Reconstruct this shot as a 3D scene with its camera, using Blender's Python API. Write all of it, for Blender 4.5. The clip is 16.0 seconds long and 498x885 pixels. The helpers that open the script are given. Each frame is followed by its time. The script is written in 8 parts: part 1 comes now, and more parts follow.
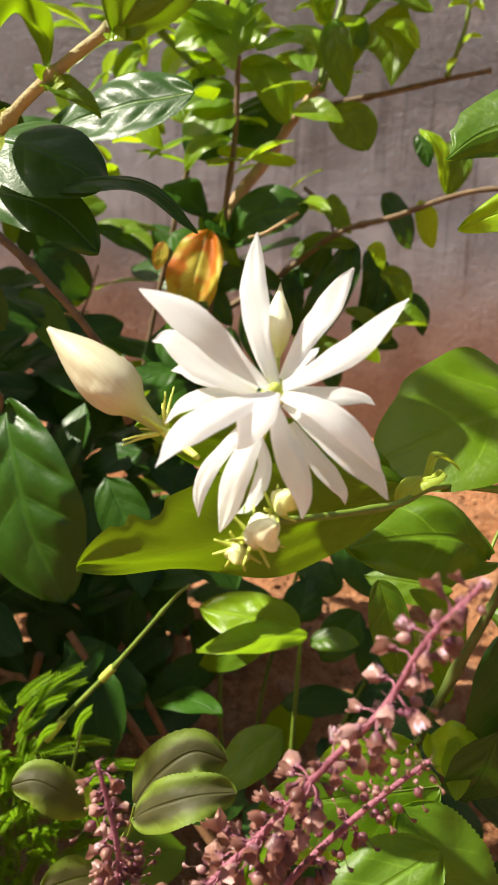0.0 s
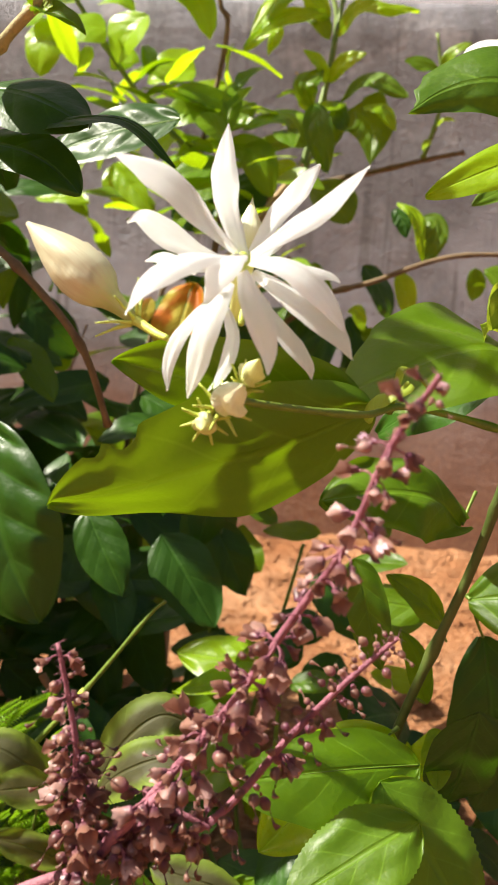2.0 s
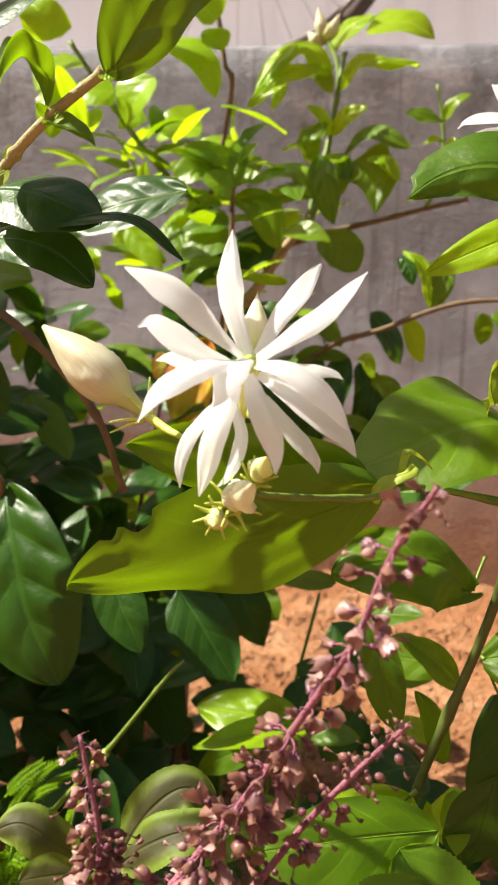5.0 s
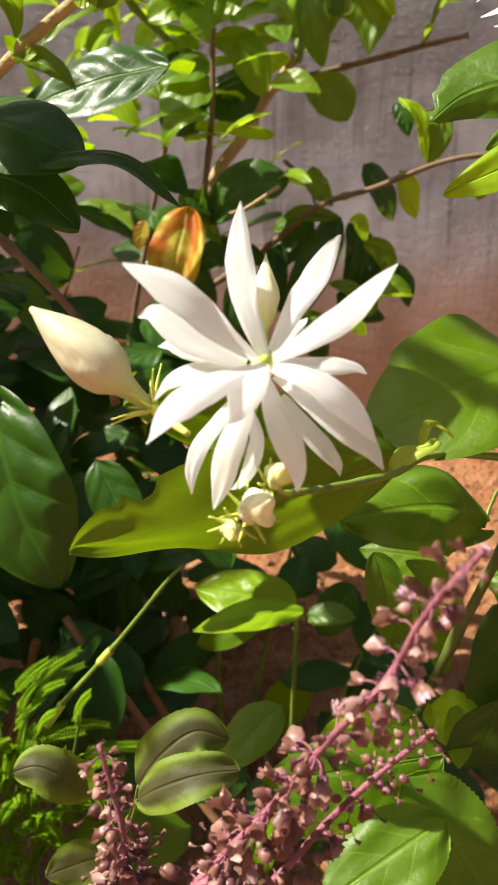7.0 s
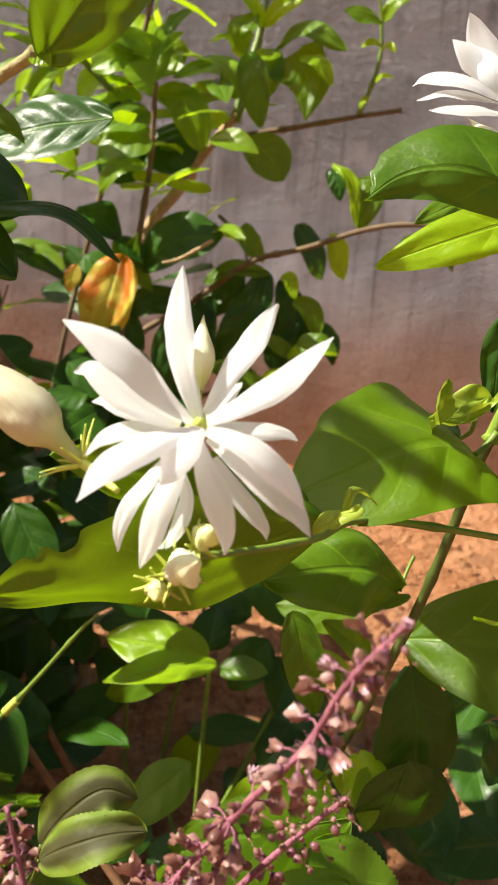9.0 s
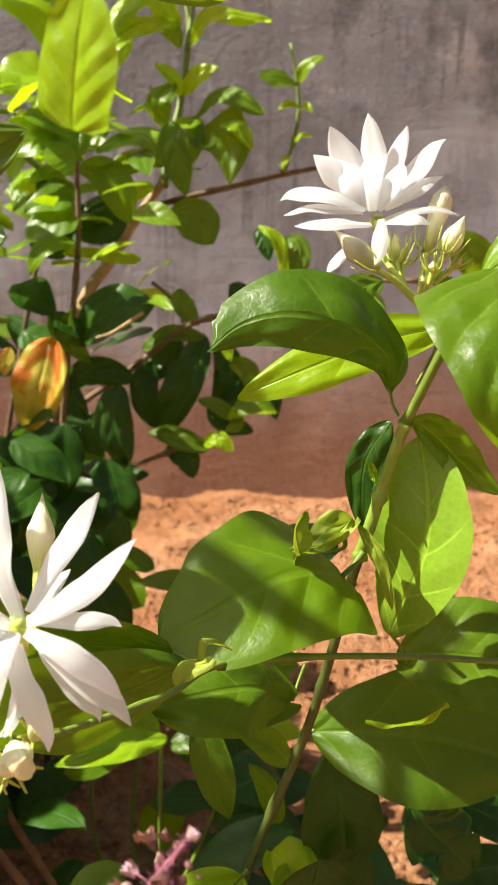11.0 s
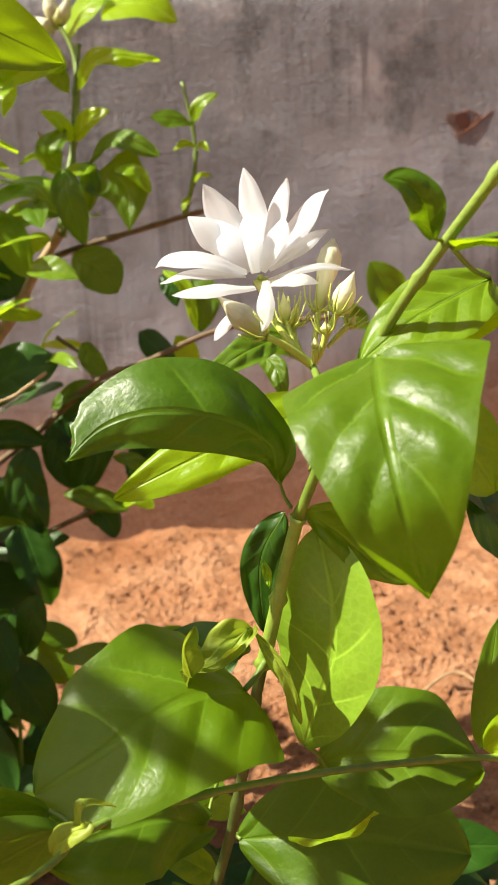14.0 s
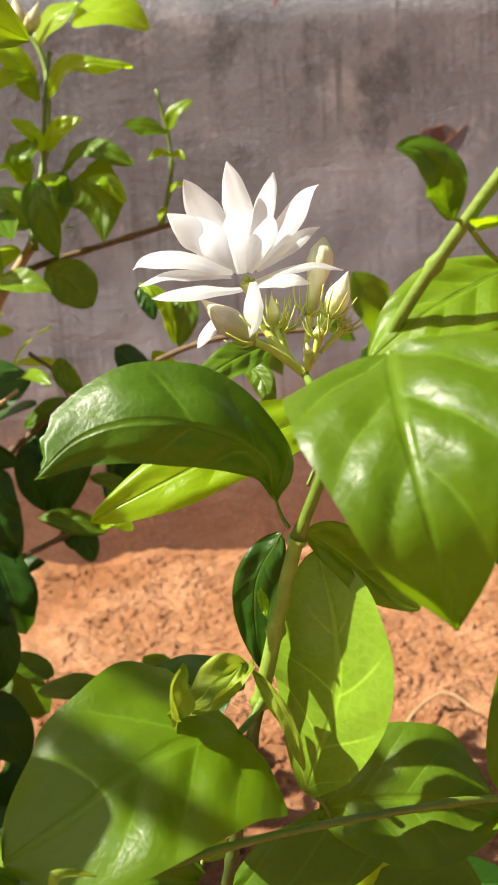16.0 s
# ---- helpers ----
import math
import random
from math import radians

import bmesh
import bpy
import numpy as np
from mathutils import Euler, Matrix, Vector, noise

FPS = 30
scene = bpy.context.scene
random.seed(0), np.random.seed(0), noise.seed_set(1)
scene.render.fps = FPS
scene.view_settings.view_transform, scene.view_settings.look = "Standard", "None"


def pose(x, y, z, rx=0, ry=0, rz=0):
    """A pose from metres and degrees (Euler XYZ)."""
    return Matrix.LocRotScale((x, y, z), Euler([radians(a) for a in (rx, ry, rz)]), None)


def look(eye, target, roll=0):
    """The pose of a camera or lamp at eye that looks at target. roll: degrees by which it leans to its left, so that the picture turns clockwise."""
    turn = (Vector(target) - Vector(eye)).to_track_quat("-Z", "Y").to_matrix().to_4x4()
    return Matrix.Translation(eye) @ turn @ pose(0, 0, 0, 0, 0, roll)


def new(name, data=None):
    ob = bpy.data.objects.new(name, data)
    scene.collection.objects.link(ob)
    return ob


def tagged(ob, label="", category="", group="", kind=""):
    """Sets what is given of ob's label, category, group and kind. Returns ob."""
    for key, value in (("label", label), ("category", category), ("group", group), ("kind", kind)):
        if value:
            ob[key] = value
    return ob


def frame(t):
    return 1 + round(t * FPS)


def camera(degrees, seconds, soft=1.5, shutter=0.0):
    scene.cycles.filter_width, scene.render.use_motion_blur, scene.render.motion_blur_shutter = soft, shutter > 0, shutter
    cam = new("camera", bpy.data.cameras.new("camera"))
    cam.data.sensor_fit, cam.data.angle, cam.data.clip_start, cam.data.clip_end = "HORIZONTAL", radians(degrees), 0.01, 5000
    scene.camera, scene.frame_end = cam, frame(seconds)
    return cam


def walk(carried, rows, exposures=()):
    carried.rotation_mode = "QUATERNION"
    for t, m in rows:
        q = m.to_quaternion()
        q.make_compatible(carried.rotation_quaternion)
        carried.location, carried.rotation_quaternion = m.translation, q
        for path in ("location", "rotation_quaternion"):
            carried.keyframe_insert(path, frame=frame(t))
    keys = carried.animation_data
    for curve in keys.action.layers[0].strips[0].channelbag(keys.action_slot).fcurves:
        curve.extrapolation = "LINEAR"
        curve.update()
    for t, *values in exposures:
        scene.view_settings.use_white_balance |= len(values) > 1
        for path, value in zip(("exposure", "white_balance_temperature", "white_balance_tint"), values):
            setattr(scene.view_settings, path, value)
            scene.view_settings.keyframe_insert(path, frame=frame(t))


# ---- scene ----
cam = camera(30.9, 16.0)
cam.data.dof.use_dof = True
cam.data.dof.focus_distance = 0.29
cam.data.dof.aperture_fstop = 38.0
PATH = [
    (0, (0.013, -0.031, 0.481), (-0.169, 1.89, -0.046), 2.5),
    (0.5, (0.019, -0.035, 0.478), (-0.139, 1.887, -0.053), 2.8),
    (1, (0.017, -0.041, 0.461), (-0.13, 1.902, 0.007), 3.2),
    (1.5, (0.018, -0.043, 0.437), (-0.149, 1.922, 0.107), 3.0),
    (2, (0.022, -0.045, 0.424), (-0.153, 1.931, 0.176), 3.2),
    (2.5, (0.023, -0.043, 0.41), (-0.208, 1.933, 0.211), 3.0),
    (3, (0.027, -0.052, 0.411), (-0.237, 1.929, 0.329), 2.9),
    (3.5, (0.028, -0.058, 0.414), (-0.231, 1.925, 0.401), 3.1),
    (6, (0.018, -0.041, 0.464), (-0.163, 1.916, 0.089), 0.6),
    (6.5, (0.015, -0.034, 0.473), (-0.154, 1.905, 0.011), 0.5),
    (7, (0.012, -0.028, 0.479), (-0.142, 1.883, -0.092), 0.6),
    (7.5, (0.013, -0.026, 0.496), (-0.128, 1.843, -0.201), 0.4),
    (8, (0.005, -0.032, 0.486), (-0.105, 1.874, -0.109), 2.2),
    (8.5, (0.0, -0.026, 0.468), (0.004, 1.918, -0.001), 5.9),
    (9, (0.009, -0.029, 0.483), (0.03, 1.917, 0.018), 4.9),
    (9.5, (0.024, -0.028, 0.5), (0.044, 1.916, 0.031), 3.6),
    (10, (0.035, -0.027, 0.513), (0.041, 1.92, 0.051), 2.2),
    (12.3, (0.056, -0.036, 0.532), (0.112, 1.924, 0.138), -0.2),
    (12.5, (0.056, -0.03, 0.529), (0.113, 1.932, 0.142), -0.2),
    (13, (0.059, -0.028, 0.532), (0.137, 1.931, 0.138), -0.4),
    (13.5, (0.071, -0.017, 0.535), (0.196, 1.944, 0.16), -1.6),
    (14, (0.072, 0.004, 0.545), (0.223, 1.958, 0.147), -3.1),
    (14.5, (0.069, 0.018, 0.551), (0.222, 1.968, 0.136), -4.3),
    (15, (0.07, 0.018, 0.542), (0.243, 1.976, 0.175), -3.5),
    (15.5, (0.068, 0.03, 0.538), (0.259, 1.989, 0.184), -3.5),
    (16, (0.07, 0.031, 0.538), (0.275, 1.988, 0.18), -3.7),
]
walk(cam, [(t, look(eye, target, roll)) for t, eye, target, roll in PATH], [(0, 0.95), (2.5, 1.03), (3.7, 1.03), (6, 0.97), (8, 0.95), (10, 1.04), (12.5, 1.04), (14, 1.0), (16, 0.97)])

# ---------------------------------------------------------------- light
SUN_TO = Vector((-0.64, -0.07, 0.76)).normalized()
world = bpy.data.worlds.new("world")
scene.world = world
world.use_nodes = True
wn = world.node_tree.nodes
sky = wn.new("ShaderNodeTexSky")
sky.sky_type = "NISHITA"
sky.sun_disc = False
sky.dust_density, sky.ozone_density = 5.0, 0.6
sky.sun_elevation = math.asin(SUN_TO.z)
sky.sun_rotation = math.atan2(SUN_TO.x, SUN_TO.y)
world.node_tree.links.new(sky.outputs[0], wn["Background"].inputs[0])
wn["Background"].inputs[1].default_value = 0.047
sun_data = bpy.data.lights.new("sun", "SUN")
sun_data.energy, sun_data.angle, sun_data.color = 6.0, radians(0.5), (1.0, 0.93, 0.79)
sun = new("sun", sun_data)
sun.matrix_world = look(SUN_TO * 5, (0, 0, 0))

# ---------------------------------------------------------------- materials
class Nodes:
    """A small shorthand for building node materials."""

    def __init__(self, name):
        self.m = bpy.data.materials.new(name)
        self.m.use_nodes = True
        self.t = self.m.node_tree
        self.b = self.t.nodes["Principled BSDF"]
        self.out = self.t.nodes["Material Output"]

    def add(self, kind, **kw):
        n = self.t.nodes.new(kind)
        for k, v in kw.items():
            n.inputs[k.replace("_", " ")].default_value = v
        return n

    def link(self, a, b):
        self.t.links.new(a, b)

    def math(self, op, a, b=None, c=None):
        n = self.t.nodes.new("ShaderNodeMath")
        n.operation = op
        for i, v in enumerate((a, b, c)):
            if v is None:
                continue
            if isinstance(v, (int, float)):
                n.inputs[i].default_value = v
            else:
                self.link(v, n.inputs[i])
        return n.outputs[0]

    def mix(self, fac, a, b, mode="MIX"):
        n = self.t.nodes.new("ShaderNodeMix")
        n.data_type, n.blend_type = "RGBA", mode
        for i, v in ((0, fac), (6, a), (7, b)):
            if isinstance(v, (int, float)):
                n.inputs[i].default_value = v
            elif isinstance(v, tuple):
                n.inputs[i].default_value = (*v, 1) if len(v) == 3 else v
            else:
                self.link(v, n.inputs[i])
        return n.outputs[2]

    def ramp(self, fac, stops):
        n = self.t.nodes.new("ShaderNodeValToRGB")
        e = n.color_ramp.elements
        while len(e) < len(stops):
            e.new(0.5)
        for k, (p, c) in zip(e, stops):
            k.position = p
            k.color = (c, c, c, 1) if isinstance(c, (int, float)) else (*c, 1)
        self.link(fac, n.inputs[0])
        return n.outputs[0]

    def noise(self, scale, detail=3.0, rough=0.55, coord=None, stretch=None):
        n = self.add("ShaderNodeTexNoise", Scale=scale, Detail=detail, Roughness=rough)
        if coord is None:
            coord = self.coord("Object")
        if stretch:
            mp = self.t.nodes.new("ShaderNodeMapping")
            mp.inputs["Scale"].default_value = stretch
            self.link(coord, mp.inputs[0])
            coord = mp.outputs[0]
        self.link(coord, n.inputs["Vector"])
        return n.outputs["Fac"]

    def coord(self, which):
        return self.t.nodes.new("ShaderNodeTexCoord").outputs[which]

    def place(self):
        return self.t.nodes.new("ShaderNodeNewGeometry").outputs["Position"]

    def bump(self, height, strength=0.3, distance=0.001, target=None):
        n = self.add("ShaderNodeBump", Strength=strength, Distance=distance)
        self.link(height, n.inputs["Height"])
        self.link(n.outputs[0], (target or self.b).inputs["Normal"])
        return n.outputs[0]

    def through_light(self, colour, share, normal=None):
        """Lets light through: mixes in a translucent share."""
        tr = self.t.nodes.new("ShaderNodeBsdfTranslucent")
        if isinstance(colour, tuple):
            tr.inputs[0].default_value = (*colour, 1)
        else:
            self.link(colour, tr.inputs[0])
        if normal is not None:
            self.link(normal, tr.inputs["Normal"])
        mx = self.t.nodes.new("ShaderNodeMixShader")
        mx.inputs[0].default_value = share
        self.link(self.b.outputs[0], mx.inputs[1])
        self.link(tr.outputs[0], mx.inputs[2])
        self.link(mx.outputs[0], self.out.inputs[0])


def leaf_material(name, dark, light, glow, rough=0.42, share=0.4, veins=4.4, spots=None, relief=0.35, middle=None):
    m = Nodes(name)
    rnd = m.t.nodes.new("ShaderNodeObjectInfo").outputs["Random"]
    uv = m.t.nodes.new("ShaderNodeSeparateXYZ")
    m.link(m.coord("UV"), uv.inputs[0])
    u, v = uv.outputs[0], uv.outputs[1]
    across = m.math("ABSOLUTE", m.math("SUBTRACT", v, 0.5))
    along = m.math("SUBTRACT", u, m.math("MULTIPLY", across, 0.76))
    saw = m.math("ABSOLUTE", m.math("SUBTRACT", m.math("FRACT", m.math("ADD", m.math("MULTIPLY", along, veins), 0.5)), 0.5))
    net = m.add("ShaderNodeTexVoronoi", Scale=330.0)
    net.feature = "DISTANCE_TO_EDGE"
    m.link(m.place(), net.inputs["Vector"])
    mesh = m.ramp(net.outputs["Distance"], [(0.0, 0.0), (0.22, 1.0)])
    vein = m.math("MULTIPLY", m.ramp(saw, [(0.0, 1.0), (0.02, 0.7), (0.05, 0.0)]), m.math("MULTIPLY", m.ramp(across, [(0.32, 1.0), (0.48, 0.0)]), m.ramp(u, [(0.70, 1.0), (0.90, 0.0)])))
    rib = m.ramp(across, [(0.0, 1.0), (0.018, 0.8), (0.04, 0.0)])
    lines = m.math("MAXIMUM", m.math("MULTIPLY", vein, 0.9), m.math("MULTIPLY", rib, 0.6))
    big = m.noise(38, 3, 0.6, m.place())
    fine = m.noise(420, 4, 0.65, m.place())
    crinkle = m.noise(170, 3, 0.6, m.place())
    tone = m.math("ADD", m.math("MULTIPLY", big, 0.6), m.math("MULTIPLY", rnd, 0.45))
    col = m.mix(m.ramp(tone, [(0.2, 0.0), (0.8, 1.0)]), dark, light)
    col = m.mix(m.math("MULTIPLY", fine, 0.25), col, tuple(min(1, c * 1.35 + 0.004) for c in light))
    col = m.mix(m.math("MULTIPLY", m.math("SUBTRACT", 1.0, mesh), 0.12), col, tuple(min(1, c * 1.5) for c in light))
    col = m.mix(m.math("MULTIPLY", lines, 0.45), col, tuple(min(1, c * 1.95 + 0.014) for c in light))
    if middle:
        inner = m.math("ADD", across, m.math("MULTIPLY", m.noise(90, 3, 0.6, m.place()), 0.22))
        col = m.mix(m.ramp(inner, [(0.30, 0.9), (0.52, 0.0)]), col, middle)
    if spots:
        s = m.ramp(m.noise(55, 2, 0.5, m.place()), [(0.47, 0.0), (0.60, 1.0)])
        col = m.mix(s, col, spots)
    m.link(col, m.b.inputs["Base Color"])
    m.b.inputs["Roughness"].default_value = rough
    m.link(m.ramp(fine, [(0.2, rough - 0.07), (0.8, rough + 0.12)]), m.b.inputs["Roughness"])
    m.b.inputs["Specular IOR Level"].default_value = 0.36
    quilt = m.math("MULTIPLY", m.ramp(saw, [(0.0, 0.0), (0.5, 1.0)]), m.ramp(u, [(0.62, 1.0), (0.84, 0.0)]))
    h = m.math("SUBTRACT", m.math("ADD", m.math("ADD", m.math("MULTIPLY", quilt, relief), m.math("MULTIPLY", mesh, 0.03)), m.math("ADD", m.math("MULTIPLY", fine, 0.12), m.math("ADD", m.math("MULTIPLY", big, 0.5), m.math("MULTIPLY", crinkle, 0.28)))), m.math("MULTIPLY", rib, 0.5))
    m.bump(h, 0.6, 0.0014)
    g = m.mix(m.math("MULTIPLY", lines, 0.35), glow, tuple(c * 0.55 for c in glow))
    g = m.mix(m.math("MULTIPLY", rnd, 0.35), g, tuple(c * 0.6 for c in glow))
    m.through_light(g, share)
    return m.m


LEAF = leaf_material("leaf_green", (0.029, 0.081, 0.001), (0.090, 0.174, 0.003), (0.32, 0.54, 0.003), rough=0.36)
LEAF_MID = leaf_material("leaf_mid", (0.049, 0.117, 0.002), (0.138, 0.242, 0.005), (0.42, 0.63, 0.004), rough=0.35, share=0.38)
# dark copy of the leaf green; stands for shade on inner and low leaves
LEAF_DARK_SHADED = leaf_material("leaf_dark_shaded", (0.010, 0.040, 0.002), (0.030, 0.090, 0.005), (0.070, 0.18, 0.003), rough=0.36, share=0.26)
LEAF_DEEP = leaf_material("leaf_deep", (0.028, 0.076, 0.001), (0.082, 0.158, 0.003), (0.22, 0.38, 0.003), rough=0.36, share=0.28)
LEAF_SMOOTH = leaf_material("leaf_smooth", (0.042, 0.105, 0.004), (0.110, 0.210, 0.010), (0.33, 0.54, 0.006), rough=0.42, share=0.40, relief=0.04)
LEAF_FRESH = leaf_material("leaf_fresh", (0.140, 0.270, 0.004), (0.265, 0.44, 0.009), (0.54, 0.77, 0.008), rough=0.28, share=0.5)
# pale copy of the leaf green, standing for direct sun on a leaf
LEAF_SUNLIT = leaf_material("leaf_sunlit", (0.125, 0.235, 0.012), (0.225, 0.370, 0.030), (0.22, 0.42, 0.008), rough=0.33, share=0.22)
LEAF_DULL = leaf_material("leaf_dull", (0.037, 0.098, 0.002), (0.102, 0.192, 0.005), (0.25, 0.41, 0.004), rough=0.44, share=0.36)
LEAF_DYING = leaf_material("leaf_dying", (0.42, 0.36, 0.03), (0.60, 0.52, 0.08), (0.75, 0.55, 0.04), rough=0.5, spots=(0.50, 0.13, 0.012))
LEAF_BASIL = leaf_material("leaf_basil", (0.075, 0.125, 0.010), (0.150, 0.215, 0.020), (0.26, 0.38, 0.012), rough=0.6, share=0.28, relief=0.03, middle=(0.052, 0.042, 0.022))
LEAF_DRY = leaf_material("leaf_dry", (0.11, 0.055, 0.025), (0.24, 0.13, 0.06), (0.3, 0.15, 0.05), rough=0.7, share=0.15)


def petal_material():
    m = Nodes("petal_white")
    uv = m.t.nodes.new("ShaderNodeSeparateXYZ")
    m.link(m.coord("UV"), uv.inputs[0])
    streak = m.noise(6, 3, 0.6, m.coord("UV"), (0.6, 9.0, 1.0))
    base = m.ramp(uv.outputs[0], [(0.0, (0.80, 0.80, 0.60)), (0.14, (0.92, 0.95, 0.98)), (1.0, (0.92, 0.95, 1.0))])
    col = m.mix(m.math("MULTIPLY", streak, 0.25), base, (0.84, 0.87, 0.93))
    m.link(col, m.b.inputs["Base Color"])
    m.b.inputs["Roughness"].default_value = 0.55
    m.b.inputs["Specular IOR Level"].default_value = 0.25
    m.bump(m.math("ADD", streak, m.math("MULTIPLY", m.noise(900, 2, 0.5, m.place()), 0.4)), 0.35, 0.0006)
    m.through_light((0.95, 0.97, 1.0), 0.62)
    return m.m


def bud_material(name, low, high, blush):
    m = Nodes(name)
    uv = m.t.nodes.new("ShaderNodeSeparateXYZ")
    m.link(m.coord("UV"), uv.inputs[0])
    streak = m.noise(5, 3, 0.6, m.coord("UV"), (0.7, 10.0, 1.0))
    base = m.ramp(uv.outputs[0], [(0.0, low), (0.16, low), (0.40, high), (0.9, high), (1.0, blush)])
    col = m.mix(m.ramp(streak, [(0.42, 0.0), (0.62, 0.7)]), base, blush)
    m.link(col, m.b.inputs["Base Color"])
    m.b.inputs["Roughness"].default_value = 0.5
    m.bump(streak, 0.25, 0.0005)
    m.through_light(high, 0.25)
    return m.m


PETAL = petal_material()
BUD = bud_material("bud_cream", (0.40, 0.48, 0.12), (0.68, 0.66, 0.47), (0.58, 0.50, 0.33))
BUD_YELLOW = bud_material("bud_yellow", (0.52, 0.60, 0.14), (0.88, 0.88, 0.64), (0.74, 0.74, 0.42))
BUD_GREEN = bud_material("bud_green", (0.40, 0.52, 0.06), (0.80, 0.82, 0.38), (0.66, 0.68, 0.20))


def stem_material(name, a, b, rough=0.5, scale=120.0, hair=0.3):
    m = Nodes(name)
    n = m.noise(scale, 5, 0.65, m.place())
    g = m.noise(14, 3, 0.6, m.place())
    col = m.mix(m.ramp(m.math("ADD", m.math("MULTIPLY", n, 0.5), m.math("MULTIPLY", g, 0.5)), [(0.35, 0.0), (0.65, 1.0)]), a, b)
    m.link(col, m.b.inputs["Base Color"])
    m.b.inputs["Roughness"].default_value = rough
    m.bump(m.noise(scale * 6, 3, 0.6, m.place()), hair, 0.001)
    return m.m


STEM = stem_material("stem_green", (0.085, 0.155, 0.012), (0.19, 0.27, 0.032))
MIDRIB = stem_material("midrib_green", (0.08, 0.155, 0.008), (0.15, 0.24, 0.016))
STEM_PALE = stem_material("stem_pale", (0.36, 0.47, 0.05), (0.56, 0.62, 0.12))
STEM_GREEN = stem_material("stem_fresh", (0.15, 0.24, 0.02), (0.29, 0.38, 0.06))
STEM_DEEP = stem_material("stem_olive", (0.045, 0.075, 0.010), (0.10, 0.125, 0.025))
STEM_OLD = stem_material("stem_mottled", (0.20, 0.23, 0.06), (0.38, 0.29, 0.14), 0.75, 90.0, 0.9)
TWIG = stem_material("twig_brown", (0.085, 0.056, 0.026), (0.22, 0.145, 0.072), 0.8)
TWIG_RED = stem_material("twig_reddish", (0.17, 0.075, 0.030), (0.34, 0.17, 0.075), 0.75)
TWIG_PALE = stem_material("twig_pale", (0.30, 0.20, 0.10), (0.50, 0.36, 0.19), 0.8)
CURLED = leaf_material("leaf_curled", (0.16, 0.24, 0.02), (0.30, 0.38, 0.04), (0.42, 0.52, 0.03), rough=0.45)
PURPLE = stem_material("basil_stem", (0.19, 0.050, 0.085), (0.38, 0.150, 0.190), 0.6, 200.0, 0.6)


def calyx_material():
    m = Nodes("basil_calyx")
    rnd = m.t.nodes.new("ShaderNodeObjectInfo").outputs["Random"]
    n = m.noise(330, 4, 0.65, m.coord("Object"))
    tone = m.math("ADD", m.math("MULTIPLY", n, 0.45), m.math("MULTIPLY", rnd, 0.62))
    col = m.ramp(tone, [(0.2, (0.085, 0.034, 0.042)), (0.40, (0.180, 0.082, 0.062)), (0.68, (0.30, 0.155, 0.115)), (0.92, (0.62, 0.40, 0.38))])
    ox = m.t.nodes.new("ShaderNodeSeparateXYZ")
    m.link(m.coord("Object"), ox.inputs[0])
    col = m.mix(m.ramp(m.math("MULTIPLY", ox.outputs[0], 100.0), [(0.48, 1.0), (0.72, 0.0)]), col, (0.22, 0.070, 0.13))
    m.link(col, m.b.inputs["Base Color"])
    m.b.inputs["Roughness"].default_value = 0.38
    m.bump(n, 0.5, 0.0006)
    m.through_light((0.50, 0.25, 0.20), 0.34)
    return m.m


CALYX = calyx_material()


def petal_pink():
    m = Nodes("basil_petal")
    m.link(m.mix(m.noise(300, 2, 0.5), (0.50, 0.25, 0.36), (0.70, 0.48, 0.56)), m.b.inputs["Base Color"])
    m.b.inputs["Roughness"].default_value = 0.5
    m.through_light((0.7, 0.45, 0.6), 0.35)
    return m.m


PINK = petal_pink()


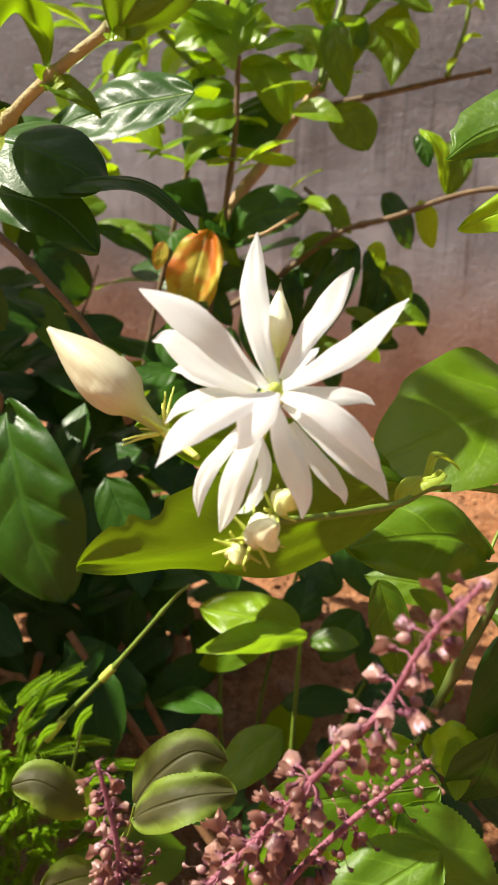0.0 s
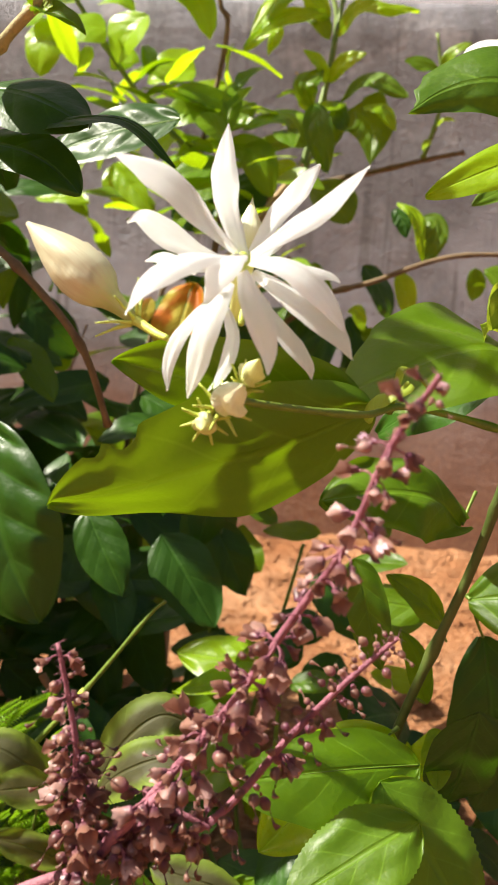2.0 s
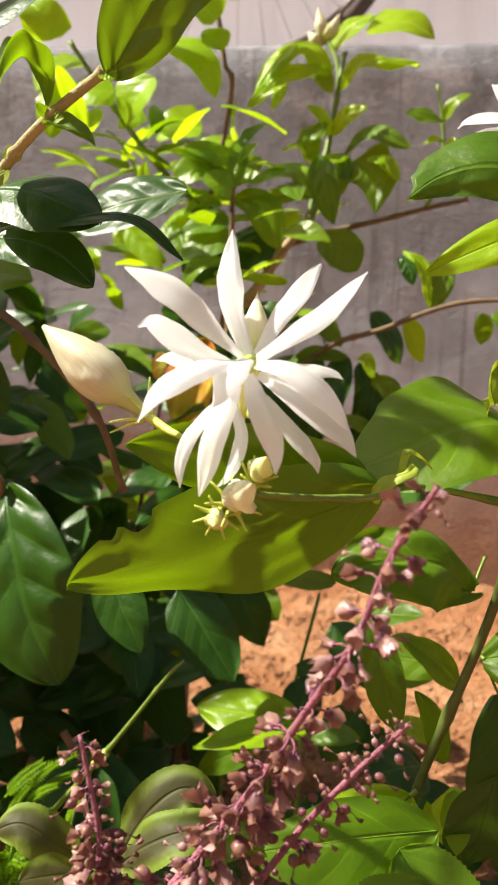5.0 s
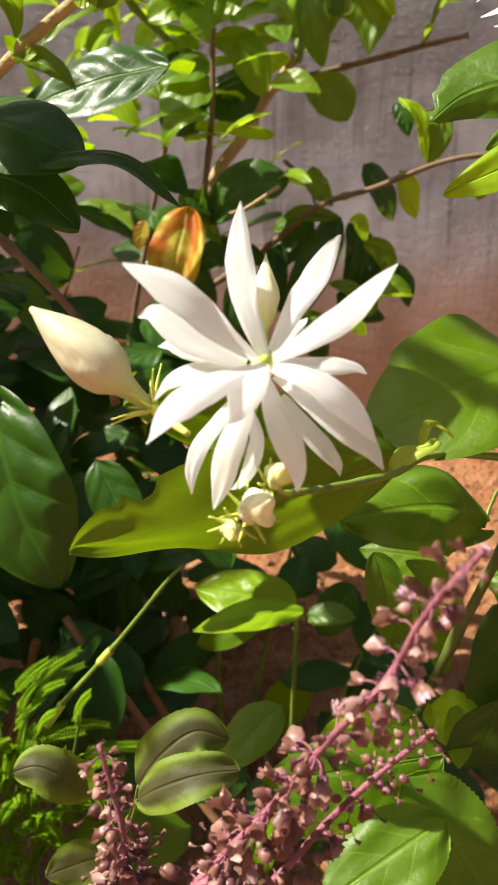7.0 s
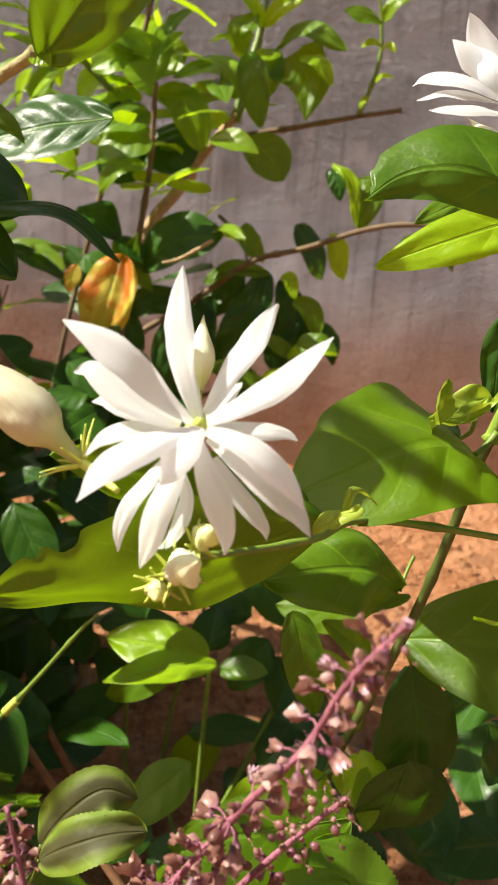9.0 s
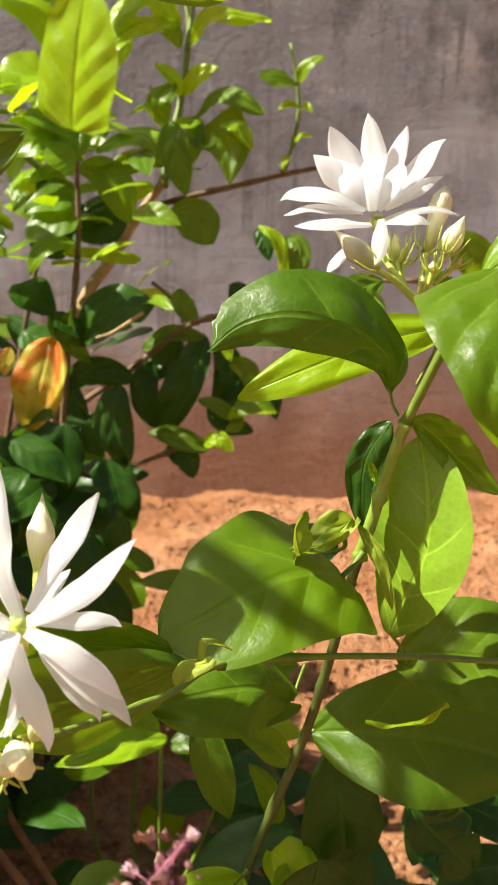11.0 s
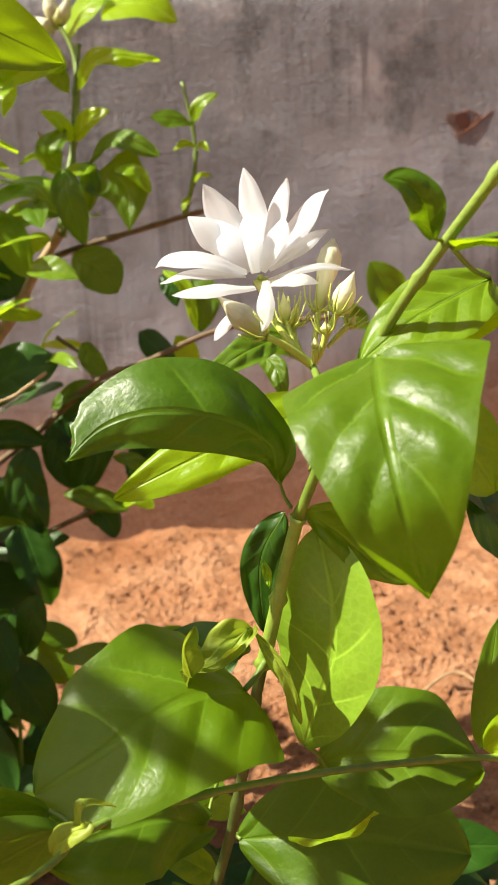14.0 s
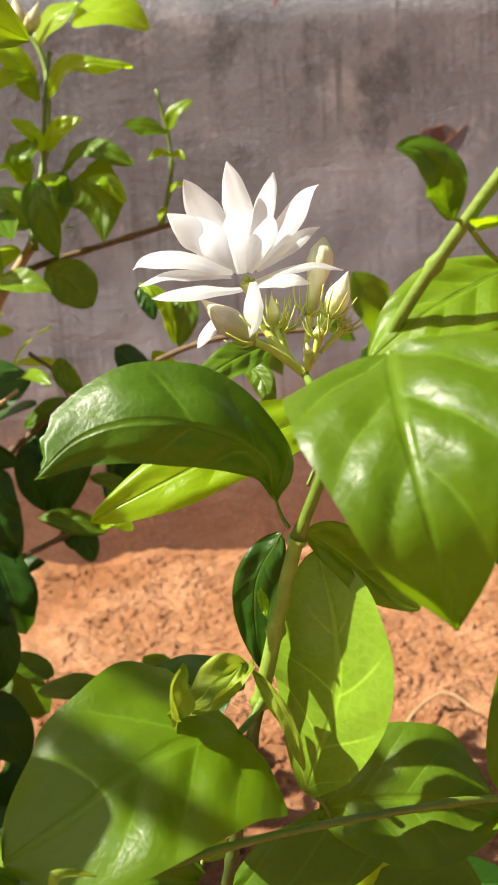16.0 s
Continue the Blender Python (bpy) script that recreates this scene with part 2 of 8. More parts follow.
def wall_material():
    """Grey painted plaster with rain streaks, blotches and a red splash of soil along its foot."""
    m = Nodes("stained_plaster")
    p = m.place()
    xyz = m.t.nodes.new("ShaderNodeSeparateXYZ")
    m.link(p, xyz.inputs[0])
    z = xyz.outputs[2]
    blotch = m.noise(2.6, 5, 0.6, p)
    streak = m.noise(7, 4, 0.6, p, (2.6, 1.0, 0.16))
    thin = m.noise(26, 3, 0.6, p, (1.7, 1.0, 0.07))
    grit = m.noise(170, 5, 0.7, p)
    wide = m.noise(1.7, 4, 0.55, p)
    col = m.ramp(blotch, [(0.30, (0.140, 0.145, 0.175)), (0.50, (0.246, 0.248, 0.292)), (0.68, (0.39, 0.39, 0.44))])
    high = m.ramp(m.math("ADD", z, m.math("MULTIPLY", wide, 0.5)), [(0.85, 0.0), (1.35, 0.45)])
    col = m.mix(high, col, (0.085, 0.083, 0.096))
    col = m.mix(m.ramp(wide, [(0.52, 0.0), (0.62, 0.65)]), col, (0.095, 0.090, 0.102))
    damp = m.noise(4.5, 6, 0.7, p, (1.0, 1.0, 0.55))
    col = m.mix(m.math("MULTIPLY", m.ramp(damp, [(0.52, 0.0), (0.60, 0.8)]), m.ramp(z, [(0.55, 0.0), (0.80, 1.0)])), col, (0.055, 0.053, 0.062))
    col = m.mix(m.math("MULTIPLY", m.ramp(m.noise(6.5, 5, 0.65, p), [(0.56, 0.0), (0.66, 0.5)]), m.ramp(z, [(0.50, 0.0), (0.70, 1.0)])), col, (0.48, 0.46, 0.48))
    col = m.mix(m.ramp(streak, [(0.54, 0.0), (0.70, 0.5)]), col, (0.13, 0.122, 0.135))
    col = m.mix(m.math("MULTIPLY", m.ramp(thin, [(0.54, 0.0), (0.62, 0.75)]), m.ramp(m.noise(3.3, 3, 0.6, p), [(0.41, 0.0), (0.55, 1.0)])), col, (0.075, 0.070, 0.078))
    col = m.mix(m.ramp(grit, [(0.4, 0.0), (0.7, 0.25)]), col, (0.38, 0.36, 0.36))
    edge = m.math("ADD", z, m.math("MULTIPLY", m.math("SUBTRACT", m.noise(5, 4, 0.6, p), 0.5), 0.16))
    splash = m.ramp(edge, [(0.08, 1.0), (0.25, 0.72), (0.40, 0.0)])
    soil = m.mix(m.ramp(grit, [(0.35, 0.0), (0.7, 1.0)]), (0.20, 0.082, 0.036), (0.36, 0.172, 0.082))
    col = m.mix(m.math("MULTIPLY", splash, 0.92), col, soil)
    m.link(col, m.b.inputs["Base Color"])
    m.b.inputs["Roughness"].default_value = 0.62
    h = m.math("ADD", m.math("MULTIPLY", grit, 0.5), m.math("ADD", m.math("MULTIPLY", thin, 0.3), m.math("ADD", m.math("MULTIPLY", m.noise(85, 5, 0.7, p), 0.5), m.math("MULTIPLY", m.noise(24, 5, 0.65, p, (0.6, 1.0, 1.5)), 0.9))))
    m.bump(h, 0.85, 0.006)
    return m.m


def plain_wall():
    m = Nodes("pale_limewash")
    p = m.place()
    n = m.noise(3, 5, 0.6, p)
    col = m.mix(n, (0.62, 0.60, 0.66), (0.76, 0.75, 0.80))
    col = m.mix(m.ramp(m.noise(9, 3, 0.6, p, (2, 1, 0.3)), [(0.5, 0.0), (0.75, 0.35)]), col, (0.45, 0.42, 0.44))
    m.link(col, m.b.inputs["Base Color"])
    m.b.inputs["Roughness"].default_value = 0.8
    m.bump(m.noise(120, 4, 0.6, p), 0.3, 0.004)
    return m.m


def cement():
    m = Nodes("cement_floor")
    p = m.place()
    m.link(m.mix(m.noise(6, 5, 0.65, p), (0.24, 0.23, 0.23), (0.38, 0.36, 0.36)), m.b.inputs["Base Color"])
    m.b.inputs["Roughness"].default_value = 0.75
    m.bump(m.noise(150, 4, 0.6, p), 0.3, 0.003)
    return m.m


def soil_material():
    m = Nodes("red_soil")
    p = m.place()
    a = m.noise(5, 5, 0.6, p)
    b = m.noise(120, 6, 0.7, p)
    c = m.noise(380, 4, 0.7, p)
    t = m.math("ADD", m.math("MULTIPLY", a, 0.35), m.math("ADD", m.math("MULTIPLY", b, 0.4), m.math("MULTIPLY", c, 0.3)))
    col = m.ramp(t, [(0.36, (0.200, 0.076, 0.031)), (0.5, (0.325, 0.144, 0.064)), (0.61, (0.49, 0.270, 0.150))])
    m.link(col, m.b.inputs["Base Color"])
    m.b.inputs["Roughness"].default_value = 0.95
    m.b.inputs["Specular IOR Level"].default_value = 0.15
    m.bump(m.math("ADD", b, m.math("MULTIPLY", c, 0.6)), 0.9, 0.007)
    return m.m


def flat_paint(name, col, rough=0.5, metal=0.0, wear=0.3):
    m = Nodes(name)
    n = m.noise(60, 4, 0.6)
    m.link(m.mix(m.math("MULTIPLY", n, wear), col, tuple(c * 0.5 for c in col)), m.b.inputs["Base Color"])
    m.b.inputs["Roughness"].default_value = rough
    m.b.inputs["Metallic"].default_value = metal
    m.bump(n, 0.15, 0.001)
    return m.m


WALL, LIME, CEMENT, SOIL = wall_material(), plain_wall(), cement(), soil_material()
RUBBER = flat_paint("worn_rubber", (0.075, 0.055, 0.05), 0.9)
STEEL = flat_paint("dull_steel", (0.20, 0.17, 0.16), 0.6, 0.5)
RED_PAINT = flat_paint("red_enamel", (0.45, 0.03, 0.03), 0.35)
PINK_PAINT = flat_paint("pink_paint", (0.50, 0.07, 0.12), 0.5)
SPOKE = flat_paint("bright_wire", (0.48, 0.46, 0.46), 0.5, 0.3)
HOLE_DARK = flat_paint("hole_dark", (0.105, 0.040, 0.028), 0.9, 0.0, 0.7)
RUST = flat_paint("rusty_iron", (0.22, 0.09, 0.05), 0.8, 0.2, 0.7)


# ---------------------------------------------------------------- building helpers
def thing(name, at, label, category, group="", kind=""):
    ob = new(name)
    ob.location = at
    ob.empty_display_size = 0.02
    return tagged(ob, label, category, group, kind)


def adopt(ob, parent):
    """Parents ob and keeps its place in the world."""
    if parent is not None:
        base = parent.matrix_basis.copy()
        up = parent
        while up.parent is not None:
            base = up.parent.matrix_basis @ up.matrix_parent_inverse @ base
            up = up.parent
        ob.parent = parent
        ob.matrix_parent_inverse = base.inverted()
    return ob


def part(name, bm, material, parent, label="", smooth=True, at=None):
    me = bpy.data.meshes.new(name)
    bm.to_mesh(me)
    bm.free()
    for m in material if isinstance(material, (list, tuple)) else [material]:
        me.materials.append(m)
    if smooth:
        me.shade_smooth()
    ob = new(name, me)
    if at is not None:
        me.transform(Matrix.Translation(-Vector(at)))
        ob.location = at
    return tagged(adopt(ob, parent), label)


def box(bm, lo, hi, mat=0):
    x0, y0, z0 = lo
    x1, y1, z1 = hi
    v = [bm.verts.new(p) for p in ((x0, y0, z0), (x1, y0, z0), (x1, y1, z0), (x0, y1, z0), (x0, y0, z1), (x1, y0, z1), (x1, y1, z1), (x0, y1, z1))]
    for f in ((0, 3, 2, 1), (4, 5, 6, 7), (0, 1, 5, 4), (1, 2, 6, 5), (2, 3, 7, 6), (3, 0, 4, 7)):
        bm.faces.new([v[i] for i in f]).material_index = mat
    return v


def spline(pts, n):
    """A smooth line through the points."""
    pts = [Vector(p) for p in pts]
    if len(pts) == 2:
        return [pts[0].lerp(pts[1], i / n) for i in range(n + 1)]
    out = []
    ext = [2 * pts[0] - pts[1], *pts, 2 * pts[-1] - pts[-2]]
    for i in range(1, len(ext) - 2):
        a, b, c, d = ext[i - 1:i + 3]
        for k in range(n):
            t = k / n
            out.append(0.5 * (2 * b + (c - a) * t + (2 * a - 5 * b + 4 * c - d) * t * t + (3 * b - a - 3 * c + d) * t ** 3))
    out.append(pts[-1])
    return out


def tube_into(bm, line, radius, sides=8, mat=0):
    """A round tube along the line; radius is a function of 0..1."""
    rings = []
    side = None
    uv = bm.loops.layers.uv.verify()
    for i, p in enumerate(line):
        d = (line[min(i + 1, len(line) - 1)] - line[max(i - 1, 0)]).normalized()
        if side is None:
            side = d.orthogonal().normalized()
        side = (side - d * side.dot(d)).normalized()
        other = d.cross(side)
        r = radius(i / (len(line) - 1))
        rings.append([bm.verts.new(p + (side * math.cos(a) + other * math.sin(a)) * r) for a in (2 * math.pi * k / sides for k in range(sides))])
    for i in range(len(rings) - 1):
        for k in range(sides):
            f = bm.faces.new((rings[i][k], rings[i][(k + 1) % sides], rings[i + 1][(k + 1) % sides], rings[i + 1][k]))
            f.material_index = mat
            for lp, (a, b) in zip(f.loops, ((0, 0), (0, 1), (1, 1), (1, 0))):
                lp[uv].uv = ((i + a) / (len(rings) - 1), (k + b) / sides)
    bm.faces.new(list(reversed(rings[0]))).material_index = mat
    bm.faces.new(rings[-1]).material_index = mat


def stem(parent, pts, r0, r1, material, name="stem", label="", nodes=0, sides=9, wobble=0.0):
    """A tapering stem with swollen nodes."""
    bm = bmesh.new()
    line = spline(pts, 8)
    if wobble:
        line = [p + noise.noise_vector(p * 30) * wobble for p in line]

    def radius(s):
        r = r0 + (r1 - r0) * s
        if nodes:
            k = abs((s * nodes) % 1 - 0.5)
            r *= 1 + 0.45 * max(0, 1 - (0.5 - k) / 0.08)
        return r
    tube_into(bm, line, radius, sides)
    return part(name, bm, material, parent, label, at=pts[0])


def even_line(pts, n):
    """n + 1 points at even steps along a smooth line."""
    fine = spline(pts, 24)
    run = [0.0]
    for p, q in zip(fine, fine[1:]):
        run.append(run[-1] + (q - p).length)
    out, k = [], 0
    for i in range(n + 1):
        want = run[-1] * i / n
        while k < len(run) - 2 and run[k + 1] < want:
            k += 1
        out.append(fine[k].lerp(fine[k + 1], min(1.0, max(0.0, (want - run[k]) / max(1e-9, run[k + 1] - run[k])))))
    return out


def sheet(base, tip, width, face, profile, arch=0.0, fold=0.0, wave=0.0, bend=0.0, cup=0.0, twist=0.0, skew=0.0, nu=14, nv=4, seed=0.0, bites=(), hook=0.0, teeth=0, quilt=0.0, ragged=0.0, via=(), wings=(0.0, 0.0), roll=0.0):
    """A leaf- or petal-shaped sheet from base to tip that faces the given way.
    arch lifts its middle, fold raises its edges, cup rounds it across, bend bows it sideways, hook turns the tip down;
    via leads its midrib through more points, wings turns each half about the midrib, roll curls its edges under."""
    base, tip, face = Vector(base), Vector(tip), Vector(face)
    line = even_line([base, *via, tip], nu)
    length = sum((q - p).length for p, q in zip(line, line[1:]))
    bm = bmesh.new()
    uv = bm.loops.layers.uv.verify()
    slant = min(0.42, max(0.14, 0.40 * width / length))
    rows = []
    for i in range(nu + 1):
        u = i / nu
        ex = (line[min(i + 1, nu)] - line[max(i - 1, 0)]).normalized()
        n = (face - ex * face.dot(ex)).normalized()
        ey = n.cross(ex)
        w = 0.5 * width * profile(u)
        tw = twist * (u - 0.3)
        c, s = math.cos(tw), math.sin(tw)
        ey2, n2 = ey * c + n * s, n * c - ey * s
        mid = line[i] + ey * (bend * length * 4 * u * (1 - u)) + n * (length * (arch * 4 * u * (1 - u) - hook * (max(0.0, u - 0.4) ** 2 * 5 - 1.8 * u)))
        row = []
        for j in range(-nv, nv + 1):
            v = j / nv
            k = w * (1 + skew * (1 if v > 0 else -1)) * (1 + ragged * noise.noise(Vector((u * 5, seed * 2.3, 1 if v > 0 else -1))))
            for side, uc, span, deep in bites:
                if v * side > 0 and abs(u - uc) < span:
                    k *= 1 - deep * math.cos((u - uc) / span * math.pi / 2) * (0.8 + 0.4 * noise.noise((u * 31, seed, v)))
            if teeth and abs(j) == nv:
                k *= 1 + 0.022 * (1 if (i % 2) else -1)
            rip = wave * length * noise.noise(Vector((u * 3.1 + seed, v * 1.6, seed * 1.7))) * (0.3 + abs(v))
            puff = 0.0
            if quilt:
                ph = 4.4 * (u - slant * abs(v))
                puff = quilt * length * (abs(math.sin(math.pi * ph)) ** 0.6 - 0.6) * min(1.0, abs(v) * 4) * (1 - abs(v) ** 5) * max(0.0, min(1.0, (0.86 - u) * 3.2)) * (0.75 + 0.9 * noise.noise(Vector((u * 7, v * 3.5, seed))))
            turn = wings[0] if v > 0 else -wings[1]
            out = ey2 * math.cos(turn) + n2 * math.sin(turn)
            up = n2 * math.cos(turn) - ey2 * math.sin(turn)
            row.append(bm.verts.new(mid + out * (v * k * (1 - 0.25 * roll * v * v)) + up * (abs(v) * k * fold - cup * k * v * v - roll * k * abs(v) ** 5 + rip + puff)))
        rows.append(row)
    for i in range(nu):
        for j in range(2 * nv):
            f = bm.faces.new((rows[i][j], rows[i + 1][j], rows[i + 1][j + 1], rows[i][j + 1]))
            for lp, (a, b) in zip(f.loops, ((0, 0), (1, 0), (1, 1), (0, 1))):
                across = abs((j + b) / nv - 1)
                lp[uv].uv = ((i + a) / nu + (0.38 - slant) * across * min(1.0, 3 * (1 - (i + a) / nu)), (j + b) / (2 * nv))
    ex = (tip - base).normalized()
    return bm, (face - ex * face.dot(ex)).normalized()


def ovate(u):
    """Broad below the middle, with a short drawn-out point."""
    return max(0.012, (u ** 0.55) * ((1 - u) ** 0.72) * 1.66)


def broad(u):
    """Nearly round, heart-shaped at the base, with a short point."""
    return max(0.02, min(1.0, (u + 0.02) / 0.10) ** 0.45 * ((1 - u) ** 0.55) * (0.78 + 0.75 * u) * 1.10)


def heart(u):
    """Widest close to the heart-shaped base, tapering evenly to the point."""
    return max(0.015, min(1.0, (u + 0.004) / 0.40) ** 0.55 * ((1 - u) ** 0.70) * (1.0 + 0.55 * u) * 1.14)


def oval(u):
    """Rounded base, widest a little past the middle, short point."""
    return max(0.015, math.sin(math.pi * min(1.0, u * 0.98 + 0.02) ** 1.12) ** 0.62)


def spoon(u):
    """Drawn out at the base, full towards the tip."""
    return max(0.012, math.sin(math.pi * u ** 1.08) ** 0.8)


def spade(u):
    """Round lobes at the base, then nearly straight sides to a sharp point."""
    return max(0.012, min(1.0, (u + 0.02) / 0.11) ** 0.4 * (1 - max(0.0, (u - 0.10) / 0.90) ** 1.35))


def rounded(u):
    return max(0.012, (u ** 0.5) * ((1 - u) ** 0.5) * 2.0)


def petal_shape(u):
    """Narrow at its base, widest past the middle, drawn out into a point."""
    rise = 0.40 + 0.60 * min(1.0, u / 0.46) ** 0.9
    fall = 1.0 if u < 0.62 else max(0.0, 1 - (u - 0.62) / 0.38)
    return max(0.05, rise * (0.22 * fall + 0.78 * math.sin(math.pi / 2 * fall) ** 0.8))


leaf_count = [0]


def leaf(plant, base, tip, width, face=(0, -0.6, 0.8), material=None, arch=0.05, fold=0.12, wave=0.05, bend=0.0, cup=0.1, twist=0.0, skew=0.0,
         bites=(), hook=0.0, near=False, ribbed=True, stalk=None, label="", shape=None, teeth=0, quilt=0.004, name="leaf", via=(), wings=(0.0, 0.0), roll=0.0):
    """One leaf blade; a near one has its raised midrib as a part of its own. stalk: where its stalk joins the stem."""
    leaf_count[0] += 1
    seed = leaf_count[0] * 1.37
    nu, nv = (56, 12) if near else (13, 4)
    bm, n = sheet(base, tip, width, face, shape or ovate, arch, fold, wave, bend, cup, twist, skew, nu, nv, seed, bites, hook, teeth, quilt, 0.07, via, wings, roll)
    bm.verts.ensure_lookup_table()
    row = 2 * nv + 1
    rib = [bm.verts[i * row + nv].co.copy() for i in range(nu + 1)]
    ob = part(name, bm, material or LEAF, plant, label, at=base)
    if near and ribbed:
        rb = bmesh.new()
        wide = 0.008 * width
        tube_into(rb, [p - n * wide * 0.25 for p in rib[:-1]], lambda s: wide * (1 - 0.85 * s), 6)
        part("midrib", rb, MIDRIB, ob, at=base)
    if stalk is not None:
        sb = bmesh.new()
        b, s = Vector(base), Vector(stalk)
        r = max(0.0005, 0.018 * width)
        tube_into(sb, spline((s, s.lerp(b, 0.5) + n * (-0.1) * (b - s).length, b + (rib[1] - rib[0]) * 0.5), 5), lambda q: r * (1.15 - 0.3 * q), 7)
        part("leaf_stalk", sb, STEM, ob, at=stalk)
    return ob


# ---------------------------------------------------------------- ground and wall
WALL_Y, LEDGE = 1.785, 1.065


def ground():
    def axis(lo, hi, step, far):
        mid = list(np.arange(lo, hi + step / 2, step))
        return [-far, -12, -4, -1.5, *mid, hi + 0.5, hi + 3, 12, far] if lo < 0 else [-far, -12, -3, -0.5, *mid, hi + 0.6, hi + 3, 12, far]
    xs = axis(-1.0, 1.2, 0.008, 900)
    ys = axis(0.05, 2.0, 0.008, 900)
    verts, faces = [], []
    for y in ys:
        for x in xs:
            z = 0.0
            if -1.0 <= x <= 1.21 and 0.04 <= y <= 2.01:
                p = Vector((x, y, 0))
                z = 0.014 * noise.noise(p * 7) + 0.010 * noise.noise(p * 22 + Vector((3, 1, 0))) + 0.006 * noise.noise(p * 48) + 0.0022 * noise.noise(p * 95)
                z += 0.012 * max(0.0, (y - 1.62) / 0.17) * (0.6 + noise.noise(p * 16))
            verts.append((x, y, z))
    nx = len(xs)
    for j in range(len(ys) - 1):
        for i in range(nx - 1):
            a = j * nx + i
            faces.append((a, a + 1, a + nx + 1, a + nx))
    me = bpy.data.meshes.new("ground")
    me.from_pydata(verts, [], faces)
    me.materials.append(SOIL)
    me.shade_smooth()
    return tagged(new("ground", me), "loose red laterite soil with crumbs and small clods", "ground", kind="structure")


def soil_height(x, y):
    p = Vector((x, y, 0))
    z = 0.014 * noise.noise(p * 7) + 0.010 * noise.noise(p * 22 + Vector((3, 1, 0))) + 0.006 * noise.noise(p * 48) + 0.0022 * noise.noise(p * 95)
    return z + 0.012 * max(0.0, (y - 1.62) / 0.17) * (0.6 + noise.noise(p * 16))


def clods():
    rng = random.Random(4)
    ico = bmesh.new()
    bmesh.ops.create_icosphere(ico, subdivisions=1, radius=1)
    iv = [v.co.copy() for v in ico.verts]
    it = [tuple(v.index for v in f.verts) for f in ico.faces]
    ico.free()
    verts, faces = [], []
    for k in range(52000):
        x, y = rng.uniform(-0.45, 0.9), rng.uniform(0.5, 1.76)
        if noise.noise(Vector((x * 4, y * 4, 7))) < rng.uniform(-0.5, 0.25):
            continue
        r = 0.0016 + 0.0060 * rng.random() ** 4
        at = Vector((x, y, soil_height(x, y) - r * 0.25))
        n0 = len(verts)
        sx, sy, sz = rng.uniform(0.8, 1.3), rng.uniform(0.8, 1.3), rng.uniform(0.6, 1.0)
        for c in iv:
            q = c * (1 + 0.35 * noise.noise(c * 1.7 + Vector((k, 0, 0))))
            verts.append(at + Vector((q.x * sx, q.y * sy, q.z * sz)) * r)
        faces.extend(tuple(n0 + i for i in t) for t in it)
    me = bpy.data.meshes.new("soil_clods")
    me.from_pydata(verts, [], faces)
    me.materials.append(SOIL)
    me.shade_smooth()
    return tagged(new("soil_clods", me), "crumbs and clods of red soil lying loose", "soil", kind="stuff")


def plinth():
    bm = bmesh.new()
    x0, x1, nx, nz = -4.0, 4.5, 240, 34
    grid = []
    for k in range(nz + 1):
        z = -0.1 + (LEDGE + 0.1) * k / nz
        grid.append([])
        for i in range(nx + 1):
            x = x0 + (x1 - x0) * i / nx
            y = WALL_Y + 0.006 * noise.noise(Vector((x * 3, z * 3, 0))) + 0.003 * noise.noise(Vector((x * 14, z * 14, 5)))
            if k == nz:
                y += 0.012 + 0.006 * noise.noise(Vector((x * 9, 0, 2)))
            if k == nz - 1:
                z2 = LEDGE - 0.014 + 0.004 * noise.noise(Vector((x * 11, 1, 0)))
                grid[-1].append(bm.verts.new((x, y, z2)))
            else:
                grid[-1].append(bm.verts.new((x, y, z)))
    top = [bm.verts.new((v.co.x, 2.6, LEDGE)) for v in grid[-1]]
    low = [bm.verts.new((v.co.x, 2.6, -0.1)) for v in grid[0]]
    grid = [low, *grid, top]
    for k in range(len(grid) - 1):
        for i in range(nx):
            f = bm.faces.new((grid[k][i], grid[k][i + 1], grid[k + 1][i + 1], grid[k + 1][i]))
            if k == len(grid) - 2:
                f.material_index = 1
    ob = part("wall_plinth", bm, [WALL, CEMENT], None)
    return tagged(ob, "grey plastered plinth wall with rain streaks and a red soil splash at its foot", "wall", kind="structure")


def back_wall():
    bm = bmesh.new()
    box(bm, (-4.0, 2.6, -0.1), (4.5, 2.8, 3.4))
    return tagged(part("wall_back", bm, LIME, None, smooth=False), "pale limewashed house wall behind the raised veranda", "wall", kind="structure")


ground()
clods()
plinth()
back_wall()


